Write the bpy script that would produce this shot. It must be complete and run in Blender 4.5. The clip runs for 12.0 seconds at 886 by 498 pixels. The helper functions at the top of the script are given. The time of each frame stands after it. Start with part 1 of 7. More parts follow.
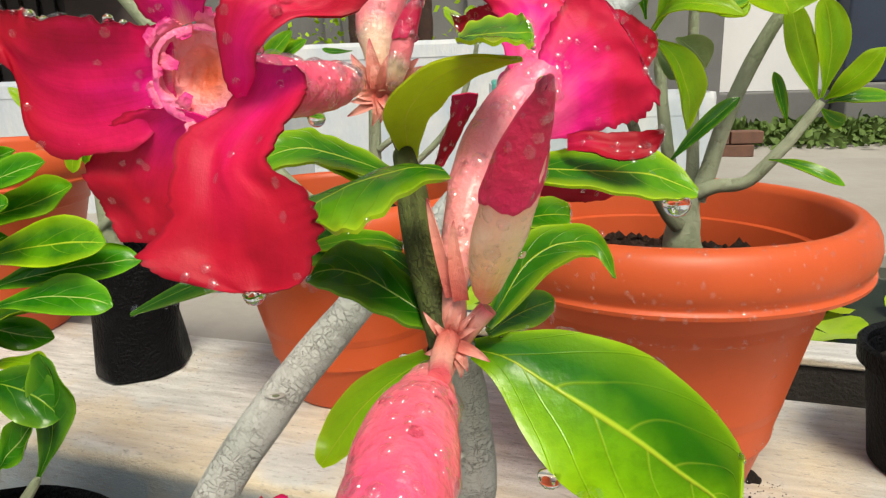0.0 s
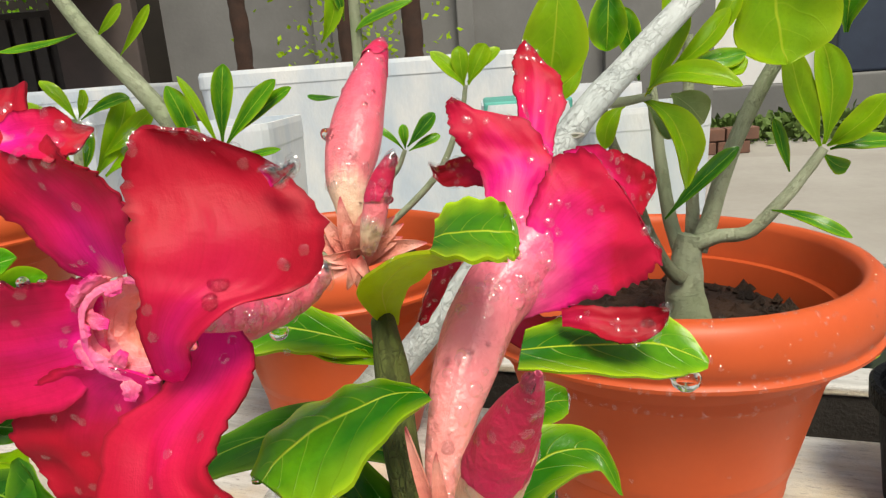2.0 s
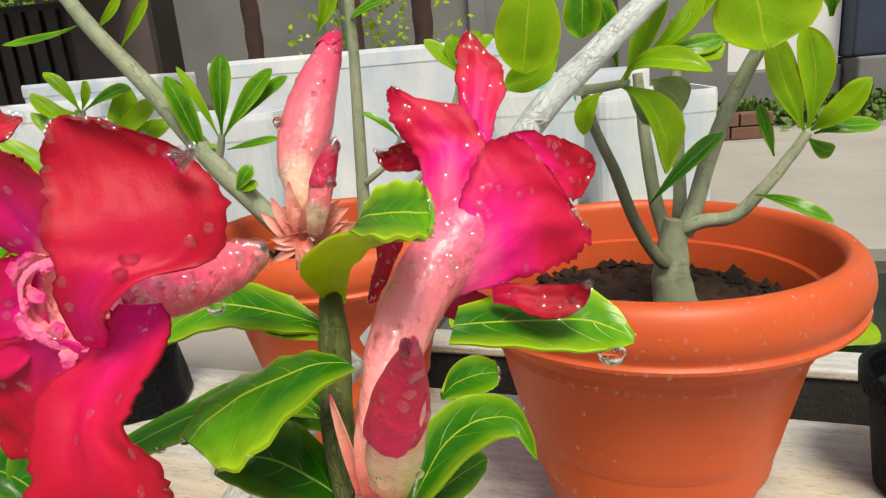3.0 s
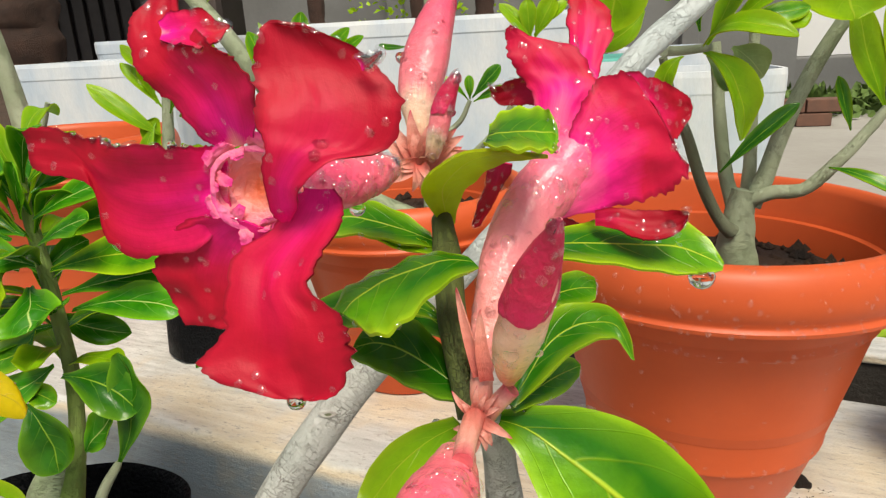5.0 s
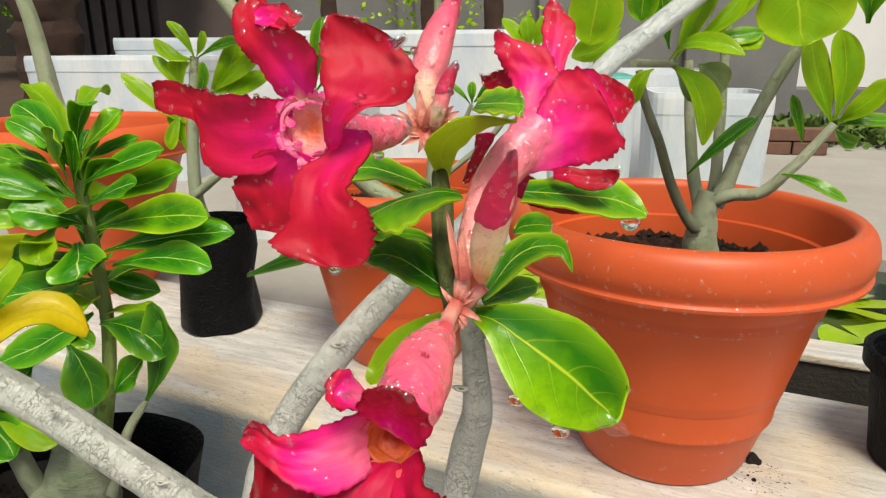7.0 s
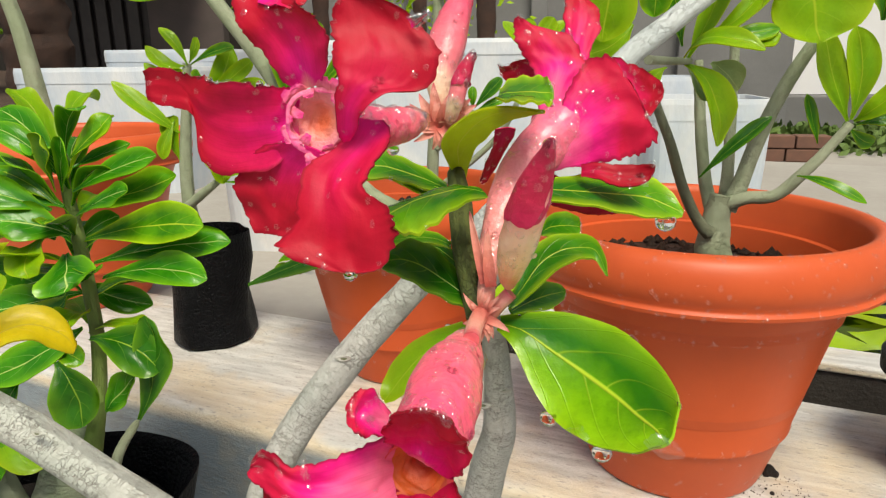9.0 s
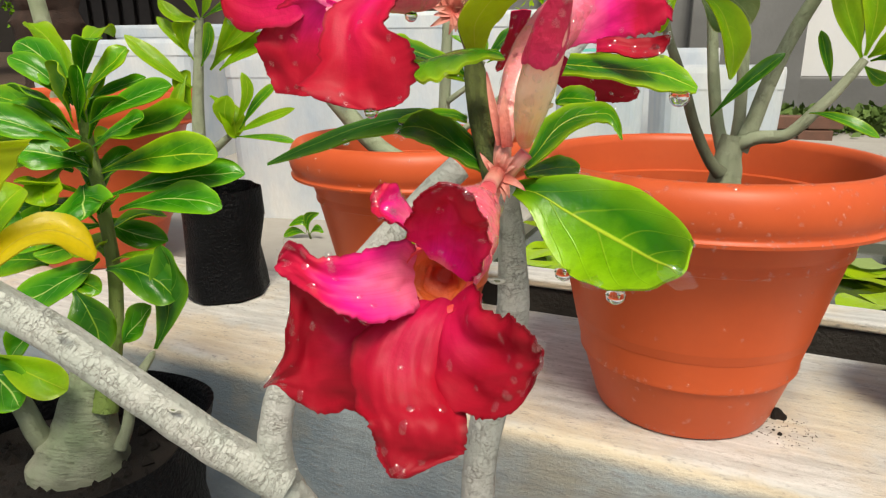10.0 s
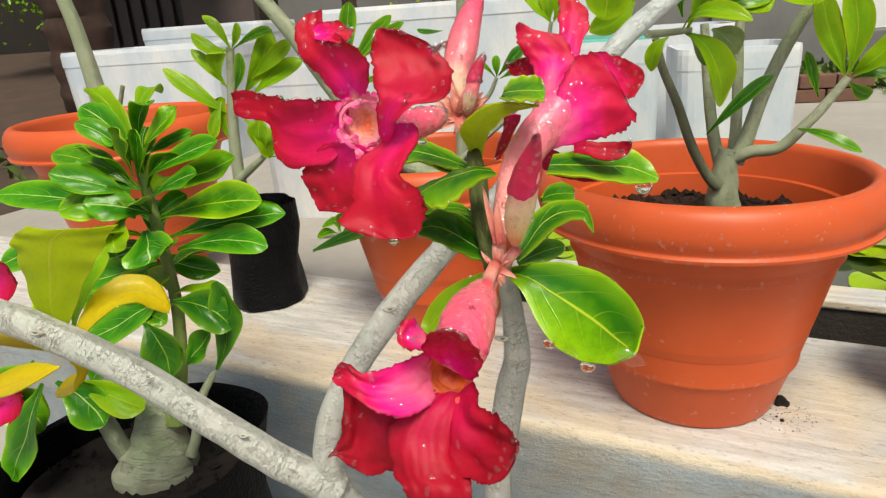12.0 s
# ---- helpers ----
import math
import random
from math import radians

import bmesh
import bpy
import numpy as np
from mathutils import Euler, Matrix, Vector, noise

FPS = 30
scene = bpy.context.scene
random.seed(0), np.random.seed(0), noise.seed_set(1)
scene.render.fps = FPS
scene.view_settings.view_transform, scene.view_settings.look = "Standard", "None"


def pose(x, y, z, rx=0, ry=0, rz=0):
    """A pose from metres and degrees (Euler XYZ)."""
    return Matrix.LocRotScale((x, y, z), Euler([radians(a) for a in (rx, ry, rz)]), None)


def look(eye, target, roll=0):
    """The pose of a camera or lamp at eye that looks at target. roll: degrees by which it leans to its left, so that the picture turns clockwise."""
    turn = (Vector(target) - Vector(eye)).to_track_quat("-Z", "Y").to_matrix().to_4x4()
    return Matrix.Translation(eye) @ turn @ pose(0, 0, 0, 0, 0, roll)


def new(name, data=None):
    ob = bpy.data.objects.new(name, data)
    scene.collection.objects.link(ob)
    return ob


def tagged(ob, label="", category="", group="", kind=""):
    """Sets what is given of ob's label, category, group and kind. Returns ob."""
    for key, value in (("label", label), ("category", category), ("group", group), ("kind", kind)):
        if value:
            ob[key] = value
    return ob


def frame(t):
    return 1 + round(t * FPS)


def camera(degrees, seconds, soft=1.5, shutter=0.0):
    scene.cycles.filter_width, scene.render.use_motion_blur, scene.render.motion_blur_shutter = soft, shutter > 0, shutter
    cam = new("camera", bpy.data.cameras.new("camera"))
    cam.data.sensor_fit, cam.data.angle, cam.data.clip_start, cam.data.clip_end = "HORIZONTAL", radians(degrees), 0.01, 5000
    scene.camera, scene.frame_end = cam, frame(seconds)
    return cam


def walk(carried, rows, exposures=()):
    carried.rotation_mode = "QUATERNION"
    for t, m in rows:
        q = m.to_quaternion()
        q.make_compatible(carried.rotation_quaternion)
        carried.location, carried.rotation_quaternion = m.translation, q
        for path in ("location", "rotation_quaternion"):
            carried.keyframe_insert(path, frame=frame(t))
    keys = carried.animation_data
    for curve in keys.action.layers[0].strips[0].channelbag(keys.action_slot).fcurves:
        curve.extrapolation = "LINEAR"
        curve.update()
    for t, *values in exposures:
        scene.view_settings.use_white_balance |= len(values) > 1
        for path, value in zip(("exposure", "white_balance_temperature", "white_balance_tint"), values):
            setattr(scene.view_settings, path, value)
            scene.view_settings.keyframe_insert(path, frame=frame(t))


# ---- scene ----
cam = camera(67.0, 12.0, soft=1.25)
PATH = [
    (0, (0.0213, 0.0008, 0.6902), (-0.0926, 1.6397, 0.2516), -2),
    (0.5, (0.0229, 0.0374, 0.7012), (-0.1011, 1.6779, 0.2703), -3.5),
    (1, (0.0238, 0.0501, 0.7072), (-0.0739, 1.6932, 0.2822), -3.7),
    (1.5, (0.0229, 0.0408, 0.7191), (-0.0867, 1.6847, 0.3000), -3.7),
    (2, (0.0263, 0.0314, 0.7319), (-0.0867, 1.6703, 0.2949), -4.3),
    (2.5, (0.0374, 0.0306, 0.7301), (-0.0884, 1.6635, 0.2762), -4.1),
    (3, (0.0476, 0.0229, 0.7310), (-0.1045, 1.6516, 0.2677), -4.9),
    (3.5, (0.0399, 0.0119, 0.7268), (-0.1547, 1.6286, 0.2405), -4.4),
    (3.7, (0.0391, 0.0068, 0.7259), (-0.1785, 1.6209, 0.2397), -4.1),
    (5.3, (0.0298, -0.0093, 0.7225), (-0.2397, 1.5869, 0.2040), -2.8),
    (5.5, (0.0306, -0.0170, 0.7259), (-0.2414, 1.5818, 0.2150), -2.6),
    (6, (0.0374, -0.0416, 0.7250), (-0.2448, 1.5589, 0.2270), -1.9),
    (6.5, (0.0391, -0.0688, 0.7199), (-0.2346, 1.5342, 0.2235), -0.7),
    (6.7, (0.0433, -0.0731, 0.7182), (-0.2235, 1.5325, 0.2270), -0.2),
    (8.3, (0.0399, -0.0765, 0.7148), (-0.1997, 1.5444, 0.2610), -0.5),
    (8.5, (0.0382, -0.0723, 0.7157), (-0.2014, 1.5513, 0.2703), -0.8),
    (9, (0.0306, -0.0561, 0.7080), (-0.2167, 1.5623, 0.2507), -0.5),
    (9.5, (0.0272, -0.0646, 0.6792), (-0.2397, 1.5513, 0.2218), 0.5),
    (10, (0.0298, -0.0723, 0.6690), (-0.2363, 1.5342, 0.1802), -0.4),
    (10.5, (0.0306, -0.0714, 0.6681), (-0.2567, 1.5266, 0.1632), -3),
    (11, (0.0298, -0.0739, 0.6774), (-0.2677, 1.5181, 0.1606), -3.1),
    (11.5, (0.0382, -0.0935, 0.6970), (-0.2737, 1.4892, 0.1615), -2.5),
    (12, (0.0467, -0.1148, 0.7293), (-0.2932, 1.4552, 0.1742), -4),
]
walk(cam, [(t, look(eye, target, roll)) for t, eye, target, roll in PATH])

# ---- world, sun, exposure ----
world = bpy.data.worlds.new("sky")
scene.world = world
world.use_nodes = True
wn = world.node_tree.nodes
sky = wn.new("ShaderNodeTexSky")
sky.sky_type = "NISHITA"
sky.sun_disc = False
sky.sun_elevation = radians(60)
sky.sun_rotation = radians(162)
sky.air_density, sky.dust_density, sky.ozone_density = 1.0, 4.0, 1.0
haze = wn.new("ShaderNodeHueSaturation")
haze.inputs["Saturation"].default_value = 0.25
world.node_tree.links.new(sky.outputs[0], haze.inputs["Color"])
world.node_tree.links.new(haze.outputs[0], wn["Background"].inputs[0])
wn["Background"].inputs[1].default_value = 0.08
sun = new("sun", bpy.data.lights.new("sun", "SUN"))
sun.data.energy, sun.data.angle, sun.data.color = 2.7, radians(22), (1.0, 0.915, 0.71)
sun.matrix_world = look((0.7, -1.7, 4.3), (0, 0.4, 0.5))
scene.view_settings.exposure = 0.38

# ---- mesh helpers ----


def mesh_object(name, verts, faces, material, parent=None, label="", uvs=None, smooth=True):
    me = bpy.data.meshes.new(name)
    me.from_pydata([tuple(v) for v in verts], [], faces)
    if uvs is not None:
        layer = me.uv_layers.new(name="uv")
        for loop in me.loops:
            layer.data[loop.index].uv = uvs[loop.vertex_index]
    me.polygons.foreach_set("use_smooth", [smooth] * len(me.polygons))
    me.materials.append(material)
    me.update()
    if smooth:
        me.set_sharp_from_angle(angle=radians(48))
    ob = new(name, me)
    if parent is not None:
        ob.parent = parent
    if label:
        tagged(ob, label)
    return ob


def part(name, bm, material, parent=None, label="", smooth=False):
    me = bpy.data.meshes.new(name)
    bmesh.ops.recalc_face_normals(bm, faces=bm.faces)
    bm.to_mesh(me)
    bm.free()
    me.polygons.foreach_set("use_smooth", [smooth] * len(me.polygons))
    me.materials.append(material)
    ob = new(name, me)
    if parent is not None:
        ob.parent = parent
    if label:
        tagged(ob, label)
    return ob


def spline(rows, u):
    """Catmull-Rom through the rows at u in 0..1."""
    n = len(rows) - 1
    x = min(max(u, 0.0), 1.0) * n
    i = min(int(x), n - 1)
    f = x - i
    p1, p2 = np.array(rows[i], float), np.array(rows[i + 1], float)
    p0 = np.array(rows[i - 1], float) if i > 0 else 2 * p1 - p2
    p3 = np.array(rows[i + 2], float) if i + 2 <= n else 2 * p2 - p1
    return 0.5 * (2 * p1 + (p2 - p0) * f + (2 * p0 - 5 * p1 + 4 * p2 - p3) * f * f + (3 * p1 - p0 - 3 * p2 + p3) * f ** 3)


def unit(v):
    return v / max(np.linalg.norm(v), 1e-9)


def blade(name, rows, material, parent=None, label="", cup=0.0, ruffle=0.0, ragged=0.0, thick=0.0007, seed=0, nu=26, nv=12, waves=5.0, dent=0.05):
    """A leaf or petal: rows of (x, y, z, half-width vector) along its midrib."""
    rnd = random.Random(seed)
    ph = rnd.uniform(0, 9)
    grid, norms, uvs = [], [], []
    for i in range(nu + 1):
        u = i / nu
        r = spline(rows, u)
        tan = unit(spline(rows, min(u + 0.02, 1))[:3] - spline(rows, max(u - 0.02, 0))[:3])
        half = r[3:6]
        w = max(np.linalg.norm(half), 0.0002)
        nor = unit(np.cross(tan, half))
        for j in range(nv + 1):
            v = 2 * j / nv - 1
            edge = 1 + ragged * abs(v) ** 3 * (noise.noise((u * 9 + ph, v * 2, seed)) + 0.6 * noise.noise((u * 31 + ph, v * 2, seed)) + 0.4 * noise.noise((u * 70 + ph, v * 2, seed)))
            lift = cup * w * (v * v - 0.4) + ruffle * w * abs(v) ** 2.5 * math.sin(waves * 6.283 * u + ph + (2.1 if v > 0 else 0))
            lift += dent * w * noise.noise((u * 4 + ph, v * 1.7, seed + 3))
            lift += 0.14 * dent * w * noise.noise((u * 11 + ph, v * 5, seed + 5))
            along = tan * ragged * 0.35 * w * (noise.noise((v * 5, ph, seed + 7)) + 0.5 * noise.noise((v * 14, ph, seed + 9)) + 0.35 * noise.noise((v * 37, ph, seed + 11))) * (u ** 4)
            grid.append(r[:3] + half * v * edge + nor * lift + along)
            norms.append(nor)
            uvs.append((u, j / nv))
    m = nv + 1
    n = len(grid)
    verts = [g + q * thick / 2 for g, q in zip(grid, norms)] + [g - q * thick / 2 for g, q in zip(grid, norms)]
    faces = []
    for i in range(nu):
        for j in range(nv):
            a, b, c, d = i * m + j, i * m + j + 1, (i + 1) * m + j + 1, (i + 1) * m + j
            faces += [(a, b, c, d), (n + d, n + c, n + b, n + a)]
    rim = [i * m for i in range(nu + 1)] + [nu * m + j for j in range(1, m)] + [i * m + nv for i in range(nu - 1, -1, -1)] + [j for j in range(nv - 1, 0, -1)]
    for k in range(len(rim)):
        a, b = rim[k], rim[(k + 1) % len(rim)]
        faces.append((b, a, n + a, n + b))
    return mesh_object(name, verts, faces, material, parent, label, uvs + uvs)


def sweep(name, rows, material, parent=None, label="", sides=14, steps=24, rough=0.0, seed=0, flat=1.0, lobes=0, lobe=0.0, caps=(True, True)):
    """A round limb, tube or bud: rows of (x, y, z, radius) along its axis."""
    verts, uvs = [], []
    ref = None
    for i in range(steps + 1):
        u = i / steps
        r = spline(rows, u)
        tan = unit(spline(rows, min(u + 0.02, 1))[:3] - spline(rows, max(u - 0.02, 0))[:3])
        if ref is None:
            ref = np.array((0.0, 0.0, 1.0)) if abs(tan[2]) < 0.8 else np.array((1.0, 0.0, 0.0))
        ref = unit(ref - tan * np.dot(ref, tan))
        oth = np.cross(tan, ref)
        for k in range(sides):
            a = 2 * math.pi * k / sides
            rad = max(r[3], 0.0001) * (1 + lobe * math.cos(lobes * a + 5 * u))
            rad *= 1 + rough * noise.noise((math.cos(a) * 1.3 + seed, math.sin(a) * 1.3, u * steps * 0.35))
            verts.append(r[:3] + ref * math.cos(a) * rad + oth * math.sin(a) * rad * flat)
            uvs.append((u, k / sides))
    faces = []
    for i in range(steps):
        for k in range(sides):
            q = (k + 1) % sides
            faces.append((i * sides + k, i * sides + q, (i + 1) * sides + q, (i + 1) * sides + k))
    if caps[0]:
        faces.append(tuple(range(sides - 1, -1, -1)))
    if caps[1]:
        faces.append(tuple(steps * sides + k for k in range(sides)))
    return mesh_object(name, verts, faces, material, parent, label, uvs)


def turned(name, profile, material, parent=None, label="", sides=72, wobble=0.0, seed=0, top=None):
    """A turned body from (radius, height) rows, round z."""
    verts, faces = [], []
    for r, z in profile:
        for k in range(sides):
            a = 2 * math.pi * k / sides
            f = 1 + wobble * noise.noise((math.cos(a) * 1.5 + seed, math.sin(a) * 1.5, z * 14))
            verts.append((r * f * math.cos(a), r * f * math.sin(a), z))
    for i in range(len(profile) - 1):
        for k in range(sides):
            q = (k + 1) % sides
            faces.append((i * sides + k, i * sides + q, (i + 1) * sides + q, (i + 1) * sides + k))
    if profile[0][1] < 0.001:
        faces.append(tuple(range(sides - 1, -1, -1)))
    return mesh_object(name, verts, faces, material, parent, label)


def box(name, lo, hi, material, parent=None, label="", bevel=0.01, segments=3, smooth=False):
    bm = bmesh.new()
    bmesh.ops.create_cube(bm, size=1)
    for v in bm.verts:
        v.co = [lo[k] + (v.co[k] + 0.5) * (hi[k] - lo[k]) for k in range(3)]
    if bevel:
        bmesh.ops.bevel(bm, geom=bm.edges[:], offset=bevel, segments=segments, affect="EDGES", profile=0.5)
    return part(name, bm, material, parent, label, smooth)


def holder(name, label, category, group="", kind="", at=(0, 0, 0), turn=0.0):
    ob = new(name)
    ob.matrix_basis = pose(at[0], at[1], at[2], 0, 0, turn)
    return tagged(ob, label, category, group, kind)


# ---- materials ----


def material(name, rough=0.5, metal=0.0, coat=0.0, spec=0.5):
    m = bpy.data.materials.new(name)
    m.use_nodes = True
    b = m.node_tree.nodes["Principled BSDF"]
    b.inputs["Roughness"].default_value = rough
    b.inputs["Metallic"].default_value = metal
    b.inputs["Coat Weight"].default_value = coat
    b.inputs["Coat Roughness"].default_value = 0.08
    b.inputs["Specular IOR Level"].default_value = spec
    return m, m.node_tree.nodes, m.node_tree.links, b


def coords(nodes, links, scale=(1, 1, 1), kind="Object"):
    c = nodes.new("ShaderNodeTexCoord")
    mp = nodes.new("ShaderNodeMapping")
    mp.inputs["Scale"].default_value = scale
    links.new(c.outputs[kind], mp.inputs["Vector"])
    return mp.outputs[0]


def noise_tex(nodes, links, vec, scale, detail=4.0, rough=0.55):
    n = nodes.new("ShaderNodeTexNoise")
    n.inputs["Scale"].default_value = scale
    n.inputs["Detail"].default_value = detail
    n.inputs["Roughness"].default_value = rough
    links.new(vec, n.inputs["Vector"])
    return n.outputs[0]


def ramp(nodes, links, fac, stops):
    r = nodes.new("ShaderNodeValToRGB")
    e = r.color_ramp.elements
    while len(e) < len(stops):
        e.new(0.5)
    for k, (p, c) in enumerate(stops):
        e[k].position = p
        e[k].color = (*c, 1)
    links.new(fac, r.inputs[0])
    return r.outputs[0]


def mix(nodes, links, fac, a, b, mode="MIX"):
    m = nodes.new("ShaderNodeMix")
    m.data_type, m.blend_type = "RGBA", mode
    for sock, val in ((m.inputs[0], fac), (m.inputs[6], a), (m.inputs[7], b)):
        if isinstance(val, (int, float)):
            sock.default_value = val
        elif isinstance(val, tuple):
            sock.default_value = (*val, 1)
        else:
            links.new(val, sock)
    return m.outputs[2]


def math_node(nodes, links, op, a, b=0.0):
    m = nodes.new("ShaderNodeMath")
    m.operation = op
    for k, val in enumerate((a, b)):
        if isinstance(val, (int, float)):
            m.inputs[k].default_value = val
        else:
            links.new(val, m.inputs[k])
    return m.outputs[0]


def bump(nodes, links, b, height, strength=0.3, distance=0.001):
    n = nodes.new("ShaderNodeBump")
    n.inputs["Strength"].default_value = strength
    n.inputs["Distance"].default_value = distance
    links.new(height, n.inputs["Height"])
    links.new(n.outputs[0], b.inputs["Normal"])


def uv_split(nodes, links):
    c = nodes.new("ShaderNodeTexCoord")
    s = nodes.new("ShaderNodeSeparateXYZ")
    links.new(c.outputs["UV"], s.inputs[0])
    return s.outputs[0], s.outputs[1]


def translucent(m, nodes, links, b, colour, amount):
    t = nodes.new("ShaderNodeBsdfTranslucent")
    if isinstance(colour, tuple):
        t.inputs[0].default_value = (*colour, 1)
    else:
        links.new(colour, t.inputs[0])
    x = nodes.new("ShaderNodeMixShader")
    x.inputs[0].default_value = amount
    links.new(b.outputs[0], x.inputs[1])
    links.new(t.outputs[0], x.inputs[2])
    links.new(x.outputs[0], nodes["Material Output"].inputs[0])


def leaf_material(name, dark, mid, vein, edge, rough=0.26, through_light=0.18, lean=0.0):
    """Glossy leaf: deep green round the midrib, lighter towards the edge, pale ribs; lean paints backlight on one half.
    """
    m, n, l, b = material(name, rough, coat=0.07, spec=0.27)
    u, v = uv_split(n, l)
    off = math_node(n, l, "ABSOLUTE", math_node(n, l, "SUBTRACT", v, 0.5))
    vec = coords(n, l)
    blot = noise_tex(n, l, vec, 38, 3)
    mott = noise_tex(n, l, vec, 330, 4, 0.6)
    tone_backlit = math_node(n, l, "ADD", math_node(n, l, "ADD", math_node(n, l, "MULTIPLY", blot, 0.40), 0.17), math_node(n, l, "ADD", math_node(n, l, "MULTIPLY", u, 0.24), math_node(n, l, "MULTIPLY", math_node(n, l, "SUBTRACT", v, 0.5), lean)))
    base = mix(n, l, ramp(n, l, tone_backlit, [(0.40, (0, 0, 0)), (0.66, (1, 1, 1))]), dark, mid)
    base = mix(n, l, ramp(n, l, mott, [(0.45, (0, 0, 0)), (0.8, (0.35, 0.35, 0.35))]), base, tuple(0.6 * c for c in dark))
    wide = math_node(n, l, "MULTIPLY", math_node(n, l, "SUBTRACT", noise_tex(n, l, vec, 60, 2), 0.5), 0.012)
    rib = ramp(n, l, math_node(n, l, "ADD", off, wide), [(0.0, (1, 1, 1)), (0.008, (0.85, 0.85, 0.85)), (0.022, (0, 0, 0))])
    bent = math_node(n, l, "MULTIPLY", math_node(n, l, "POWER", off, 1.5), 6.0)
    sway = math_node(n, l, "MULTIPLY", noise_tex(n, l, vec, 30, 1), 1.1)
    half = math_node(n, l, "MULTIPLY", math_node(n, l, "GREATER_THAN", v, 0.5), 0.43)
    slant = math_node(n, l, "ADD", math_node(n, l, "ADD", math_node(n, l, "SUBTRACT", math_node(n, l, "MULTIPLY", u, 6.0), bent), sway), half)
    saw = math_node(n, l, "ABSOLUTE", math_node(n, l, "SUBTRACT", math_node(n, l, "FRACT", slant), 0.5))
    side = ramp(n, l, saw, [(0.0, (1, 1, 1)), (0.022, (0.5, 0.5, 0.5)), (0.05, (0, 0, 0))])
    fade = ramp(n, l, off, [(0.0, (0.75, 0.75, 0.75)), (0.4, (0, 0, 0))])
    col = mix(n, l, ramp(n, l, math_node(n, l, "ADD", off, math_node(n, l, "MULTIPLY", blot, 0.12)), [(0.30, (0, 0, 0)), (0.5, (0.42, 0.42, 0.42)), (0.56, (1, 1, 1))]), base, edge)
    col = mix(n, l, math_node(n, l, "MULTIPLY", math_node(n, l, "MULTIPLY", side, fade), 0.6), col, vein)
    col = mix(n, l, rib, col, vein)
    l.new(col, b.inputs["Base Color"])
    h = math_node(n, l, "ADD", math_node(n, l, "MULTIPLY", side, -0.2), math_node(n, l, "ADD", math_node(n, l, "MULTIPLY", rib, -0.6), math_node(n, l, "MULTIPLY", math_node(n, l, "ADD", blot, mott), 0.5)))
    bump(n, l, b, h, 0.6, 0.0008)
    translucent(m, n, l, b, mix(n, l, 0.5, col, mid), through_light)
    return m


LEAF = leaf_material("leaf_green", (0.020, 0.14, 0.003), (0.13, 0.39, 0.005), (0.38, 0.54, 0.03), (0.32, 0.50, 0.01))
LEAF_FRESH = leaf_material("leaf_fresh", (0.018, 0.14, 0.003), (0.17, 0.45, 0.005), (0.46, 0.62, 0.03), (0.42, 0.62, 0.01))
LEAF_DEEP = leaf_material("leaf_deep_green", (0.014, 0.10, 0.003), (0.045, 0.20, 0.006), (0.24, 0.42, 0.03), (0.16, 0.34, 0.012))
LEAF_SEED = leaf_material("leaf_seedling", (0.018, 0.16, 0.003), (0.085, 0.36, 0.005), (0.50, 0.68, 0.16), (0.22, 0.50, 0.01), 0.26)
LEAF_LIME = leaf_material("leaf_lime", (0.20, 0.44, 0.004), (0.36, 0.58, 0.005), (0.52, 0.64, 0.03), (0.44, 0.60, 0.01), 0.3, 0.42)
LEAF_YELLOW = leaf_material("leaf_yellow", (0.70, 0.56, 0.005), (0.80, 0.63, 0.006), (0.62, 0.5, 0.04), (0.52, 0.48, 0.01), 0.35, 0.36)
# The last value colours the lower half lime for backlight, the upper half dark.
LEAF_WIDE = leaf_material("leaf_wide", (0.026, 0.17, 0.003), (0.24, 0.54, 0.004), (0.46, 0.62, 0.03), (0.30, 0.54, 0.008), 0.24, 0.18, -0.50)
LEAF_BACK = leaf_material("leaf_underside", (0.52, 0.66, 0.010), (0.60, 0.70, 0.014), (0.66, 0.70, 0.06), (0.58, 0.68, 0.02), 0.36, 0.6)


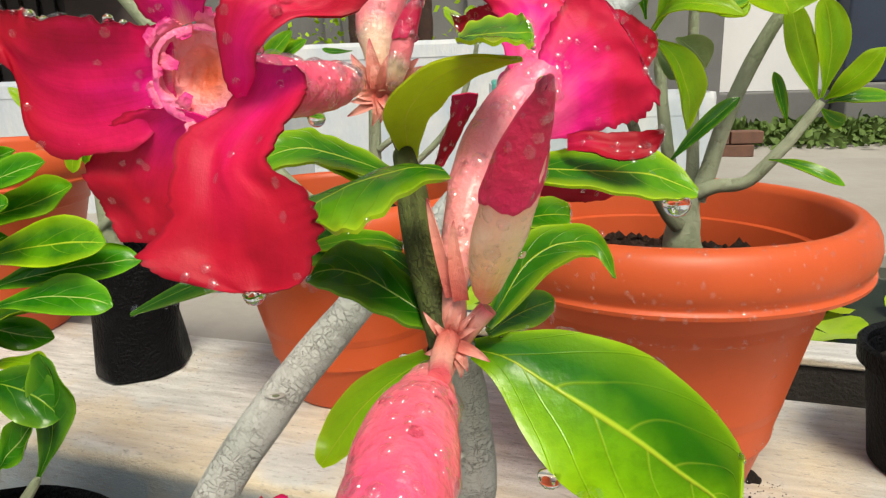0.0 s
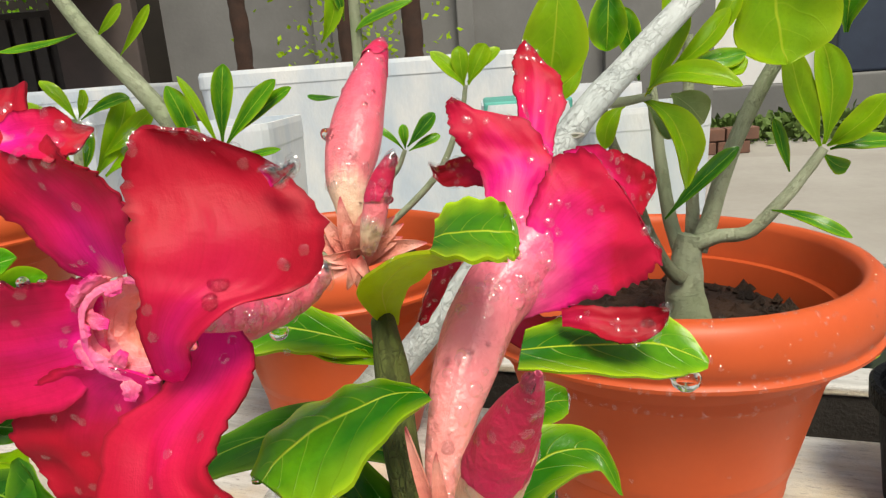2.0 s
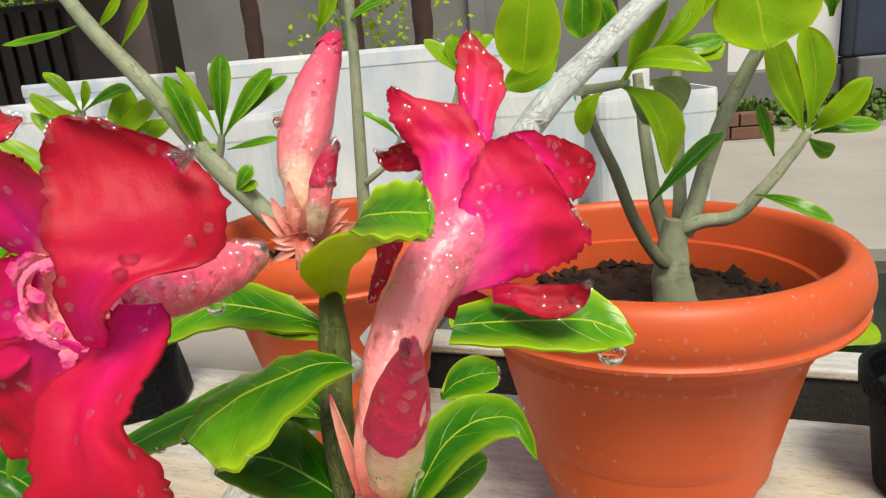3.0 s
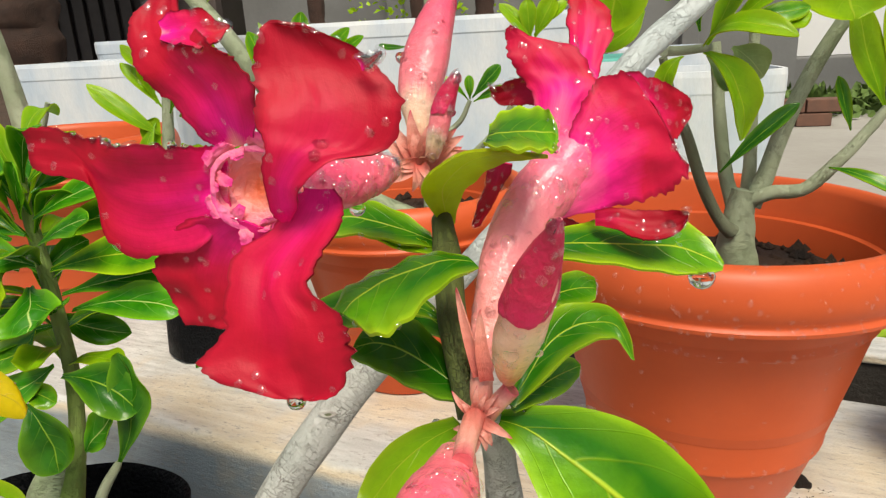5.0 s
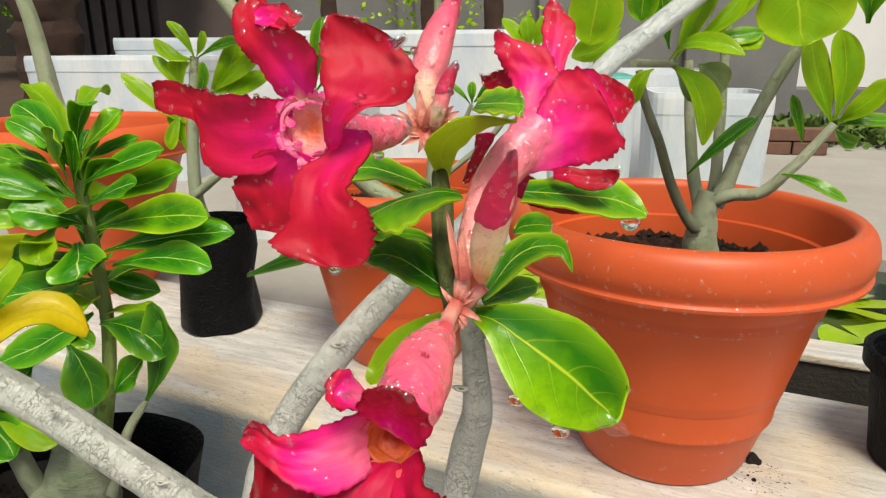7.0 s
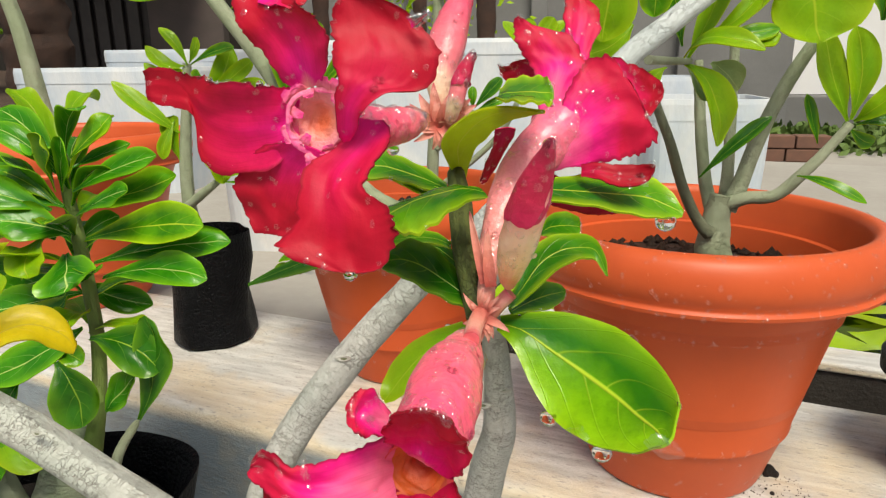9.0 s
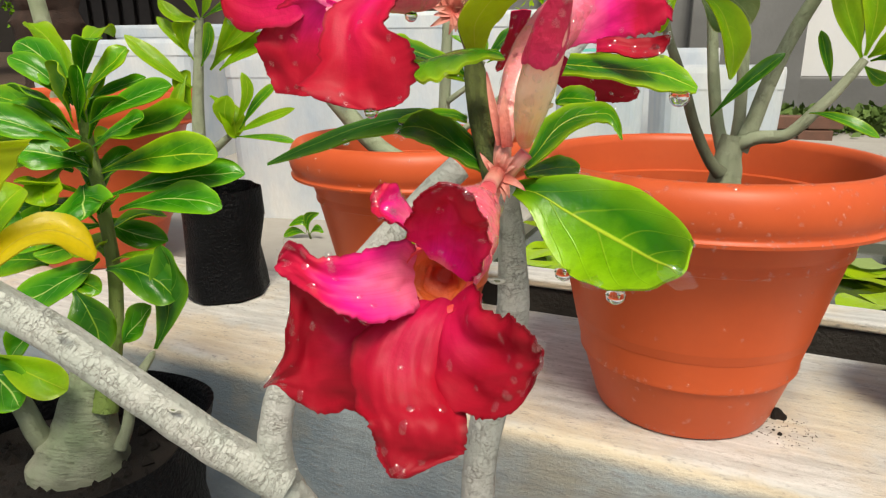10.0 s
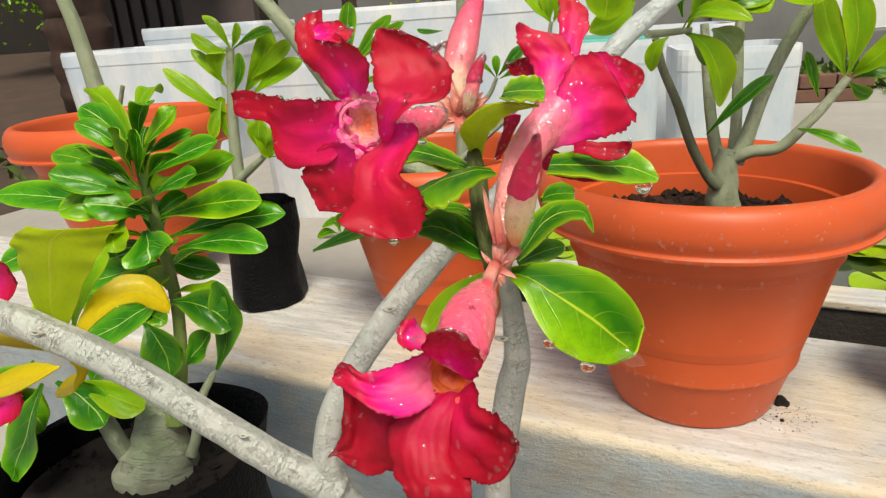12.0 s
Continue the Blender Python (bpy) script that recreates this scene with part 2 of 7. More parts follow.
def petal_material(name, inner, middle, outer, heart=None):
    """Soft petal skin: hot pink heart, crimson lobe, dark frilled edge, fine fan of veins."""
    m, n, l, b = material(name, 0.5, spec=0.22)
    u, v = uv_split(n, l)
    vec = coords(n, l)
    fan = n.new("ShaderNodeCombineXYZ")
    l.new(math_node(n, l, "MULTIPLY", u, 2.2), fan.inputs[0])
    l.new(math_node(n, l, "MULTIPLY", v, 34.0), fan.inputs[1])
    ray = noise_tex(n, l, fan.outputs[0], 1.0, 3, 0.6)
    wob = math_node(n, l, "MULTIPLY", math_node(n, l, "SUBTRACT", noise_tex(n, l, vec, 60, 3), 0.5), 0.32)
    streak = math_node(n, l, "MULTIPLY", math_node(n, l, "SUBTRACT", ray, 0.5), 0.11)
    off = math_node(n, l, "ABSOLUTE", math_node(n, l, "SUBTRACT", v, 0.5))
    way = math_node(n, l, "ADD", math_node(n, l, "ADD", math_node(n, l, "ADD", u, wob), streak), math_node(n, l, "MULTIPLY", off, 0.45))
    col = ramp(n, l, way, [(0.02, heart or inner), (0.15, inner), (0.42, middle), (0.68, outer), (1.0, tuple(c * 0.85 for c in outer))])
    rim = ramp(n, l, math_node(n, l, "MAXIMUM", off, math_node(n, l, "SUBTRACT", u, 0.5)), [(0.45, (0, 0, 0)), (0.5, (0.75, 0.75, 0.75))])
    col = mix(n, l, rim, col, tuple(c * 0.4 for c in outer))
    patch = ramp(n, l, noise_tex(n, l, vec, 130, 4, 0.65), [(0.45, (0, 0, 0)), (0.8, (0.28, 0.28, 0.28))])
    col = mix(n, l, patch, col, tuple(c * 0.5 for c in outer))
    vein = ramp(n, l, ray, [(0.5, (0, 0, 0)), (0.72, (0.12, 0.12, 0.12))])
    col = mix(n, l, vein, col, tuple(c * 0.6 for c in outer))
    l.new(col, b.inputs["Base Color"])
    crepe = math_node(n, l, "ADD", math_node(n, l, "MULTIPLY", ray, 0.18), math_node(n, l, "ADD", noise_tex(n, l, vec, 240, 5, 0.65), math_node(n, l, "MULTIPLY", noise_tex(n, l, vec, 90, 2), 1.2)))
    bump(n, l, b, crepe, 0.32, 0.0007)
    translucent(m, n, l, b, col, 0.16)
    return m


PETAL = petal_material("petal_crimson", (0.92, 0.010, 0.33), (0.74, 0.007, 0.115), (0.53, 0.006, 0.030), (0.94, 0.34, 0.38))
PETAL_LOBE = petal_material("petal_lobe", (0.86, 0.009, 0.23), (0.64, 0.007, 0.066), (0.52, 0.006, 0.030))
PETAL_PINK = petal_material("petal_pink", (0.88, 0.16, 0.32), (0.90, 0.012, 0.27), (0.62, 0.007, 0.055))
PETAL_RED = petal_material("petal_red", (0.56, 0.007, 0.07), (0.44, 0.005, 0.026), (0.37, 0.004, 0.018))
PETAL_DARK = petal_material("petal_dark", (0.52, 0.008, 0.08), (0.43, 0.006, 0.030), (0.34, 0.005, 0.017))


def along_material(name, stops, rough=0.4, grain=22.0, strength=0.35, slant=0.0, bloom=0.2, coat=0.18, lump=1.8, glow=0.04):
    """Colour from one end of a tube or bud to the other, with lengthwise ribs."""
    m, n, l, b = material(name, rough, coat=coat)
    u, v = uv_split(n, l)
    vec = coords(n, l)
    wob = math_node(n, l, "MULTIPLY", math_node(n, l, "SUBTRACT", noise_tex(n, l, vec, 120, 4), 0.5), 0.28 if slant == 0 else 0.08)
    lean = math_node(n, l, "MULTIPLY", math_node(n, l, "SINE", math_node(n, l, "MULTIPLY", v, 6.283)), slant)
    vein = n.new("ShaderNodeCombineXYZ")
    l.new(math_node(n, l, "MULTIPLY", u, 3.0), vein.inputs[0])
    l.new(math_node(n, l, "MULTIPLY", v, 46.0), vein.inputs[1])
    streaks = math_node(n, l, "MULTIPLY", math_node(n, l, "SUBTRACT", noise_tex(n, l, vein.outputs[0], 0.6, 2), 0.5), 0.0 if slant == 0 else 0.1)
    col = ramp(n, l, math_node(n, l, "ADD", math_node(n, l, "ADD", math_node(n, l, "ADD", u, lean), streaks), wob), stops)
    pale = ramp(n, l, noise_tex(n, l, vein.outputs[0], 1.0, 3), [(0.5, (0, 0, 0)), (0.75, (0.22, 0.22, 0.22))])
    mottle = ramp(n, l, noise_tex(n, l, vec, 170, 4, 0.65), [(0.4, (0, 0, 0)), (0.75, (0.5, 0.5, 0.5))])
    pale = math_node(n, l, "MAXIMUM", pale, mottle)
    col = mix(n, l, pale, col, mix(n, l, bloom, col, (0.95, 0.68, 0.62)))
    l.new(col, b.inputs["Base Color"])
    streak = n.new("ShaderNodeCombineXYZ")
    l.new(math_node(n, l, "MULTIPLY", u, 4.0), streak.inputs[0])
    l.new(math_node(n, l, "MULTIPLY", v, grain), streak.inputs[1])
    swell = math_node(n, l, "ADD", math_node(n, l, "MULTIPLY", noise_tex(n, l, streak.outputs[0], 1.0, 4), 0.35), math_node(n, l, "ADD", noise_tex(n, l, vec, 420, 4), math_node(n, l, "MULTIPLY", noise_tex(n, l, vec, 170, 3), lump)))
    bump(n, l, b, swell, strength, 0.0014)
    translucent(m, n, l, b, col, glow)
    return m


TUBE = along_material("flower_tube", [(0.0, (0.80, 0.20, 0.18)), (0.22, (0.92, 0.34, 0.31)), (0.55, (0.93, 0.24, 0.29)), (1.0, (0.90, 0.05, 0.26))], 0.26, 16.0, 0.5, bloom=0.16)
TUBE_DEEP = along_material("flower_tube_deep", [(0.0, (0.84, 0.30, 0.28)), (0.2, (0.90, 0.15, 0.21)), (0.6, (0.90, 0.10, 0.20)), (1.0, (0.88, 0.04, 0.22))], 0.26, 16.0, 0.55)
BUD = along_material("bud_skin", [(0.0, (0.80, 0.30, 0.16)), (0.10, (0.96, 0.66, 0.34)), (0.24, (0.98, 0.74, 0.50)), (0.36, (0.96, 0.52, 0.36)), (0.48, (0.95, 0.36, 0.34)), (1.0, (0.80, 0.10, 0.18))], 0.26, 14.0, 0.35, slant=0.14, bloom=0.35, coat=0.12, lump=0.3, glow=0.06)
BUD_TIP = along_material("bud_tip_skin", [(0.0, (0.62, 0.012, 0.10)), (0.3, (0.56, 0.008, 0.065)), (0.75, (0.46, 0.008, 0.06)), (1.0, (0.26, 0.008, 0.05))], 0.5, 10.0, 0.4, bloom=0.04, coat=0.0)
BUD_PINK = along_material("bud_pink", [(0.0, (0.66, 0.30, 0.20)), (0.10, (0.88, 0.66, 0.46)), (0.17, (0.90, 0.64, 0.48)), (0.25, (0.90, 0.24, 0.28)), (0.55, (0.88, 0.10, 0.20)), (1.0, (0.74, 0.02, 0.13))], 0.28, 12.0, 0.5, slant=0.06, lump=0.8, glow=0.15)
SEPAL = along_material("sepal", [(0.0, (0.56, 0.10, 0.08)), (0.35, (0.80, 0.28, 0.22)), (0.7, (0.86, 0.40, 0.33)), (1.0, (0.70, 0.09, 0.13))], 0.32, 14.0, 0.6, lump=0.6, glow=0.1)
THROAT_RED = along_material("throat_red", [(0.0, (0.74, 0.02, 0.06)), (0.18, (0.76, 0.07, 0.03)), (0.55, (0.80, 0.16, 0.02)), (1.0, (0.50, 0.03, 0.01))], 0.5)
THROAT = along_material("throat", [(0.0, (0.93, 0.08, 0.36)), (0.2, (0.95, 0.26, 0.40)), (0.5, (0.95, 0.33, 0.36)), (0.8, (0.93, 0.28, 0.20)), (1.0, (0.84, 0.18, 0.08))], 0.4, 9.0, 0.7, bloom=0.12, coat=0.0)
CORONA = along_material("corona", [(0.0, (0.94, 0.30, 0.32)), (0.5, (0.92, 0.14, 0.32)), (1.0, (0.90, 0.02, 0.30))], 0.4, 9.0, 0.6, bloom=0.1, coat=0.05)


def bark_material(name, pale, dark, green, rings=70.0):
    m, n, l, b = material(name, 0.75)
    vec = coords(n, l)
    big = noise_tex(n, l, vec, 22, 3)
    fine = noise_tex(n, l, vec, 260, 5)
    u, v = uv_split(n, l)

    def threads(along, around, width, shift):
        c = n.new("ShaderNodeCombineXYZ")
        l.new(math_node(n, l, "MULTIPLY", u, along), c.inputs[0])
        l.new(math_node(n, l, "MULTIPLY", v, around), c.inputs[1])
        c.inputs[2].default_value = shift
        t = noise_tex(n, l, c.outputs[0], 1.0, 2, 0.5)
        t = math_node(n, l, "ABSOLUTE", math_node(n, l, "SUBTRACT", t, 0.5))
        return ramp(n, l, t, [(0.0, (0.5, 0.5, 0.5)), (width, (0, 0, 0))])

    line = math_node(n, l, "MAXIMUM", threads(rings * 1.9, 5.0, 0.013, 0.0), threads(rings * 0.5, 18.0, 0.011, 7.0))
    grid = n.new("ShaderNodeCombineXYZ")
    l.new(math_node(n, l, "ADD", math_node(n, l, "MULTIPLY", u, rings * 1.3), math_node(n, l, "MULTIPLY", fine, 0.9)), grid.inputs[0])
    l.new(math_node(n, l, "ADD", math_node(n, l, "MULTIPLY", v, 9.0), math_node(n, l, "MULTIPLY", big, 2.0)), grid.inputs[1])
    net = n.new("ShaderNodeTexVoronoi")
    net.feature = "DISTANCE_TO_EDGE"
    net.inputs["Scale"].default_value = 1.0
    l.new(grid.outputs[0], net.inputs["Vector"])
    line = math_node(n, l, "MAXIMUM", line, ramp(n, l, net.outputs["Distance"], [(0.0, (0.27, 0.27, 0.27)), (0.06, (0, 0, 0))]))
    crack = math_node(n, l, "MULTIPLY", line, ramp(n, l, noise_tex(n, l, vec, 90, 3), [(0.37, (0.22, 0.22, 0.22)), (0.58, (1, 1, 1))]))
    col = mix(n, l, ramp(n, l, big, [(0.35, (0, 0, 0)), (0.65, (1, 1, 1))]), pale, green)
    col = mix(n, l, math_node(n, l, "MULTIPLY", fine, 0.3), col, tuple(c * 0.62 for c in pale))
    col = mix(n, l, crack, col, dark)
    l.new(col, b.inputs["Base Color"])
    high = math_node(n, l, "ADD", math_node(n, l, "MULTIPLY", crack, -1.0), math_node(n, l, "MULTIPLY", fine, 0.6))
    bump(n, l, b, high, 1.0, 0.0015)
    return m


BARK = bark_material("bark_grey", (0.59, 0.585, 0.55), (0.20, 0.14, 0.10), (0.46, 0.50, 0.45))
BARK_SMOOTH = bark_material("bark_smooth", (0.56, 0.60, 0.60), (0.50, 0.52, 0.51), (0.47, 0.52, 0.52), 30.0)
STEM_GREY = bark_material("stem_grey_green", (0.38, 0.42, 0.29), (0.26, 0.27, 0.17), (0.29, 0.35, 0.21), 40.0)
STEM_GREEN = bark_material("stem_green", (0.06, 0.085, 0.016), (0.04, 0.04, 0.012), (0.095, 0.12, 0.022), 14.0)
STEM_RED = bark_material("stem_red_brown", (0.16, 0.06, 0.04), (0.08, 0.03, 0.02), (0.14, 0.09, 0.04), 12.0)
STEM_SEED = bark_material("stem_olive_grey", (0.22, 0.29, 0.08), (0.12, 0.16, 0.04), (0.17, 0.28, 0.04), 16.0)
STEM_OLIVE = bark_material("stem_olive", (0.17, 0.19, 0.11), (0.10, 0.09, 0.05), (0.20, 0.22, 0.15), 20.0)
CAUDEX = bark_material("caudex_skin", (0.40, 0.42, 0.31), (0.18, 0.16, 0.11), (0.28, 0.36, 0.21), 60.0)


def plain(name, a, b_col, scale, rough, fine=0.3, strength=0.3, dist=0.002, stretch=(1, 1, 1), coat=0.0, spec=0.5):
    m, n, l, b = material(name, rough, coat=coat, spec=spec)
    vec = coords(n, l, stretch)
    big = noise_tex(n, l, vec, scale, 5)
    small = noise_tex(n, l, vec, scale * 14, 4)
    col = mix(n, l, ramp(n, l, big, [(0.32, (0, 0, 0)), (0.68, (1, 1, 1))]), a, b_col)
    col = mix(n, l, math_node(n, l, "MULTIPLY", small, fine), col, tuple(c * 0.55 for c in a))
    l.new(col, b.inputs["Base Color"])
    bump(n, l, b, math_node(n, l, "ADD", big, small), strength, dist)
    return m


POT = plain("terracotta_plastic", (0.62, 0.104, 0.027), (0.54, 0.085, 0.021), 9, 0.42, 0.16, 0.10, 0.001, spec=0.34)
BLACK = plain("black_plastic", (0.0016, 0.0019, 0.003), (0.003, 0.0034, 0.005), 20, 0.42, 0.2, 0.7, 0.007, spec=0.12)
SOIL_HUSK = plain("husky_soil", (0.016, 0.009, 0.006), (0.085, 0.042, 0.020), 45, 0.9, 0.5, 1.0, 0.006)
SOIL = plain("soil", (0.006, 0.004, 0.003), (0.026, 0.014, 0.009), 60, 0.9, 0.5, 1.0, 0.006)
PAVING = plain("paving_concrete", (0.33, 0.31, 0.28), (0.40, 0.38, 0.35), 3, 0.8, 0.3, 0.4, 0.004)
TANK = plain("white_weathered_tub", (0.78, 0.79, 0.80), (0.50, 0.59, 0.70), 9, 0.6, 0.3, 0.3, 0.003, (1, 1, 0.45))
WALL = plain("grey_render", (0.20, 0.20, 0.20), (0.15, 0.15, 0.15), 2.5, 0.85, 0.3, 0.4, 0.004)
WHITEWALL = plain("white_wall", (0.78, 0.78, 0.79), (0.72, 0.72, 0.74), 2, 0.8, 0.1, 0.2, 0.003)
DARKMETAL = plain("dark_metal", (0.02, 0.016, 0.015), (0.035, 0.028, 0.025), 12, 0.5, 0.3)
EARTH = plain("earth", (0.085, 0.052, 0.036), (0.05, 0.033, 0.024), 6, 0.95, 0.5, 0.8, 0.01)
PALM = plain("palm_bark", (0.085, 0.042, 0.028), (0.04, 0.024, 0.018), 14, 0.9, 0.5, 1.0, 0.01)


LEAF_PALE = leaf_material("leaf_pale", (0.22, 0.32, 0.10), (0.34, 0.42, 0.16), (0.42, 0.5, 0.2), (0.3, 0.4, 0.12), 0.45)
WATER_DARK = plain("pond_water", (0.02, 0.03, 0.02), (0.04, 0.05, 0.03), 4, 0.08, 0.1, 0.05)
# Damp concrete taken near-black, so the gap's shade sits in its colour.
DAMP_SHADE = plain("damp_shaded_concrete", (0.022, 0.018, 0.015), (0.04, 0.034, 0.028), 12, 0.7, 0.4, 0.5, 0.004)
BRICK = plain("brick", (0.19, 0.09, 0.06), (0.13, 0.07, 0.05), 20, 0.85, 0.4, 0.5)
TEAL = plain("teal_plastic", (0.10, 0.42, 0.36), (0.08, 0.36, 0.31), 8, 0.45)
GRASS = plain("grass_blades", (0.07, 0.13, 0.02), (0.12, 0.19, 0.03), 30, 0.7)


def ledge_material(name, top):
    """Weathered whitewashed concrete: pale brushed top, beige worn arris, blue-grey mottled face with its shade in the
    colour.
    """
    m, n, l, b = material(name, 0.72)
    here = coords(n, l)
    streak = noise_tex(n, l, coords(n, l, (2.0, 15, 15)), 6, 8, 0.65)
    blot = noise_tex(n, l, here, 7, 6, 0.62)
    patchy = noise_tex(n, l, coords(n, l, (1.0, 1.6, 1.4)), 4.5, 6, 0.65)
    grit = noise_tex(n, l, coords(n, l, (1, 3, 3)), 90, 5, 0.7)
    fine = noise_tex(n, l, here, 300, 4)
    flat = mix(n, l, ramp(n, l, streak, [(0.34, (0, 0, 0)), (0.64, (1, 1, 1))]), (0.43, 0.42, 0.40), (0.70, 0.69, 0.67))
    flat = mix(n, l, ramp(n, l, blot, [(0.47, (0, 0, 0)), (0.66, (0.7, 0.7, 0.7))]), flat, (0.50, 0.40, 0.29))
    flat = mix(n, l, ramp(n, l, patchy, [(0.48, (0, 0, 0)), (0.66, (0.55, 0.55, 0.55))]), flat, (0.44, 0.46, 0.47))
    # Blue-grey mottled wash, its tones lowered to paint in the front face's shade.
    face = mix(n, l, ramp(n, l, patchy, [(0.36, (0, 0, 0)), (0.64, (1, 1, 1))]), (0.17, 0.22, 0.27), (0.36, 0.41, 0.44))
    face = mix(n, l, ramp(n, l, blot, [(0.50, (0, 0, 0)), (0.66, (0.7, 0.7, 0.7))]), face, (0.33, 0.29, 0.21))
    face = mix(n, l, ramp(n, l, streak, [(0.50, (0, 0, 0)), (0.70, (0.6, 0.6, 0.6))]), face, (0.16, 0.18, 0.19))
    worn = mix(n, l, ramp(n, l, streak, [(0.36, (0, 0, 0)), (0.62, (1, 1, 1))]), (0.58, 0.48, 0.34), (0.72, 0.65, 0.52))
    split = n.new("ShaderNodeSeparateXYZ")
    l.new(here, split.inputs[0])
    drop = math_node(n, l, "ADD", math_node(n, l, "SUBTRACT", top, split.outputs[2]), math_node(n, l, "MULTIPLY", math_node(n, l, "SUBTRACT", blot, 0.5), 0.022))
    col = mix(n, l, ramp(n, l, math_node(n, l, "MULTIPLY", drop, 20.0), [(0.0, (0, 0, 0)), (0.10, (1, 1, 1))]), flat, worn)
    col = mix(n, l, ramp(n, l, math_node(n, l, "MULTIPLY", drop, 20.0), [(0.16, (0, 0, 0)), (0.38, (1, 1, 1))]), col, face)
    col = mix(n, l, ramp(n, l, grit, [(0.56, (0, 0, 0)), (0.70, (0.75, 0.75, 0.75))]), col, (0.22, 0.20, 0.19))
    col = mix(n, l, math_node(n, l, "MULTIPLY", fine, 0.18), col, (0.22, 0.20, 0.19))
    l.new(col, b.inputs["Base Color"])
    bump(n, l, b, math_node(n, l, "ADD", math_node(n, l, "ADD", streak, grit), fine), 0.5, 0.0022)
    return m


LEDGE_Z = 0.332
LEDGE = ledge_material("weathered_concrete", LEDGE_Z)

# ---- fitted shapes of petals and leaves ----
F1_LEFT = (
    (-0.0435, 0.1415, 0.6911, -0.0007, 0.0000, -0.0074),
    (-0.0477, 0.1420, 0.6905, -0.0011, 0.0008, -0.0101),
    (-0.0527, 0.1405, 0.6893, -0.0017, 0.0015, -0.0126),
    (-0.0636, 0.1385, 0.6886, -0.0022, 0.0015, -0.0145),
    (-0.0714, 0.1375, 0.6914, -0.0025, 0.0015, -0.0127),
    (-0.0747, 0.1370, 0.6962, -0.0004, 0.0010, -0.0087),
    (-0.0773, 0.1360, 0.7000, 0.0017, 0.0000, -0.0061),
    (-0.0849, 0.1370, 0.7018, -0.0000, 0.0000, -0.0056),
    (-0.0896, 0.1370, 0.7019, -0.0002, 0.0000, -0.0046),
)
F1_UPPER = (
    (-0.0397, 0.1410, 0.7009, -0.0040, 0.0000, -0.0013),
    (-0.0398, 0.1385, 0.7064, -0.0080, 0.0020, -0.0019),
    (-0.0411, 0.1360, 0.7133, -0.0109, 0.0020, -0.0022),
    (-0.0454, 0.1350, 0.7193, -0.0113, 0.0024, -0.0018),
    (-0.0494, 0.1360, 0.7240, -0.0105, 0.0029, -0.0002),
    (-0.0549, 0.1430, 0.7294, -0.0058, 0.0000, -0.0003),
    (-0.0545, 0.1465, 0.7344, -0.0035, 0.0000, -0.0006),
)
F1_ROLL = (
    (-0.0525, 0.1390, 0.7264, -0.0010, 0.0019, 0.0021),
    (-0.0465, 0.1370, 0.7264, -0.0018, 0.0033, 0.0037),
    (-0.0414, 0.1360, 0.7261, -0.0013, 0.0033, 0.0038),
    (-0.0388, 0.1370, 0.7256, -0.0006, 0.0014, 0.0022),
    (-0.0367, 0.1390, 0.7268, 0.0001, 0.0000, 0.0003),
)
F1_RIGHT = (
    (-0.0248, 0.1280, 0.6868, -0.0011, 0.0000, -0.0002),
    (-0.0234, 0.1250, 0.6902, -0.0030, 0.0000, -0.0005),
    (-0.0219, 0.1220, 0.6964, -0.0034, -0.0009, 0.0009),
    (-0.0181, 0.1220, 0.7017, -0.0064, -0.0023, 0.0016),
    (-0.0141, 0.1260, 0.7045, -0.0114, -0.0038, 0.0033),
    (-0.0127, 0.1290, 0.7102, -0.0139, -0.0038, 0.0023),
    (-0.0145, 0.1310, 0.7165, -0.0128, -0.0034, 0.0013),
    (-0.0170, 0.1310, 0.7219, -0.0098, -0.0020, 0.0013),
    (-0.0194, 0.1310, 0.7255, -0.0057, -0.0005, 0.0010),
    (-0.0196, 0.1300, 0.7265, -0.0026, 0.0000, 0.0004),
)
F1_SPIKE = (
    (-0.0062, 0.1300, 0.7183, -0.0007, -0.0000, 0.0014),
    (-0.0038, 0.1290, 0.7187, -0.0002, 0.0000, 0.0006),
    (-0.0013, 0.1280, 0.7202, 0.0000, 0.0000, 0.0002),
)
F1_LOWER = (
    (-0.0192, 0.1340, 0.6922, 0.0032, 0.0010, -0.0005),
    (-0.0187, 0.1310, 0.6893, 0.0059, 0.0010, -0.0005),
    (-0.0208, 0.1280, 0.6850, 0.0080, -0.0010, 0.0008),
    (-0.0263, 0.1250, 0.6791, 0.0102, -0.0015, -0.0001),
    (-0.0273, 0.1210, 0.6732, 0.0098, -0.0019, 0.0016),
    (-0.0248, 0.1180, 0.6678, 0.0140, -0.0020, 0.0028),
    (-0.0247, 0.1160, 0.6625, 0.0169, -0.0015, 0.0033),
    (-0.0241, 0.1145, 0.6583, 0.0156, -0.0010, 0.0021),
    (-0.0219, 0.1135, 0.6538, 0.0099, -0.0005, 0.0003),
    (-0.0215, 0.1130, 0.6525, 0.0044, 0.0000, -0.0001),
)
F1_LEFTLOW = (
    (-0.0392, 0.1400, 0.6832, 0.0047, 0.0000, -0.0018),
    (-0.0465, 0.1420, 0.6787, 0.0094, 0.0000, -0.0047),
    (-0.0520, 0.1430, 0.6720, 0.0113, 0.0000, -0.0064),
    (-0.0547, 0.1435, 0.6650, 0.0116, 0.0005, -0.0062),
    (-0.0553, 0.1440, 0.6588, 0.0094, 0.0000, -0.0041),
    (-0.0570, 0.1440, 0.6545, 0.0048, 0.0000, -0.0005),
)
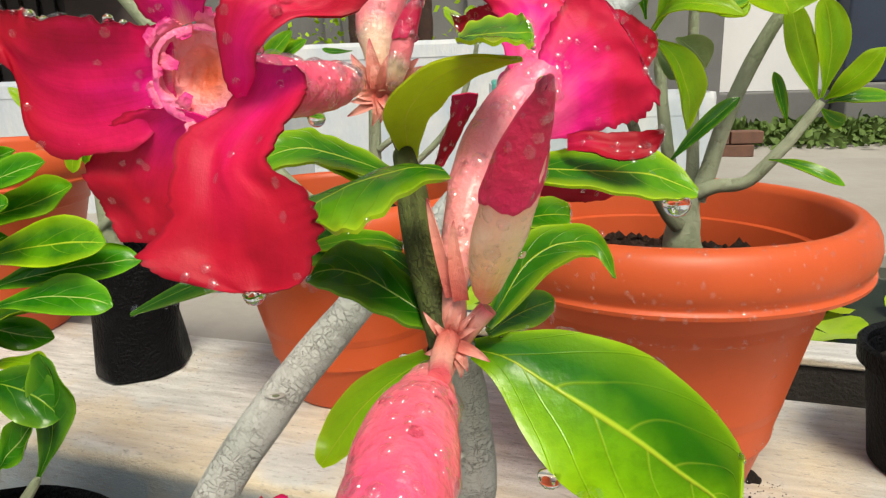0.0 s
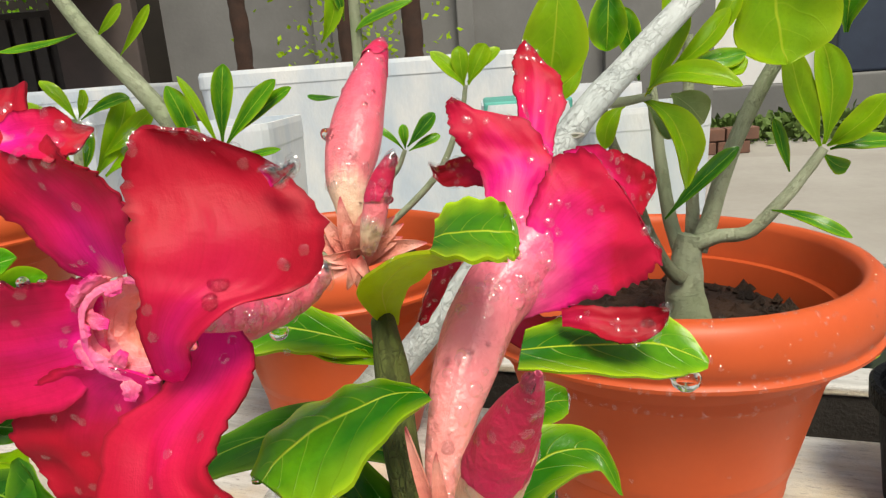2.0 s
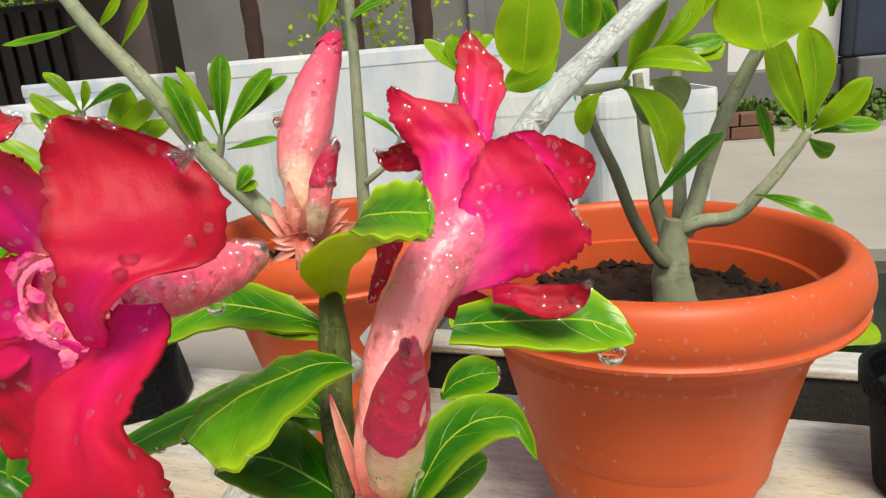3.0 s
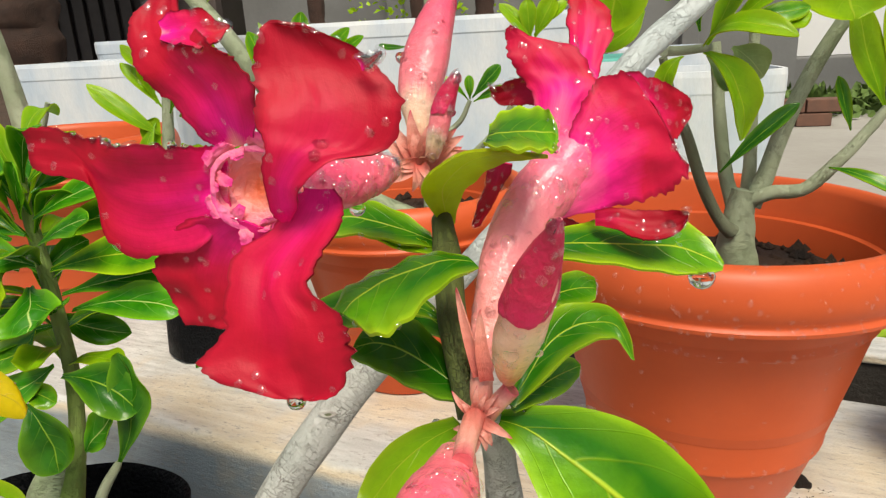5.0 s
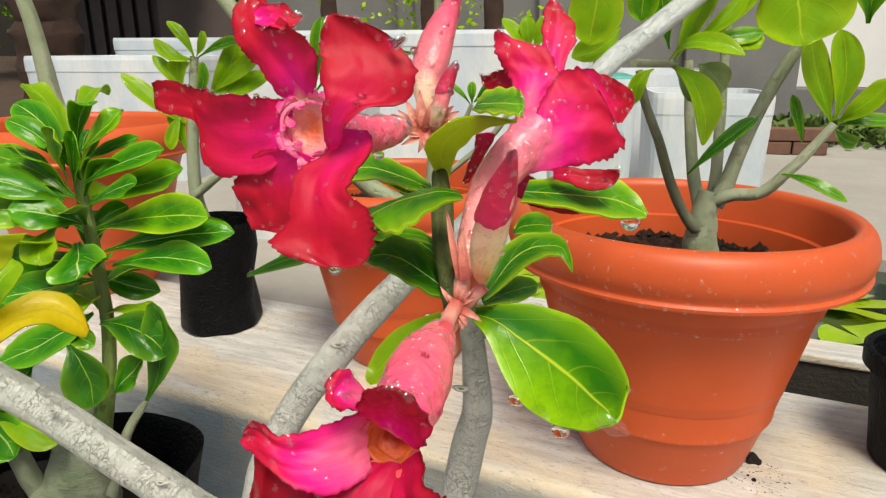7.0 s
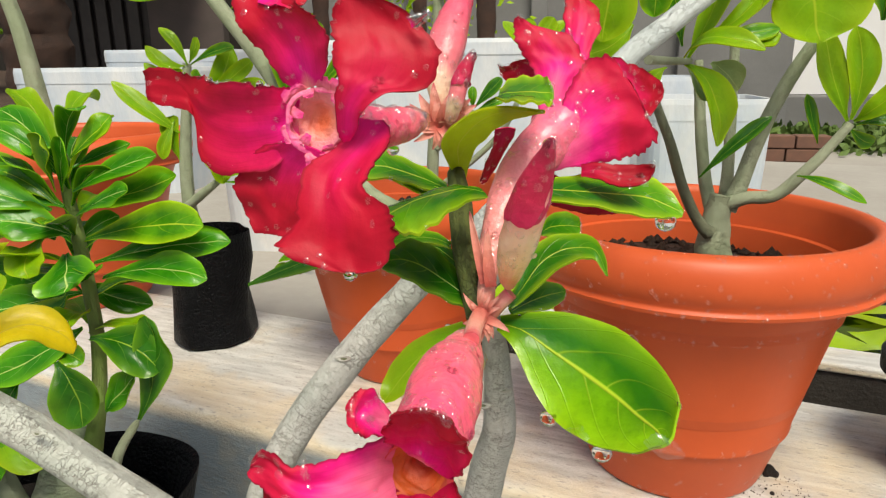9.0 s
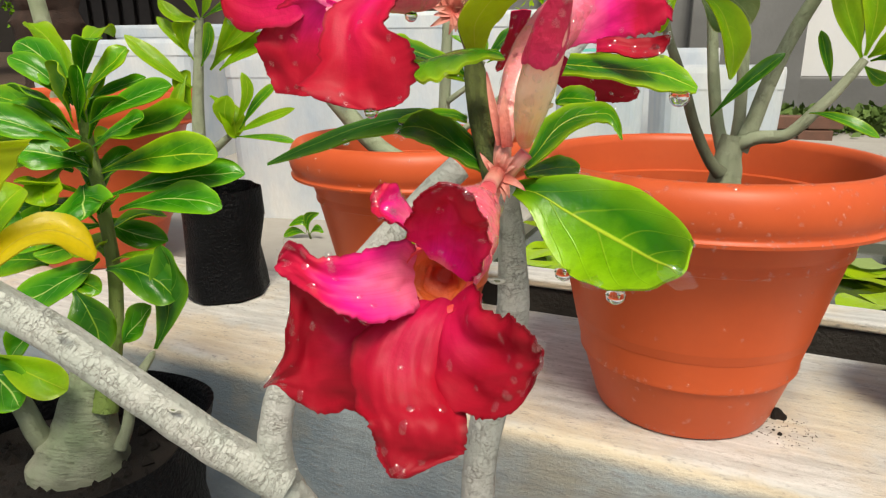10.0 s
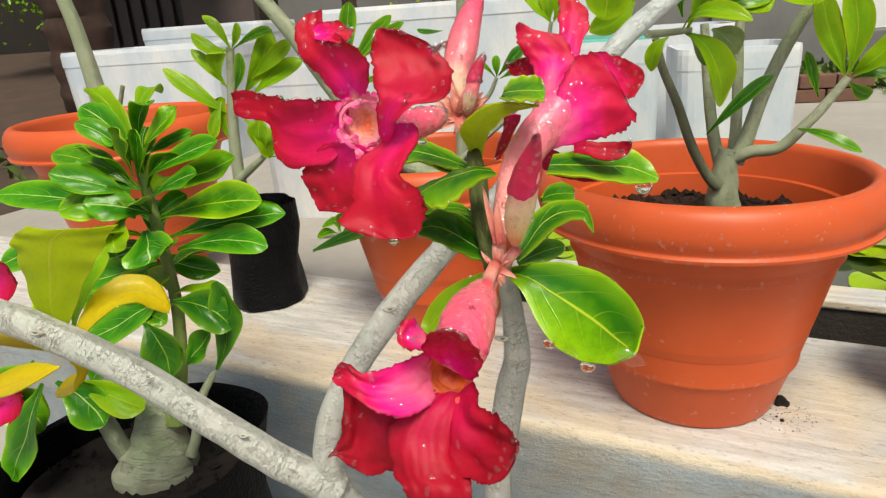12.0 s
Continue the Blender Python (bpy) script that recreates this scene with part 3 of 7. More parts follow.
F2_TOP = (
    (0.0356, 0.1970, 0.6805, -0.0044, 0.0000, -0.0025),
    (0.0331, 0.2010, 0.6902, -0.0047, 0.0000, -0.0013),
    (0.0334, 0.2050, 0.6986, -0.0069, 0.0000, -0.0011),
    (0.0350, 0.2080, 0.7052, -0.0096, 0.0000, 0.0001),
    (0.0330, 0.2110, 0.7101, -0.0113, 0.0000, 0.0007),
    (0.0301, 0.2130, 0.7147, -0.0116, 0.0000, 0.0002),
    (0.0271, 0.2150, 0.7194, -0.0097, 0.0000, 0.0008),
    (0.0222, 0.2160, 0.7219, -0.0047, 0.0000, 0.0015),
    (0.0200, 0.2160, 0.7243, -0.0013, 0.0000, 0.0007),
)
F2_SPIKE = (
    (0.0409, 0.2200, 0.7058, -0.0049, 0.0000, 0.0000),
    (0.0418, 0.2260, 0.7138, -0.0050, 0.0000, 0.0035),
    (0.0437, 0.2320, 0.7234, -0.0072, 0.0000, 0.0029),
    (0.0436, 0.2360, 0.7296, -0.0067, 0.0000, 0.0029),
    (0.0425, 0.2390, 0.7340, -0.0040, 0.0000, 0.0024),
    (0.0416, 0.2410, 0.7378, -0.0010, 0.0000, 0.0010),
)
F2_FRONT = (
    (0.0322, 0.1930, 0.6732, -0.0015, 0.0000, 0.0049),
    (0.0387, 0.1940, 0.6784, -0.0038, 0.0000, 0.0079),
    (0.0442, 0.1970, 0.6842, -0.0061, 0.0010, 0.0126),
    (0.0501, 0.1995, 0.6890, -0.0073, 0.0015, 0.0163),
    (0.0564, 0.2015, 0.6918, -0.0077, 0.0015, 0.0176),
    (0.0626, 0.2030, 0.6928, -0.0072, 0.0010, 0.0156),
    (0.0658, 0.2035, 0.6908, -0.0058, 0.0005, 0.0111),
    (0.0681, 0.2030, 0.6877, -0.0020, 0.0000, 0.0043),
)
F2_BACK = (
    (0.0523, 0.2160, 0.7007, -0.0037, 0.0000, 0.0075),
    (0.0587, 0.2200, 0.7001, -0.0031, 0.0000, 0.0088),
    (0.0650, 0.2250, 0.6968, -0.0021, 0.0000, 0.0098),
    (0.0706, 0.2290, 0.6948, -0.0007, 0.0000, 0.0086),
    (0.0749, 0.2310, 0.6949, 0.0002, 0.0000, 0.0055),
    (0.0774, 0.2320, 0.6951, 0.0002, 0.0000, 0.0014),
)
F2_LOW = (
    (0.0441, 0.1920, 0.6695, -0.0001, 0.0000, 0.0022),
    (0.0501, 0.1900, 0.6695, -0.0000, 0.0020, 0.0028),
    (0.0555, 0.1880, 0.6683, 0.0011, 0.0030, 0.0032),
    (0.0620, 0.1870, 0.6681, 0.0009, 0.0030, 0.0035),
    (0.0674, 0.1865, 0.6698, 0.0004, 0.0005, 0.0030),
    (0.0691, 0.1860, 0.6712, 0.0001, 0.0000, 0.0013),
)
F2_DARK = (
    (0.0155, 0.2080, 0.6830, 0.0043, 0.0000, 0.0000),
    (0.0133, 0.2120, 0.6763, 0.0034, 0.0000, 0.0005),
    (0.0099, 0.2150, 0.6690, 0.0032, 0.0000, 0.0015),
    (0.0075, 0.2170, 0.6632, 0.0029, 0.0000, 0.0020),
    (0.0063, 0.2170, 0.6597, 0.0011, 0.0000, 0.0004),
)
F2_FRILL = (
    (0.0259, 0.2140, 0.7050, 0.0004, 0.0000, -0.0043),
    (0.0197, 0.2170, 0.7044, 0.0003, 0.0000, -0.0041),
    (0.0146, 0.2190, 0.7033, 0.0005, 0.0000, -0.0028),
    (0.0118, 0.2200, 0.7050, 0.0005, 0.0000, -0.0018),
)
F2_UNDER = (
    (0.0234, 0.2100, 0.6666, 0.0012, 0.0000, 0.0064),
    (0.0369, 0.2160, 0.6564, 0.0011, 0.0000, 0.0055),
    (0.0501, 0.2200, 0.6528, 0.0004, 0.0000, 0.0058),
    (0.0596, 0.2210, 0.6506, 0.0008, 0.0000, 0.0036),
    (0.0638, 0.2220, 0.6501, 0.0004, 0.0000, 0.0016),
)
F3_TOP = (
    (0.0053, 0.0765, 0.6199, -0.0061, 0.0000, 0.0039),
    (0.0067, 0.0720, 0.6250, -0.0086, 0.0000, 0.0031),
    (0.0077, 0.0680, 0.6304, -0.0091, 0.0000, 0.0021),
    (0.0090, 0.0640, 0.6360, -0.0075, 0.0000, 0.0017),
    (0.0094, 0.0610, 0.6405, -0.0049, 0.0000, 0.0008),
    (0.0096, 0.0590, 0.6428, -0.0022, 0.0000, 0.0003),
)
F3_PINK = (
    (-0.0015, 0.0765, 0.6159, 0.0004, -0.0025, -0.0056),
    (-0.0045, 0.0705, 0.6177, 0.0004, -0.0045, -0.0080),
    (-0.0114, 0.0650, 0.6179, 0.0001, -0.0050, -0.0067),
    (-0.0173, 0.0625, 0.6188, 0.0000, -0.0035, -0.0050),
    (-0.0216, 0.0620, 0.6208, 0.0001, -0.0020, -0.0039),
    (-0.0259, 0.0635, 0.6230, -0.0006, -0.0005, -0.0045),
    (-0.0286, 0.0640, 0.6239, -0.0009, 0.0000, -0.0041),
    (-0.0311, 0.0650, 0.6227, -0.0004, 0.0000, -0.0013),
)
F3_LOWLEFT = (
    (-0.0006, 0.0770, 0.6108, 0.0048, 0.0000, -0.0045),
    (-0.0090, 0.0710, 0.6047, 0.0063, 0.0000, -0.0121),
    (-0.0177, 0.0680, 0.6013, 0.0071, 0.0000, -0.0173),
    (-0.0236, 0.0660, 0.6015, 0.0047, 0.0000, -0.0171),
    (-0.0273, 0.0650, 0.5977, 0.0020, 0.0000, -0.0117),
    (-0.0307, 0.0650, 0.5950, 0.0001, 0.0000, -0.0061),
    (-0.0345, 0.0650, 0.5926, 0.0003, 0.0000, -0.0013),
    (-0.0373, 0.0650, 0.5904, -0.0000, 0.0000, -0.0003),
)
F3_BOTTOM = (
    (0.0039, 0.0760, 0.6104, 0.0057, 0.0000, 0.0001),
    (0.0003, 0.0680, 0.6063, 0.0098, 0.0000, -0.0030),
    (-0.0015, 0.0610, 0.6000, 0.0129, 0.0000, -0.0017),
    (0.0004, 0.0560, 0.5932, 0.0124, 0.0000, -0.0008),
    (0.0032, 0.0520, 0.5892, 0.0109, 0.0000, -0.0013),
    (0.0030, 0.0500, 0.5859, 0.0092, 0.0000, -0.0005),
    (0.0009, 0.0490, 0.5828, 0.0051, 0.0000, -0.0001),
    (0.0002, 0.0480, 0.5806, 0.0021, 0.0000, 0.0002),
)
F3_RIGHT = (
    (0.0072, 0.0750, 0.6118, 0.0048, 0.0000, 0.0046),
    (0.0099, 0.0660, 0.6065, 0.0065, 0.0000, 0.0084),
    (0.0149, 0.0600, 0.6033, 0.0052, 0.0000, 0.0113),
    (0.0210, 0.0550, 0.6043, 0.0032, 0.0000, 0.0113),
    (0.0258, 0.0520, 0.6052, 0.0019, 0.0000, 0.0088),
    (0.0285, 0.0510, 0.6079, 0.0008, -0.0000, 0.0046),
    (0.0292, 0.0500, 0.6098, 0.0003, 0.0000, 0.0019),
)
F3_CURL = (
    (-0.0013, 0.0740, 0.6302, 0.0007, 0.0000, -0.0028),
    (-0.0040, 0.0700, 0.6343, 0.0010, -0.0030, -0.0033),
    (-0.0065, 0.0670, 0.6363, 0.0011, -0.0040, -0.0032),
    (-0.0079, 0.0660, 0.6366, 0.0006, -0.0020, -0.0023),
    (-0.0090, 0.0670, 0.6363, -0.0001, 0.0000, -0.0008),
)
LEAF_CURLED = (
    (-0.0021, 0.2080, 0.6633, -0.0015, -0.0012, -0.0000),
    (-0.0026, 0.2040, 0.6693, -0.0035, -0.0028, -0.0002),
    (-0.0021, 0.1980, 0.6771, -0.0061, -0.0040, 0.0007),
    (0.0017, 0.1930, 0.6824, -0.0071, -0.0040, 0.0010),
    (0.0075, 0.1870, 0.6877, -0.0061, -0.0040, 0.0017),
    (0.0159, 0.1790, 0.6914, -0.0037, -0.0034, 0.0022),
    (0.0240, 0.1720, 0.6923, -0.0020, -0.0018, 0.0011),
    (0.0297, 0.1680, 0.6923, -0.0007, -0.0006, 0.0002),
)
LEAF_FLAP = (
    (0.0149, 0.1710, 0.6970, -0.0001, 0.0100, 0.0012),
    (0.0208, 0.1708, 0.6985, -0.0008, 0.0138, 0.0031),
    (0.0275, 0.1695, 0.6985, -0.0006, 0.0125, 0.0035),
    (0.0313, 0.1685, 0.6981, -0.0004, 0.0075, 0.0040),
    (0.0325, 0.1665, 0.6979, -0.0000, 0.0035, 0.0023),
)
LEAF_WET = (
    (0.0332, 0.1880, 0.6627, 0.0013, 0.0040, 0.0035),
    (0.0455, 0.1915, 0.6618, 0.0006, 0.0085, 0.0040),
    (0.0583, 0.1940, 0.6604, 0.0004, 0.0090, 0.0050),
    (0.0693, 0.1965, 0.6589, 0.0009, 0.0085, 0.0060),
    (0.0771, 0.1960, 0.6558, 0.0010, 0.0050, 0.0037),
    (0.0816, 0.1945, 0.6534, 0.0003, 0.0005, 0.0010),
)
LEAF_ARCHED = (
    (0.0114, 0.1590, 0.6668, 0.0014, 0.0000, -0.0016),
    (0.0045, 0.1555, 0.6676, 0.0021, -0.0075, -0.0013),
    (-0.0026, 0.1510, 0.6663, 0.0033, -0.0140, -0.0011),
    (-0.0099, 0.1470, 0.6637, 0.0059, -0.0170, -0.0007),
    (-0.0150, 0.1415, 0.6622, 0.0062, -0.0115, -0.0012),
    (-0.0174, 0.1375, 0.6608, 0.0033, -0.0025, -0.0004),
)
LEAF_LEFT = (
    (-0.0064, 0.2005, 0.6597, 0.0009, -0.0015, -0.0021),
    (-0.0163, 0.1990, 0.6643, 0.0013, -0.0070, -0.0030),
    (-0.0254, 0.1970, 0.6678, 0.0019, -0.0090, -0.0035),
    (-0.0329, 0.1950, 0.6696, 0.0006, -0.0090, -0.0041),
    (-0.0420, 0.1915, 0.6675, 0.0002, -0.0055, -0.0044),
    (-0.0524, 0.1890, 0.6604, -0.0007, 0.0000, -0.0019),
)
LEAF_SLIM = (
    (-0.0067, 0.1980, 0.6582, 0.0014, 0.0000, -0.0023),
    (-0.0171, 0.1965, 0.6609, 0.0012, -0.0025, -0.0021),
    (-0.0263, 0.1955, 0.6647, 0.0014, -0.0015, -0.0016),
    (-0.0298, 0.1940, 0.6661, 0.0002, 0.0000, -0.0005),
)
LEAF_DARK = (
    (0.0078, 0.1585, 0.6281, -0.0005, -0.0015, -0.0011),
    (0.0011, 0.1615, 0.6329, 0.0006, -0.0085, -0.0030),
    (-0.0075, 0.1625, 0.6386, 0.0012, -0.0105, -0.0048),
    (-0.0156, 0.1615, 0.6422, 0.0013, -0.0085, -0.0043),
    (-0.0205, 0.1585, 0.6426, -0.0001, -0.0035, -0.0030),
    (-0.0235, 0.1570, 0.6413, -0.0006, -0.0000, -0.0007),
)
LEAF_DROOP = (
    (0.0004, 0.1905, 0.6311, -0.0007, -0.0005, -0.0017),
    (-0.0124, 0.1915, 0.6393, -0.0004, -0.0065, -0.0032),
    (-0.0274, 0.1895, 0.6420, 0.0013, -0.0075, -0.0042),
    (-0.0435, 0.1850, 0.6395, 0.0008, -0.0060, -0.0030),
    (-0.0630, 0.1795, 0.6327, 0.0011, -0.0025, -0.0023),
    (-0.0814, 0.1760, 0.6255, 0.0000, 0.0000, -0.0006),
)
LEAF_LARGE = (
    (0.0155, 0.1575, 0.6222, -0.0003, 0.0005, 0.0018),
    (0.0251, 0.1540, 0.6212, 0.0026, 0.0040, 0.0050),
    (0.0349, 0.1495, 0.6165, 0.0058, 0.0065, 0.0106),
    (0.0454, 0.1430, 0.6122, 0.0091, 0.0080, 0.0129),
    (0.0542, 0.1340, 0.6096, 0.0103, 0.0070, 0.0115),
    (0.0599, 0.1245, 0.6086, 0.0096, 0.0045, 0.0091),
    (0.0637, 0.1165, 0.6090, 0.0063, 0.0025, 0.0065),
    (0.0650, 0.1115, 0.6086, 0.0027, 0.0005, 0.0024),
    (0.0651, 0.1090, 0.6090, 0.0009, 0.0000, 0.0006),
)
LEAF_BEHIND = (
    (0.0059, 0.1580, 0.6196, 0.0017, 0.0000, -0.0022),
    (-0.0030, 0.1575, 0.6139, 0.0041, -0.0025, -0.0024),
    (-0.0110, 0.1535, 0.6082, 0.0056, -0.0035, -0.0015),
    (-0.0166, 0.1505, 0.6015, 0.0051, -0.0025, -0.0010),
    (-0.0201, 0.1480, 0.5971, 0.0029, 0.0000, -0.0013),
    (-0.0217, 0.1470, 0.5954, 0.0007, 0.0000, -0.0008),
)
LEAF_HOOKED = (
    (0.0206, 0.1500, 0.6311, -0.0010, 0.0000, 0.0010),
    (0.0244, 0.1560, 0.6347, -0.0014, 0.0030, 0.0022),
    (0.0302, 0.1630, 0.6418, -0.0042, 0.0060, 0.0019),
    (0.0373, 0.1665, 0.6461, -0.0038, 0.0065, 0.0022),
    (0.0435, 0.1675, 0.6470, -0.0021, 0.0055, 0.0028),
    (0.0480, 0.1660, 0.6468, 0.0004, 0.0030, 0.0028),
    (0.0505, 0.1630, 0.6441, 0.0013, 0.0000, 0.0009),
    (0.0523, 0.1610, 0.6392, 0.0004, 0.0000, -0.0002),
)
LEAF_SMALL = (
    (0.0212, 0.1530, 0.6281, -0.0006, 0.0000, 0.0012),
    (0.0267, 0.1640, 0.6275, -0.0013, 0.0040, 0.0019),
    (0.0327, 0.1730, 0.6271, -0.0013, 0.0040, 0.0036),
    (0.0380, 0.1805, 0.6260, -0.0008, 0.0015, 0.0025),
    (0.0397, 0.1820, 0.6260, -0.0000, 0.0000, 0.0007),
)
LEAF_UPRIGHT = (
    (0.0303, 0.1720, 0.6507, -0.0000, 0.0000, 0.0011),
    (0.0334, 0.1770, 0.6514, -0.0011, 0.0030, 0.0029),
    (0.0386, 0.1820, 0.6510, -0.0012, 0.0030, 0.0040),
    (0.0431, 0.1845, 0.6502, -0.0002, 0.0005, 0.0035),
    (0.0441, 0.1850, 0.6499, -0.0000, 0.0000, 0.0011),
)
LEAF_STALKED = (
    (-0.0023, 0.1780, 0.6435, -0.0001, 0.0000, -0.0014),
    (-0.0091, 0.1805, 0.6450, 0.0006, -0.0035, -0.0014),
    (-0.0183, 0.1825, 0.6444, 0.0007, -0.0035, -0.0016),
    (-0.0258, 0.1845, 0.6427, 0.0003, -0.0015, -0.0015),
    (-0.0300, 0.1850, 0.6421, -0.0000, 0.0000, -0.0006),
)
LEAF_BROAD = (
    (-0.2799, 0.2170, 0.5546, -0.0034, 0.0000, -0.0001),
    (-0.2790, 0.2160, 0.5678, -0.0123, 0.0000, 0.0005),
    (-0.2729, 0.2150, 0.5906, -0.0235, 0.0020, -0.0011),
    (-0.2658, 0.2130, 0.6085, -0.0309, 0.0030, 0.0003),
    (-0.2593, 0.2120, 0.6201, -0.0356, 0.0020, -0.0015),
    (-0.2465, 0.2100, 0.6276, -0.0328, 0.0010, -0.0012),
)
LEAF_GOLD = (
    (-0.2682, 0.2170, 0.5505, -0.0024, 0.0000, 0.0003),
    (-0.2591, 0.2205, 0.5626, -0.0050, 0.0025, 0.0030),
    (-0.2485, 0.2270, 0.5735, -0.0076, 0.0050, 0.0045),
    (-0.2382, 0.2355, 0.5769, -0.0074, 0.0065, 0.0062),
    (-0.2290, 0.2415, 0.5733, -0.0039, 0.0065, 0.0087),
    (-0.2216, 0.2450, 0.5667, -0.0002, 0.0030, 0.0078),
    (-0.2180, 0.2460, 0.5597, 0.0015, 0.0000, 0.0029),
)

# ---- setting ----
GROUND = 0.12
TURN = -14.8


def ledge_xy(a, n):
    """From along-ledge and across-ledge metres to x, y."""
    c, s = math.cos(radians(TURN)), math.sin(radians(TURN))
    return a * c - n * s, a * s + n * c


YARD = 0.318
bm = bmesh.new()
bmesh.ops.create_grid(bm, x_segments=40, y_segments=40, size=60)
bmesh.ops.translate(bm, verts=bm.verts, vec=(0, 0, GROUND))
tagged(part("ground", bm, PAVING), "grey rough concrete paving of a yard", "ground", kind="structure")
slab = holder("ledge", "long low weathered concrete wall with streaked top", "wall", kind="structure", turn=TURN)
across = [(0.460, GROUND), (0.460, LEDGE_Z - 0.060), (0.460, LEDGE_Z - 0.030), (0.4605, LEDGE_Z - 0.016), (0.4622, LEDGE_Z - 0.008), (0.4655, LEDGE_Z - 0.003), (0.471, LEDGE_Z - 0.0006), (0.480, LEDGE_Z)]
across += [(0.480 + 0.0265 * k, LEDGE_Z) for k in range(1, 11)] + [(0.752, LEDGE_Z - 0.003), (0.755, LEDGE_Z - 0.010), (0.755, GROUND)]
along = [-3.0, -2.2, -1.6, -1.2] + [-0.9 + 0.012 * k for k in range(150)] + [0.92, 1.3, 2.0, 3.0]
verts, faces = [], []
for a in along:
    for n, z in across:
        chip = 0.0035 * noise.noise((a * 9, n * 9, z * 9)) + 0.0018 * noise.noise((a * 34, n * 34, z * 34))
        edge = max(0.0, 1 - abs(n - 0.463) / 0.02) if z > LEDGE_Z - 0.02 else 0.0
        verts.append((a, n + (chip if z < LEDGE_Z - 0.001 and n < 0.6 else 0.0), z + (chip * edge if z > GROUND else 0.0)))
w = len(across)
for i in range(len(along) - 1):
    for k in range(w - 1):
        faces.append((i * w + k, (i + 1) * w + k, (i + 1) * w + k + 1, i * w + k + 1))
faces += [tuple(range(w)), tuple((len(along) - 1) * w + k for k in range(w - 1, -1, -1))]
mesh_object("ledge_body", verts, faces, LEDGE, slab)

yard = holder("pavement_yard", "raised rough grey paving of the yard behind the low wall", "paving", kind="structure", turn=TURN)
box("paving_slab", (-1.72, 0.757, GROUND), (-0.36, 2.9, YARD), PAVING, yard, bevel=0.003, segments=1)
# Floor of the gap, coloured with the same painted-in shade.
box("gully", (-0.358, 0.757, GROUND), (3.0, 0.873, GROUND + 0.02), DAMP_SHADE, yard, bevel=0.0)
box("paving_slab", (-0.36, 1.455, GROUND), (2.4, 2.9, YARD), PAVING, yard, bevel=0.003, segments=1)

# ---- background of the yard ----
rear = holder("wall_rear", "grey rendered yard wall", "wall", kind="structure")
box("wall_body", (-2.3, 5.2, GROUND), (1.75, 5.4, 3.2), WALL, rear, bevel=0.0)
for x in (-1.15, -0.1, 0.95):
    box("pilaster", (x, 5.1, GROUND), (x + 0.12, 5.2, 3.2), WALL, rear, bevel=0.01)
house = holder("wall_house", "white painted house wall with dark plinth", "wall", kind="structure")
box("wall_body", (1.72, 5.5, 0.45), (2.66, 5.7, 3.2), WHITEWALL, house, bevel=0.0)
box("plinth", (1.7, 5.46, GROUND), (2.68, 5.7, 0.446), WALL, house, bevel=0.02)
post = holder("wall_column", "dark blue painted column of the house", "column", kind="structure")
box("shaft", (2.67, 5.3, 0.5), (4.2, 5.6, 3.2), plain("dark_blue_paint", (0.02, 0.03, 0.06), (0.03, 0.045, 0.08), 5, 0.5), post, bevel=0.02)
box("plinth", (2.69, 5.26, GROUND), (4.2, 5.6, 0.496), WALL, post, bevel=0.02)
gate = holder("gate", "dark brown metal gate in shade", "gate")
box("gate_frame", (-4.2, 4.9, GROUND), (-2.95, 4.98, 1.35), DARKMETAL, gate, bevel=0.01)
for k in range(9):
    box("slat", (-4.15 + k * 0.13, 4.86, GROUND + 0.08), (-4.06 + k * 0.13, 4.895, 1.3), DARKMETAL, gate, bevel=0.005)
box("panel", (-2.94, 4.85, GROUND), (-2.35, 4.95, 2.4), plain("brown_panel", (0.10, 0.075, 0.07), (0.075, 0.06, 0.055), 5, 0.7), gate, bevel=0.01)
awning = holder("awning", "pale canopy over the gate", "awning")
box("canopy", (-4.6, 4.3, 1.42), (-2.45, 4.852, 1.5), WHITEWALL, awning, bevel=0.02)
# Near-black base colour carries the trees' shade on this wall.
shed = holder("wall_side", "side wall beyond the trees, coloured near-black for their shade", "wall", kind="structure")
box("wall_body", (-9.0, 6.5, GROUND), (-2.3, 6.7, 3.2), plain("tree_shade_render", (0.014, 0.011, 0.009), (0.026, 0.02, 0.016), 2, 0.95), shed, bevel=0.0)
rnd = random.Random(3)
bed = mesh_object("ground_bed", [(-8, 1.5, GROUND + 0.006), (-1.3, 1.5, GROUND + 0.006), (-2.35, 6.4, 0.66), (-8, 6.4, 0.66)], [(0, 1, 2, 3)], EARTH)
tagged(bed, "bare brown earth bed under the trees", "ground", kind="structure")


def leafy_clump(name, centre, size, count, mat, label, category, leaf=0.06, seed=1):
    """Many small leaves spread through an uneven volume."""
    r = random.Random(seed)
    verts, faces = [], []
    for _ in range(count):
        p = Vector([r.gauss(0, 0.45) for _ in range(3)])
        p = Vector((p.x * size[0], p.y * size[1], p.z * size[2])) + Vector(centre)
        p.z = max(p.z, GROUND + 0.01)
        d = Vector([r.gauss(0, 1) for _ in range(3)]).normalized()
        s = d.cross(Vector([r.gauss(0, 1) for _ in range(3)])).normalized() * leaf * 0.3
        q = d.cross(s).normalized() * leaf * 0.12
        d = d * leaf * r.uniform(0.6, 1.2)
        b = len(verts)
        verts += [p, p + d * 0.5 + s + q, p + d, p + d * 0.5 - s + q]
        faces += [(b, b + 1, b + 2), (b, b + 2, b + 3)]
    ob = mesh_object(name, verts, faces, mat)
    return tagged(ob, label, category, kind="stuff")


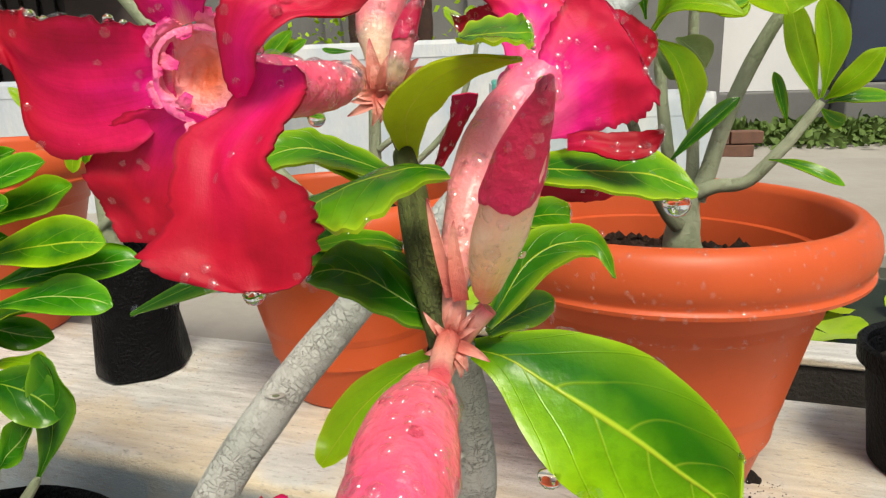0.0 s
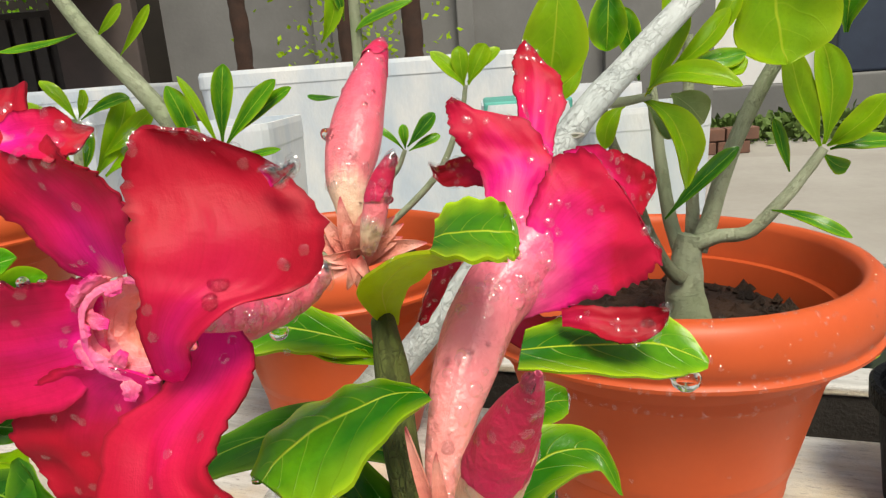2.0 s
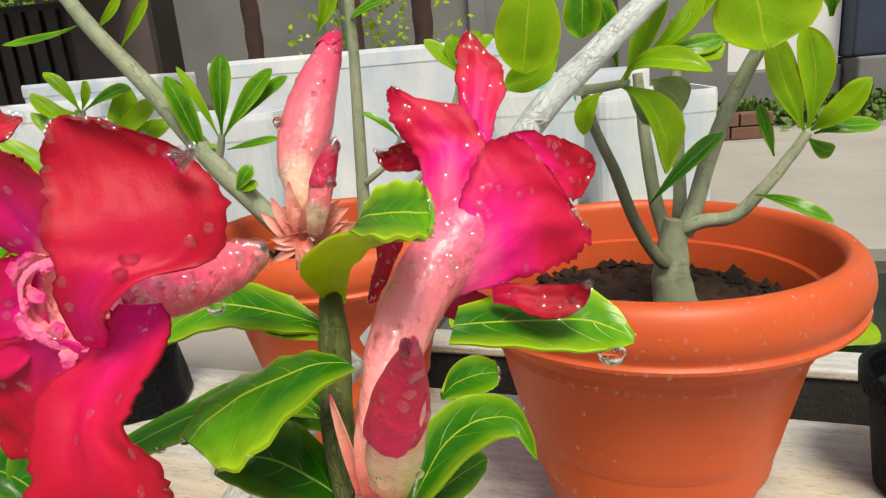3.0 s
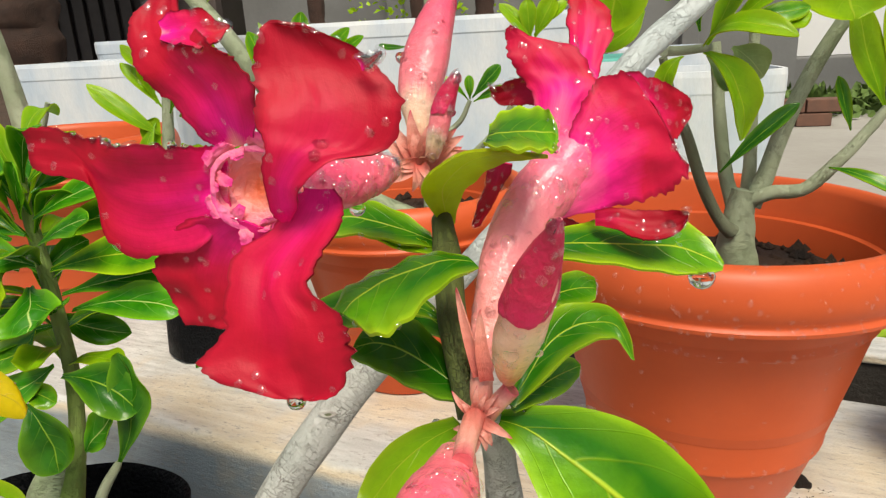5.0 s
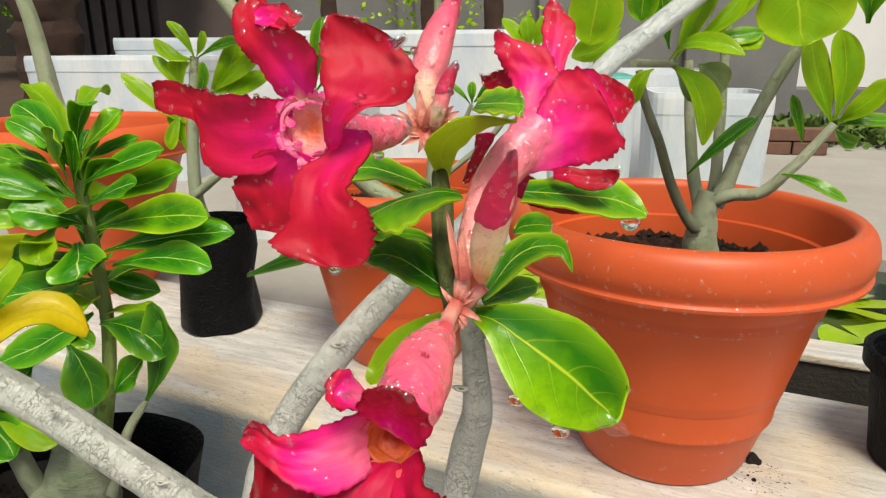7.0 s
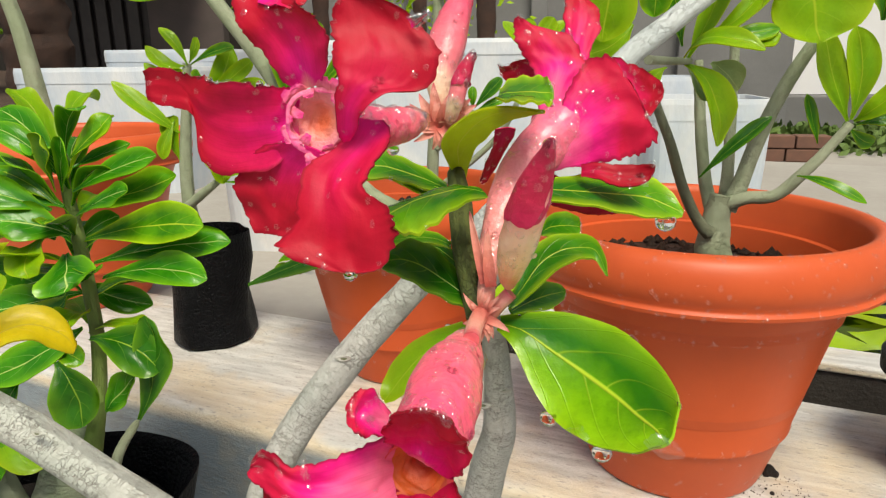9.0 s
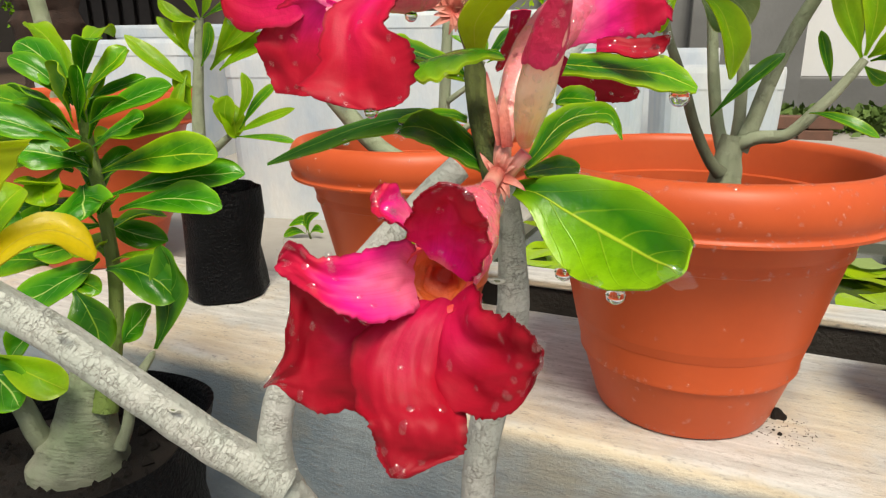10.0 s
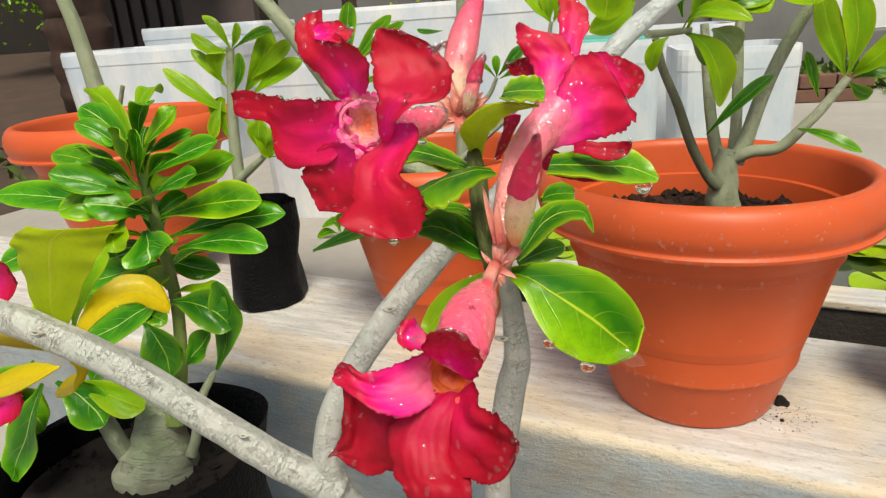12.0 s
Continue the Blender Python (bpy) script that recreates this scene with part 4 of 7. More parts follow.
def palm_trunk(x, y, r, label):
    t = holder("palm_tree", label, "tree", "palms along the yard", at=(x, y, GROUND))
    prof = []
    for k in range(40):
        z = k * 0.075
        prof += [(r * (1.0 + 0.10 * (k % 2)) * (1.25 if k == 0 else 1), z), (r * (1.06 - 0.12 * (k % 2)), z + 0.05)]
    turned("trunk", prof, PALM, t, sides=24, wobble=0.18, seed=x)
    return t


palm_trunk(-2.33, 2.9, 0.14, "rough brown palm trunk in the earth bed")
palm_trunk(-1.28, 3.9, 0.045, "slender brown palm trunk against the wall")
palm_trunk(-0.30, 3.7, 0.05, "slender brown palm trunk with creeper")
palm_trunk(-0.75, 4.2, 0.04, "thin brown palm trunk against the wall")
leafy_clump("bush", (-4.3, 5.6, 1.25), (0.9, 0.4, 0.45), 1500, LEAF_DEEP, "green bush behind the trees", "bush", 0.06, 1)
leafy_clump("bush", (-3.7, 5.5, 1.02), (0.55, 0.3, 0.16), 900, LEAF_LIME, "sunlit yellow-green bush behind the trees", "bush", 0.06, 2)
leafy_clump("creeper", (-0.75, 4.6, 1.1), (0.6, 0.15, 0.6), 420, LEAF, "green creeper hanging against the wall", "creeper", 0.055, 3)
leafy_clump("weeds", (-2.3, 2.75, 0.2), (0.9, 0.6, 0.08), 900, GRASS, "low green weeds on the earth bed", "weeds", 0.07, 4)
leafy_clump("grass", (2.4, 4.9, 0.17), (1.7, 0.4, 0.07), 5000, GRASS, "strip of green grass along the house wall", "grass", 0.08, 5)
planter = holder("brick_planter", "low red brick edging on the paving", "planter")
for k in range(2):
    for j in range(2):
        box("brick", (1.24 + k * 0.2 + j * 0.05, 4.15, GROUND + j * 0.08 + 0.002), (1.43 + k * 0.2 + j * 0.05, 4.26, GROUND + j * 0.08 + 0.075), BRICK, planter, bevel=0.006)


def tub(x0, x1, y0, y1, z, label, lid=None):
    """White foam-like box: tapered body, rim, water inside."""
    t = holder("white_tub", label, "tub", "white tubs in the yard", at=((x0 + x1) / 2, (y0 + y1) / 2, YARD))
    hx, hy, h = (x1 - x0) / 2, (y1 - y0) / 2, z - YARD
    bm = bmesh.new()
    rings = []
    for f, zz in ((0.93, 0.0), (0.992, h - 0.05), (1.0, h - 0.046), (1.0, h - 0.012), (0.99, h), (0.93, h), (0.91, h - 0.02), (0.90, h - 0.10)):
        ring = []
        for cx, cy, a0 in ((1, 1, 0), (-1, 1, 90), (-1, -1, 180), (1, -1, 270)):
            for q in range(5):
                a = radians(a0 + q * 22.5)
                rr = min(0.05, 0.3 * min(hx, hy))
                ring.append(bm.verts.new((cx * (hx * f - rr) + rr * math.cos(a), cy * (hy * f - rr) + rr * math.sin(a), zz)))
        rings.append(ring)
    for a, b in zip(rings, rings[1:]):
        for k in range(len(a)):
            q = (k + 1) % len(a)
            bm.faces.new((a[k], a[q], b[q], b[k]))
    bm.faces.new(rings[0][::-1])
    part("tub_body", bm, TANK, t, smooth=False)
    box("water", (-hx * 0.82, -hy * 0.82, h - 0.11), (hx * 0.82, hy * 0.82, h - 0.09), WATER_DARK if lid is None else lid, t, bevel=0.0)
    if lid is not None:
        box("lid", (-hx * 0.95, -hy * 0.95, h - 0.03), (hx * 0.95, hy * 0.95, h + 0.006), lid, t, bevel=0.006)
    return t


tub(-0.80, 0.16, 2.0, 2.6, 0.775, "long white weathered tub with bluish stains")
tub(-1.62, -1.06, 1.85, 2.3, 0.70, "white weathered tub beside the earth bed")
tub(-1.75, -1.2, 2.5, 2.9, 0.765, "white weathered tub behind another one")
tub(-0.655, -0.365, 1.25, 1.55, 0.661, "small white tub streaked with dirt")
tub(0.03, 0.21, 1.35, 1.6, 0.66, "white box with a teal lid", TEAL)
tub(0.26, 0.525, 1.5, 1.75, 0.625, "white rounded box beside the potted shrub")
tub(0.20, 0.46, 1.85, 2.1, 0.665, "white rounded box in the second row")

# ---- lily basin behind the ledge ----
basin = holder("lily_basin", "concrete lily basin with pale rim behind the ledge", "basin", kind="structure", turn=TURN)
box("basin_wall", (-0.35, 0.877, GROUND), (3.0, 0.928, LEDGE_Z - 0.014), DAMP_SHADE, basin, bevel=0.0)
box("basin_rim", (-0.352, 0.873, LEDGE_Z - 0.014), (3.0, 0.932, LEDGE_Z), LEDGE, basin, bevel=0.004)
box("basin_water", (-0.35, 0.935, GROUND), (3.0, 1.45, LEDGE_Z - 0.04), WATER_DARK, basin, bevel=0.0)
rnd = random.Random(8)
pad = None
for k in range(34):
    a, n = rnd.uniform(-0.3, 1.1), rnd.uniform(0.97, 1.4)
    x, y = ledge_xy(a, n)
    r = rnd.uniform(0.035, 0.065)
    bm = bmesh.new()
    ring = [bm.verts.new((r * math.cos(q), r * math.sin(q), 0.006 + 0.006 * math.sin(3 * q))) for q in [radians(12 + 336 * i / 20) for i in range(21)]]
    c = bm.verts.new((0, 0, 0.0))
    for i in range(20):
        bm.faces.new((c, ring[i], ring[i + 1]))
    ob = part("lily_pad", bm, rnd.choice((LEAF, LEAF, LEAF_LIME, LEAF_PALE)), smooth=True)
    ob.matrix_basis = pose(x, y, LEDGE_Z - 0.035 + 0.002 * (k % 8), rnd.uniform(-14, 14), rnd.uniform(-14, 14), rnd.uniform(0, 360))
    tagged(ob, "round wet green lily pad floating in the basin", "lily pad", "lily pads in the basin")

# ---- pots on the ledge ----


def crumbs(name, parent, count, radius, z, sizes, seed, centre=(0, 0), dirt=SOIL):
    """Loose soil: many small uneven lumps on a round patch."""
    r2 = random.Random(seed)
    verts, faces = [], []
    for _ in range(count):
        a, q = r2.uniform(0, 6.283), radius * math.sqrt(r2.random())
        s = r2.uniform(*sizes)
        c = Vector((centre[0] + q * math.cos(a), centre[1] + q * math.sin(a), z))
        b = len(verts)
        verts += [c + Vector(v) * s * r2.uniform(0.7, 1.3) for v in ((1, 0, 0), (-1, 0, 0), (0, 1, 0), (0, -1, 0), (0, 0, 1), (0, 0, -1))]
        faces += [(b + i, b + j, b + q2) for i, j, q2 in ((0, 2, 4), (2, 1, 4), (1, 3, 4), (3, 0, 4), (2, 0, 5), (1, 2, 5), (3, 1, 5), (0, 3, 5))]
    return tagged(mesh_object(name, verts, faces, dirt, parent, smooth=False), kind="stuff")


def flower_pot(x, y, r, h, label, rb=None, fill=0.55):
    rb = rb or r * 0.52
    pot = holder("flower_pot", label, "pot", "terracotta pots on the ledge", at=(x, y, LEDGE_Z))

    def k(f):
        return rb + (r * 0.88 - rb) * f

    def bead(f, z):
        return [(k(f), h * z), (k(f) + 0.0026, h * (z + 0.004)), (k(f) + 0.0030, h * (z + 0.016)), (k(f + 0.03) + 0.0006, h * (z + 0.024))]

    body = [(rb * 0.90, 0.0), (rb * 0.97, 0.002), (rb, 0.008), *bead(0.25, 0.225), *bead(0.74, 0.685),
            (k(0.87), h * 0.80), (k(0.90), h * 0.845), (k(0.82), h * 0.84), (k(0.62), h * 0.6), (k(0.4), h * 0.35), (0.001, h * 0.3)]
    turned("pot_body", body, POT, pot)
    rim = [(k(0.86), h * 0.838), (r * 0.975, h * 0.818), (r * 0.990, h * 0.819), (r * 0.993, h * 0.830), (r * 0.978, h * 0.838), (r * 0.975, h * 0.846), (r * 0.990, h * 0.862), (r, h * 0.885), (r * 1.003, h * 0.91),
           (r * 0.993, h * 0.945), (r * 0.972, h * 0.975), (r * 0.942, h * 0.994), (r * 0.910, h), (r * 0.882, h * 0.992), (r * 0.866, h * 0.965), (r * 0.845, h * 0.80), (k(0.76), h * 0.70), (k(0.70), h * 0.695), (k(0.69), h * 0.66)]
    turned("rim", rim, POT, pot)
    soil = turned("soil", [(k(fill) * 0.9, h * fill - 0.01), (k(fill) * 0.9, h * fill), (k(fill) * 0.6, h * fill + 0.004), (0.02, h * fill + 0.008), (0.001, h * fill + 0.008)], SOIL_HUSK, pot)
    crumbs("loose_soil", pot, 260, k(fill) * 0.88, h * fill + 0.004, (0.002, 0.0075), int(abs(x) * 1000), dirt=SOIL_HUSK)
    return pot


RIGHT_POT = (0.165, 0.56)
MID_POT = (-0.14, 0.735)
LEFT_POT = (-0.725, 0.925)
flower_pot(*RIGHT_POT, 0.160, 0.245, "large wet terracotta plastic flower pot with rolled rim on the ledge", fill=0.76)
flower_pot(*MID_POT, 0.150, 0.235, "terracotta plastic flower pot holding a young shrub on the ledge", fill=0.8)
flower_pot(*LEFT_POT, 0.185, 0.275, "wide terracotta plastic flower pot behind the leafy seedling", fill=0.6)


def grow_bag(x, y, z, r, h, label, sides=60):
    bag = holder("grow_bag", label, "plant bag", "black plant containers", at=(x, y, z))
    prof = [(r * 0.9, 0.0), (r * 1.0, 0.006), (r * 0.97, h * 0.2), (r * 0.93, h * 0.45), (r * 0.96, h * 0.75), (r * 0.97, h), (r * 0.94, h - 0.004), (r * 0.9, h * 0.8), (0.001, h * 0.78)]
    turned("bag_skin", prof, BLACK, bag, wobble=0.16, seed=x)
    turned("soil", [(r * 0.86, h * 0.80), (r * 0.85, h * 0.84), (r * 0.4, h * 0.86), (0.001, h * 0.87)], SOIL, bag, wobble=0.08)
    crumbs("loose_soil", bag, 160, r * 0.8, h * 0.86, (0.002, 0.007), int(abs(x) * 900))
    return bag


grow_bag(-0.425, 0.777, LEDGE_Z, 0.056, 0.155, "crumpled black plastic grow bag standing on the ledge")
grow_bag(-0.365, 0.345, GROUND, 0.125, 0.252, "large black plastic grow bag with dark soil before the ledge")
small = holder("nursery_pot", "small black plastic nursery pot on the ledge", "pot", at=(0.412, 0.555, LEDGE_Z))
turned("pot_body", [(0.045, 0), (0.048, 0.004), (0.06, 0.105), (0.061, 0.106), (0.057, 0.106), (0.05, 0.06), (0.001, 0.055)], BLACK, small)
turned("rim", [(0.0605, 0.096), (0.066, 0.097), (0.067, 0.113), (0.064, 0.116), (0.059, 0.113), (0.0585, 0.1)], BLACK, small)
turned("soil", [(0.05, 0.06), (0.055, 0.09), (0.001, 0.092)], SOIL, small)

# ---- plants ----


def simple_leaf(parent, base, mid, tip, w, n, mat, seed=[0], grow=1.0, wavy=0.05):
    seed[0] += 1
    w *= grow
    p0, p1, p2 = (np.array(v) for v in (base, mid, tip))
    c = 2 * p1 - 0.5 * (p0 + p2)
    rows = []
    for u, f in ((0, 0.10), (0.12, 0.22), (0.3, 0.62), (0.5, 0.93), (0.7, 1.0), (0.86, 0.78), (0.95, 0.42), (1.0, 0.06)):
        p = (1 - u) ** 2 * p0 + 2 * u * (1 - u) * c + u * u * p2
        side = np.cross(np.array(n), unit(p2 - p0))
        rows.append((*p, *(side * w * f)))
    k = seed[0]
    return blade("leaf", rows, mat, parent, cup=0.12 + 0.25 * ((k * 0.37) % 1), ruffle=wavy, ragged=0.02, seed=50 + k, nu=20, nv=10, thick=0.0008, waves=2.4, dent=0.13 + wavy)


plant = holder("desert_rose", "flowering desert rose with wet crimson blooms and grey stems", "plant")
sweep("branch", [(-0.1165, 0.2420, 0.4187, 0.0133), (-0.1183, 0.2380, 0.4382, 0.0107), (-0.1186, 0.2400, 0.4640, 0.0094), (-0.1124, 0.2460, 0.4889, 0.0094), (-0.0935, 0.2580, 0.5238, 0.0096), (-0.0660, 0.2750, 0.5585, 0.0093), (-0.0389, 0.2920, 0.5878, 0.0085), (-0.0227, 0.3020, 0.6040, 0.0078)], BARK, plant, rough=0.08, steps=40)
sweep("branch", [(-0.0148, 0.3000, 0.6088, 0.0066), (0.0111, 0.3050, 0.6368, 0.0062), (0.0391, 0.3180, 0.6710, 0.0062), (0.0725, 0.3400, 0.7079, 0.0066), (0.1017, 0.3750, 0.7290, 0.0067), (0.1464, 0.4300, 0.7610, 0.0069), (0.1841, 0.4700, 0.7866, 0.0065)], BARK_SMOOTH, plant, rough=0.08, steps=36)
sweep("branch", [(-0.1129, 0.2360, 0.4310, 0.0115), (-0.1463, 0.2280, 0.4573, 0.0112), (-0.1788, 0.2220, 0.4856, 0.0110), (-0.2264, 0.2150, 0.5260, 0.0104), (-0.2686, 0.2100, 0.5525, 0.0103), (-0.3078, 0.2050, 0.5715, 0.0102), (-0.3803, 0.2000, 0.5917, 0.0100)], BARK, plant, rough=0.08, steps=40)
sweep("branch", [(-0.0033, 0.2050, 0.3965, 0.0089), (0.0004, 0.2000, 0.4543, 0.0081), (0.0026, 0.1970, 0.4889, 0.0077), (0.0106, 0.1900, 0.5402, 0.0079), (0.0161, 0.1840, 0.5644, 0.0070), (0.0158, 0.1750, 0.5923, 0.0055), (0.0152, 0.1660, 0.6097, 0.0046), (0.0143, 0.1580, 0.6224, 0.0036), (0.0127, 0.1520, 0.6303, 0.0029)], BARK, plant, rough=0.08, steps=36)
sweep("trunk", [(-0.02, 0.29, GROUND, 0.035), (-0.005, 0.25, 0.25, 0.02), (0.003, 0.215, 0.37, 0.011)], BARK, plant, rough=0.08)
sweep("shoot", [(0.0105, 0.1520, 0.6260, 0.0041), (0.0071, 0.1600, 0.6350, 0.0040), (0.0030, 0.1720, 0.6467, 0.0043), (-0.0006, 0.1920, 0.6578, 0.0044), (-0.0040, 0.2060, 0.6657, 0.0034)], STEM_GREEN, plant, rough=0.06)
sweep("shoot", [(-0.0028, 0.2040, 0.6625, 0.0017), (-0.0073, 0.2120, 0.6708, 0.0015), (-0.0108, 0.2180, 0.6798, 0.0017)], STEM_RED, plant, rough=0.06)
sweep("twig", [(0.0937, 0.4000, 0.7083, 0.0029), (0.1123, 0.4300, 0.7074, 0.0027), (0.1305, 0.4600, 0.7074, 0.0025)], STEM_GREY, plant)

def leaf_scar(p, n, w):
    """Old leaf scar: pale swollen lip round a dark eye."""
    z = unit(np.array(n))
    x = unit(np.cross((0.05, 0.1, 1.0), z))
    y = np.cross(z, x)
    verts = [np.array(p) + z * w * 0.05]
    for rad, hh in ((0.40, 0.03), (0.62, 0.11), (0.85, 0.09), (1.2, -0.22)):
        for k in range(14):
            a = 2 * math.pi * k / 14
            verts.append(np.array(p) + (x * math.cos(a) + y * (math.sin(a) + 0.35 * math.cos(a) ** 2) * 0.36) * w * rad + z * w * hh)
    faces = [(0, 1 + k, 1 + (k + 1) % 14) for k in range(14)]
    lip = mesh_object("leaf_scar", verts, [(1 + i * 14 + k, 15 + i * 14 + k, 15 + i * 14 + (k + 1) % 14, 1 + i * 14 + (k + 1) % 14) for i in range(3) for k in range(14)], BARK, plant)
    mesh_object("scar_eye", verts[:15], faces, STEM_OLIVE, lip)



leaf_scar((0.0177, 0.1710, 0.5902), (0.05, -0.94, 0.34), 0.0033)
leaf_scar((0.0106, 0.1710, 0.5829), (0.07, -0.93, 0.36), 0.0033)
leaf_scar((0.0186, 0.1760, 0.5753), (0.04, -0.92, 0.38), 0.0027)
leaf_scar((0.0670, 0.3270, 0.7004), (-0.07, -1.00, 0.04), 0.0034)
leaf_scar((-0.0724, 0.2620, 0.5550), (0.28, -0.87, 0.40), 0.0044)
leaf_scar((-0.2785, 0.1980, 0.5641), (0.05, -0.90, 0.42), 0.0046)
leaf_scar((-0.2126, 0.2040, 0.5330), (0.05, -0.90, 0.42), 0.0034)
leaf_scar((-0.1625, 0.2140, 0.4871), (0.05, -0.90, 0.42), 0.0036)
simple_leaf(plant, (0.1214, 0.4300, 0.7096), (0.1331, 0.4020, 0.7219), (0.1605, 0.3900, 0.7134), 0.0075, (-0.54, -0.46, 0.71), LEAF_LIME)
simple_leaf(plant, (0.1279, 0.4600, 0.7050), (0.1517, 0.4620, 0.6835), (0.1609, 0.4800, 0.6450), 0.0153, (0.63, -0.77, 0.09), LEAF_LIME)
simple_leaf(plant, (0.1344, 0.4800, 0.7019), (0.1451, 0.4760, 0.6888), (0.1555, 0.4800, 0.6823), 0.0108, (0.40, -0.81, 0.43), LEAF_PALE)
simple_leaf(plant, (0.1523, 0.4900, 0.7057), (0.1624, 0.4860, 0.6987), (0.1737, 0.4900, 0.6858), 0.0119, (0.06, -1.00, 0.07), LEAF_PALE)
simple_leaf(plant, (0.2171, 0.5000, 0.7987), (0.2219, 0.4960, 0.7601), (0.2305, 0.5000, 0.7196), 0.0382, (0.20, -0.98, 0.03), LEAF_LIME)
simple_leaf(plant, (0.0706, 0.4000, 0.7773), (0.0679, 0.3960, 0.7496), (0.0640, 0.4000, 0.7197), 0.0177, (0.23, -0.97, -0.03), LEAF_LIME)
simple_leaf(plant, (0.1012, 0.4300, 0.7731), (0.0999, 0.4260, 0.7547), (0.0997, 0.4300, 0.7357), 0.0106, (-0.17, -0.99, 0.01), LEAF)
simple_leaf(plant, (0.0865, 0.4300, 0.7311), (0.0751, 0.4260, 0.7198), (0.0541, 0.4300, 0.7112), 0.0100, (-0.28, -0.85, 0.46), LEAF_LIME)
simple_leaf(plant, (0.1277, 0.4500, 0.7093), (0.1387, 0.4460, 0.7364), (0.1469, 0.4500, 0.7629), 0.0092, (-0.57, -0.79, 0.20), LEAF_LIME)
simple_leaf(plant, (0.1387, 0.4500, 0.7210), (0.1579, 0.4460, 0.7360), (0.1742, 0.4500, 0.7548), 0.0073, (-0.47, -0.73, 0.49), LEAF_LIME)
simple_leaf(plant, (0.1505, 0.4700, 0.7231), (0.1694, 0.4660, 0.7256), (0.1920, 0.4700, 0.7285), 0.0067, (-0.06, -0.89, 0.45), LEAF)
simple_leaf(plant, (0.1383, 0.4700, 0.7233), (0.1476, 0.4660, 0.7489), (0.1445, 0.4700, 0.7727), 0.0086, (0.01, -1.00, -0.00), LEAF_LIME)
simple_leaf(plant, (0.1621, 0.4700, 0.7290), (0.1752, 0.4660, 0.7483), (0.1860, 0.4700, 0.7676), 0.0066, (-0.29, -0.94, 0.18), LEAF_LIME)
simple_leaf(plant, (0.1248, 0.4600, 0.7174), (0.1186, 0.4560, 0.7412), (0.1139, 0.4600, 0.7610), 0.0076, (-0.34, -0.94, -0.08), LEAF)
simple_leaf(plant, (0.1136, 0.4500, 0.7030), (0.1039, 0.4460, 0.6946), (0.1016, 0.4500, 0.6783), 0.0066, (-0.47, -0.86, 0.23), LEAF_LIME)
simple_leaf(plant, (0.1605, 0.4700, 0.7212), (0.1748, 0.4660, 0.7229), (0.1915, 0.4700, 0.7266), 0.0047, (-0.11, -0.76, 0.64), LEAF_LIME)
simple_leaf(plant, (0.1642, 0.4700, 0.7231), (0.1789, 0.4660, 0.7209), (0.1929, 0.4700, 0.7246), 0.0084, (-0.04, -0.72, 0.70), LEAF_LIME)
simple_leaf(plant, (-0.2701, 0.2000, 0.5399), (-0.2909, 0.1960, 0.5342), (-0.3389, 0.2000, 0.5163), 0.0097, (-0.27, -0.58, 0.77), LEAF_YELLOW)
simple_leaf(plant, (-0.2850, 0.2200, 0.5386), (-0.3107, 0.2220, 0.5450), (-0.3656, 0.2400, 0.5398), 0.0077, (-0.06, -0.29, 0.95), LEAF_YELLOW)
simple_leaf(plant, (-0.2998, 0.2400, 0.5207), (-0.2935, 0.2420, 0.5087), (-0.3389, 0.2600, 0.4833), 0.0137, (-0.73, -0.24, 0.64), LEAF_YELLOW)
simple_leaf(plant, (-0.3009, 0.2500, 0.5375), (-0.2818, 0.2520, 0.5795), (-0.2768, 0.2700, 0.5914), 0.0123, (-0.04, -0.93, 0.36), LEAF_LIME)
sweep("trunk", [(-0.03, 0.30, GROUND, 0.05), (-0.05, 0.28, 0.22, 0.04), (-0.085, 0.255, 0.34, 0.022), (-0.112, 0.240, 0.415, 0.013), (-0.122, 0.236, 0.437, 0.0095)], BARK, plant, rough=0.1)

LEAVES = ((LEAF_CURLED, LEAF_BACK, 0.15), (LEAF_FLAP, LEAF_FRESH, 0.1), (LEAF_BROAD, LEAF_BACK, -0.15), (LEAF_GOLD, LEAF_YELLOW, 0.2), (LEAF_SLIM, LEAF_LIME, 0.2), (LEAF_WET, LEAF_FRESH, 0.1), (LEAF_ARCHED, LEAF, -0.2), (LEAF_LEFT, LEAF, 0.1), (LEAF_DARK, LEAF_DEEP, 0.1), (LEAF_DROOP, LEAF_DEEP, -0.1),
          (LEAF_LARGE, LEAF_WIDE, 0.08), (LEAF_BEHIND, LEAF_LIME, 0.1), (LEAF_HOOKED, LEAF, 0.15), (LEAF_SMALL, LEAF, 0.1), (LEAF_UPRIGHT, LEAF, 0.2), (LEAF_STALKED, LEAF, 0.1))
wet = []
for k, (rows, mat, cup) in enumerate(LEAVES):
    wet.append(blade("leaf", rows, mat, plant, cup=cup, ruffle=0.04, seed=k, thick=0.0009))


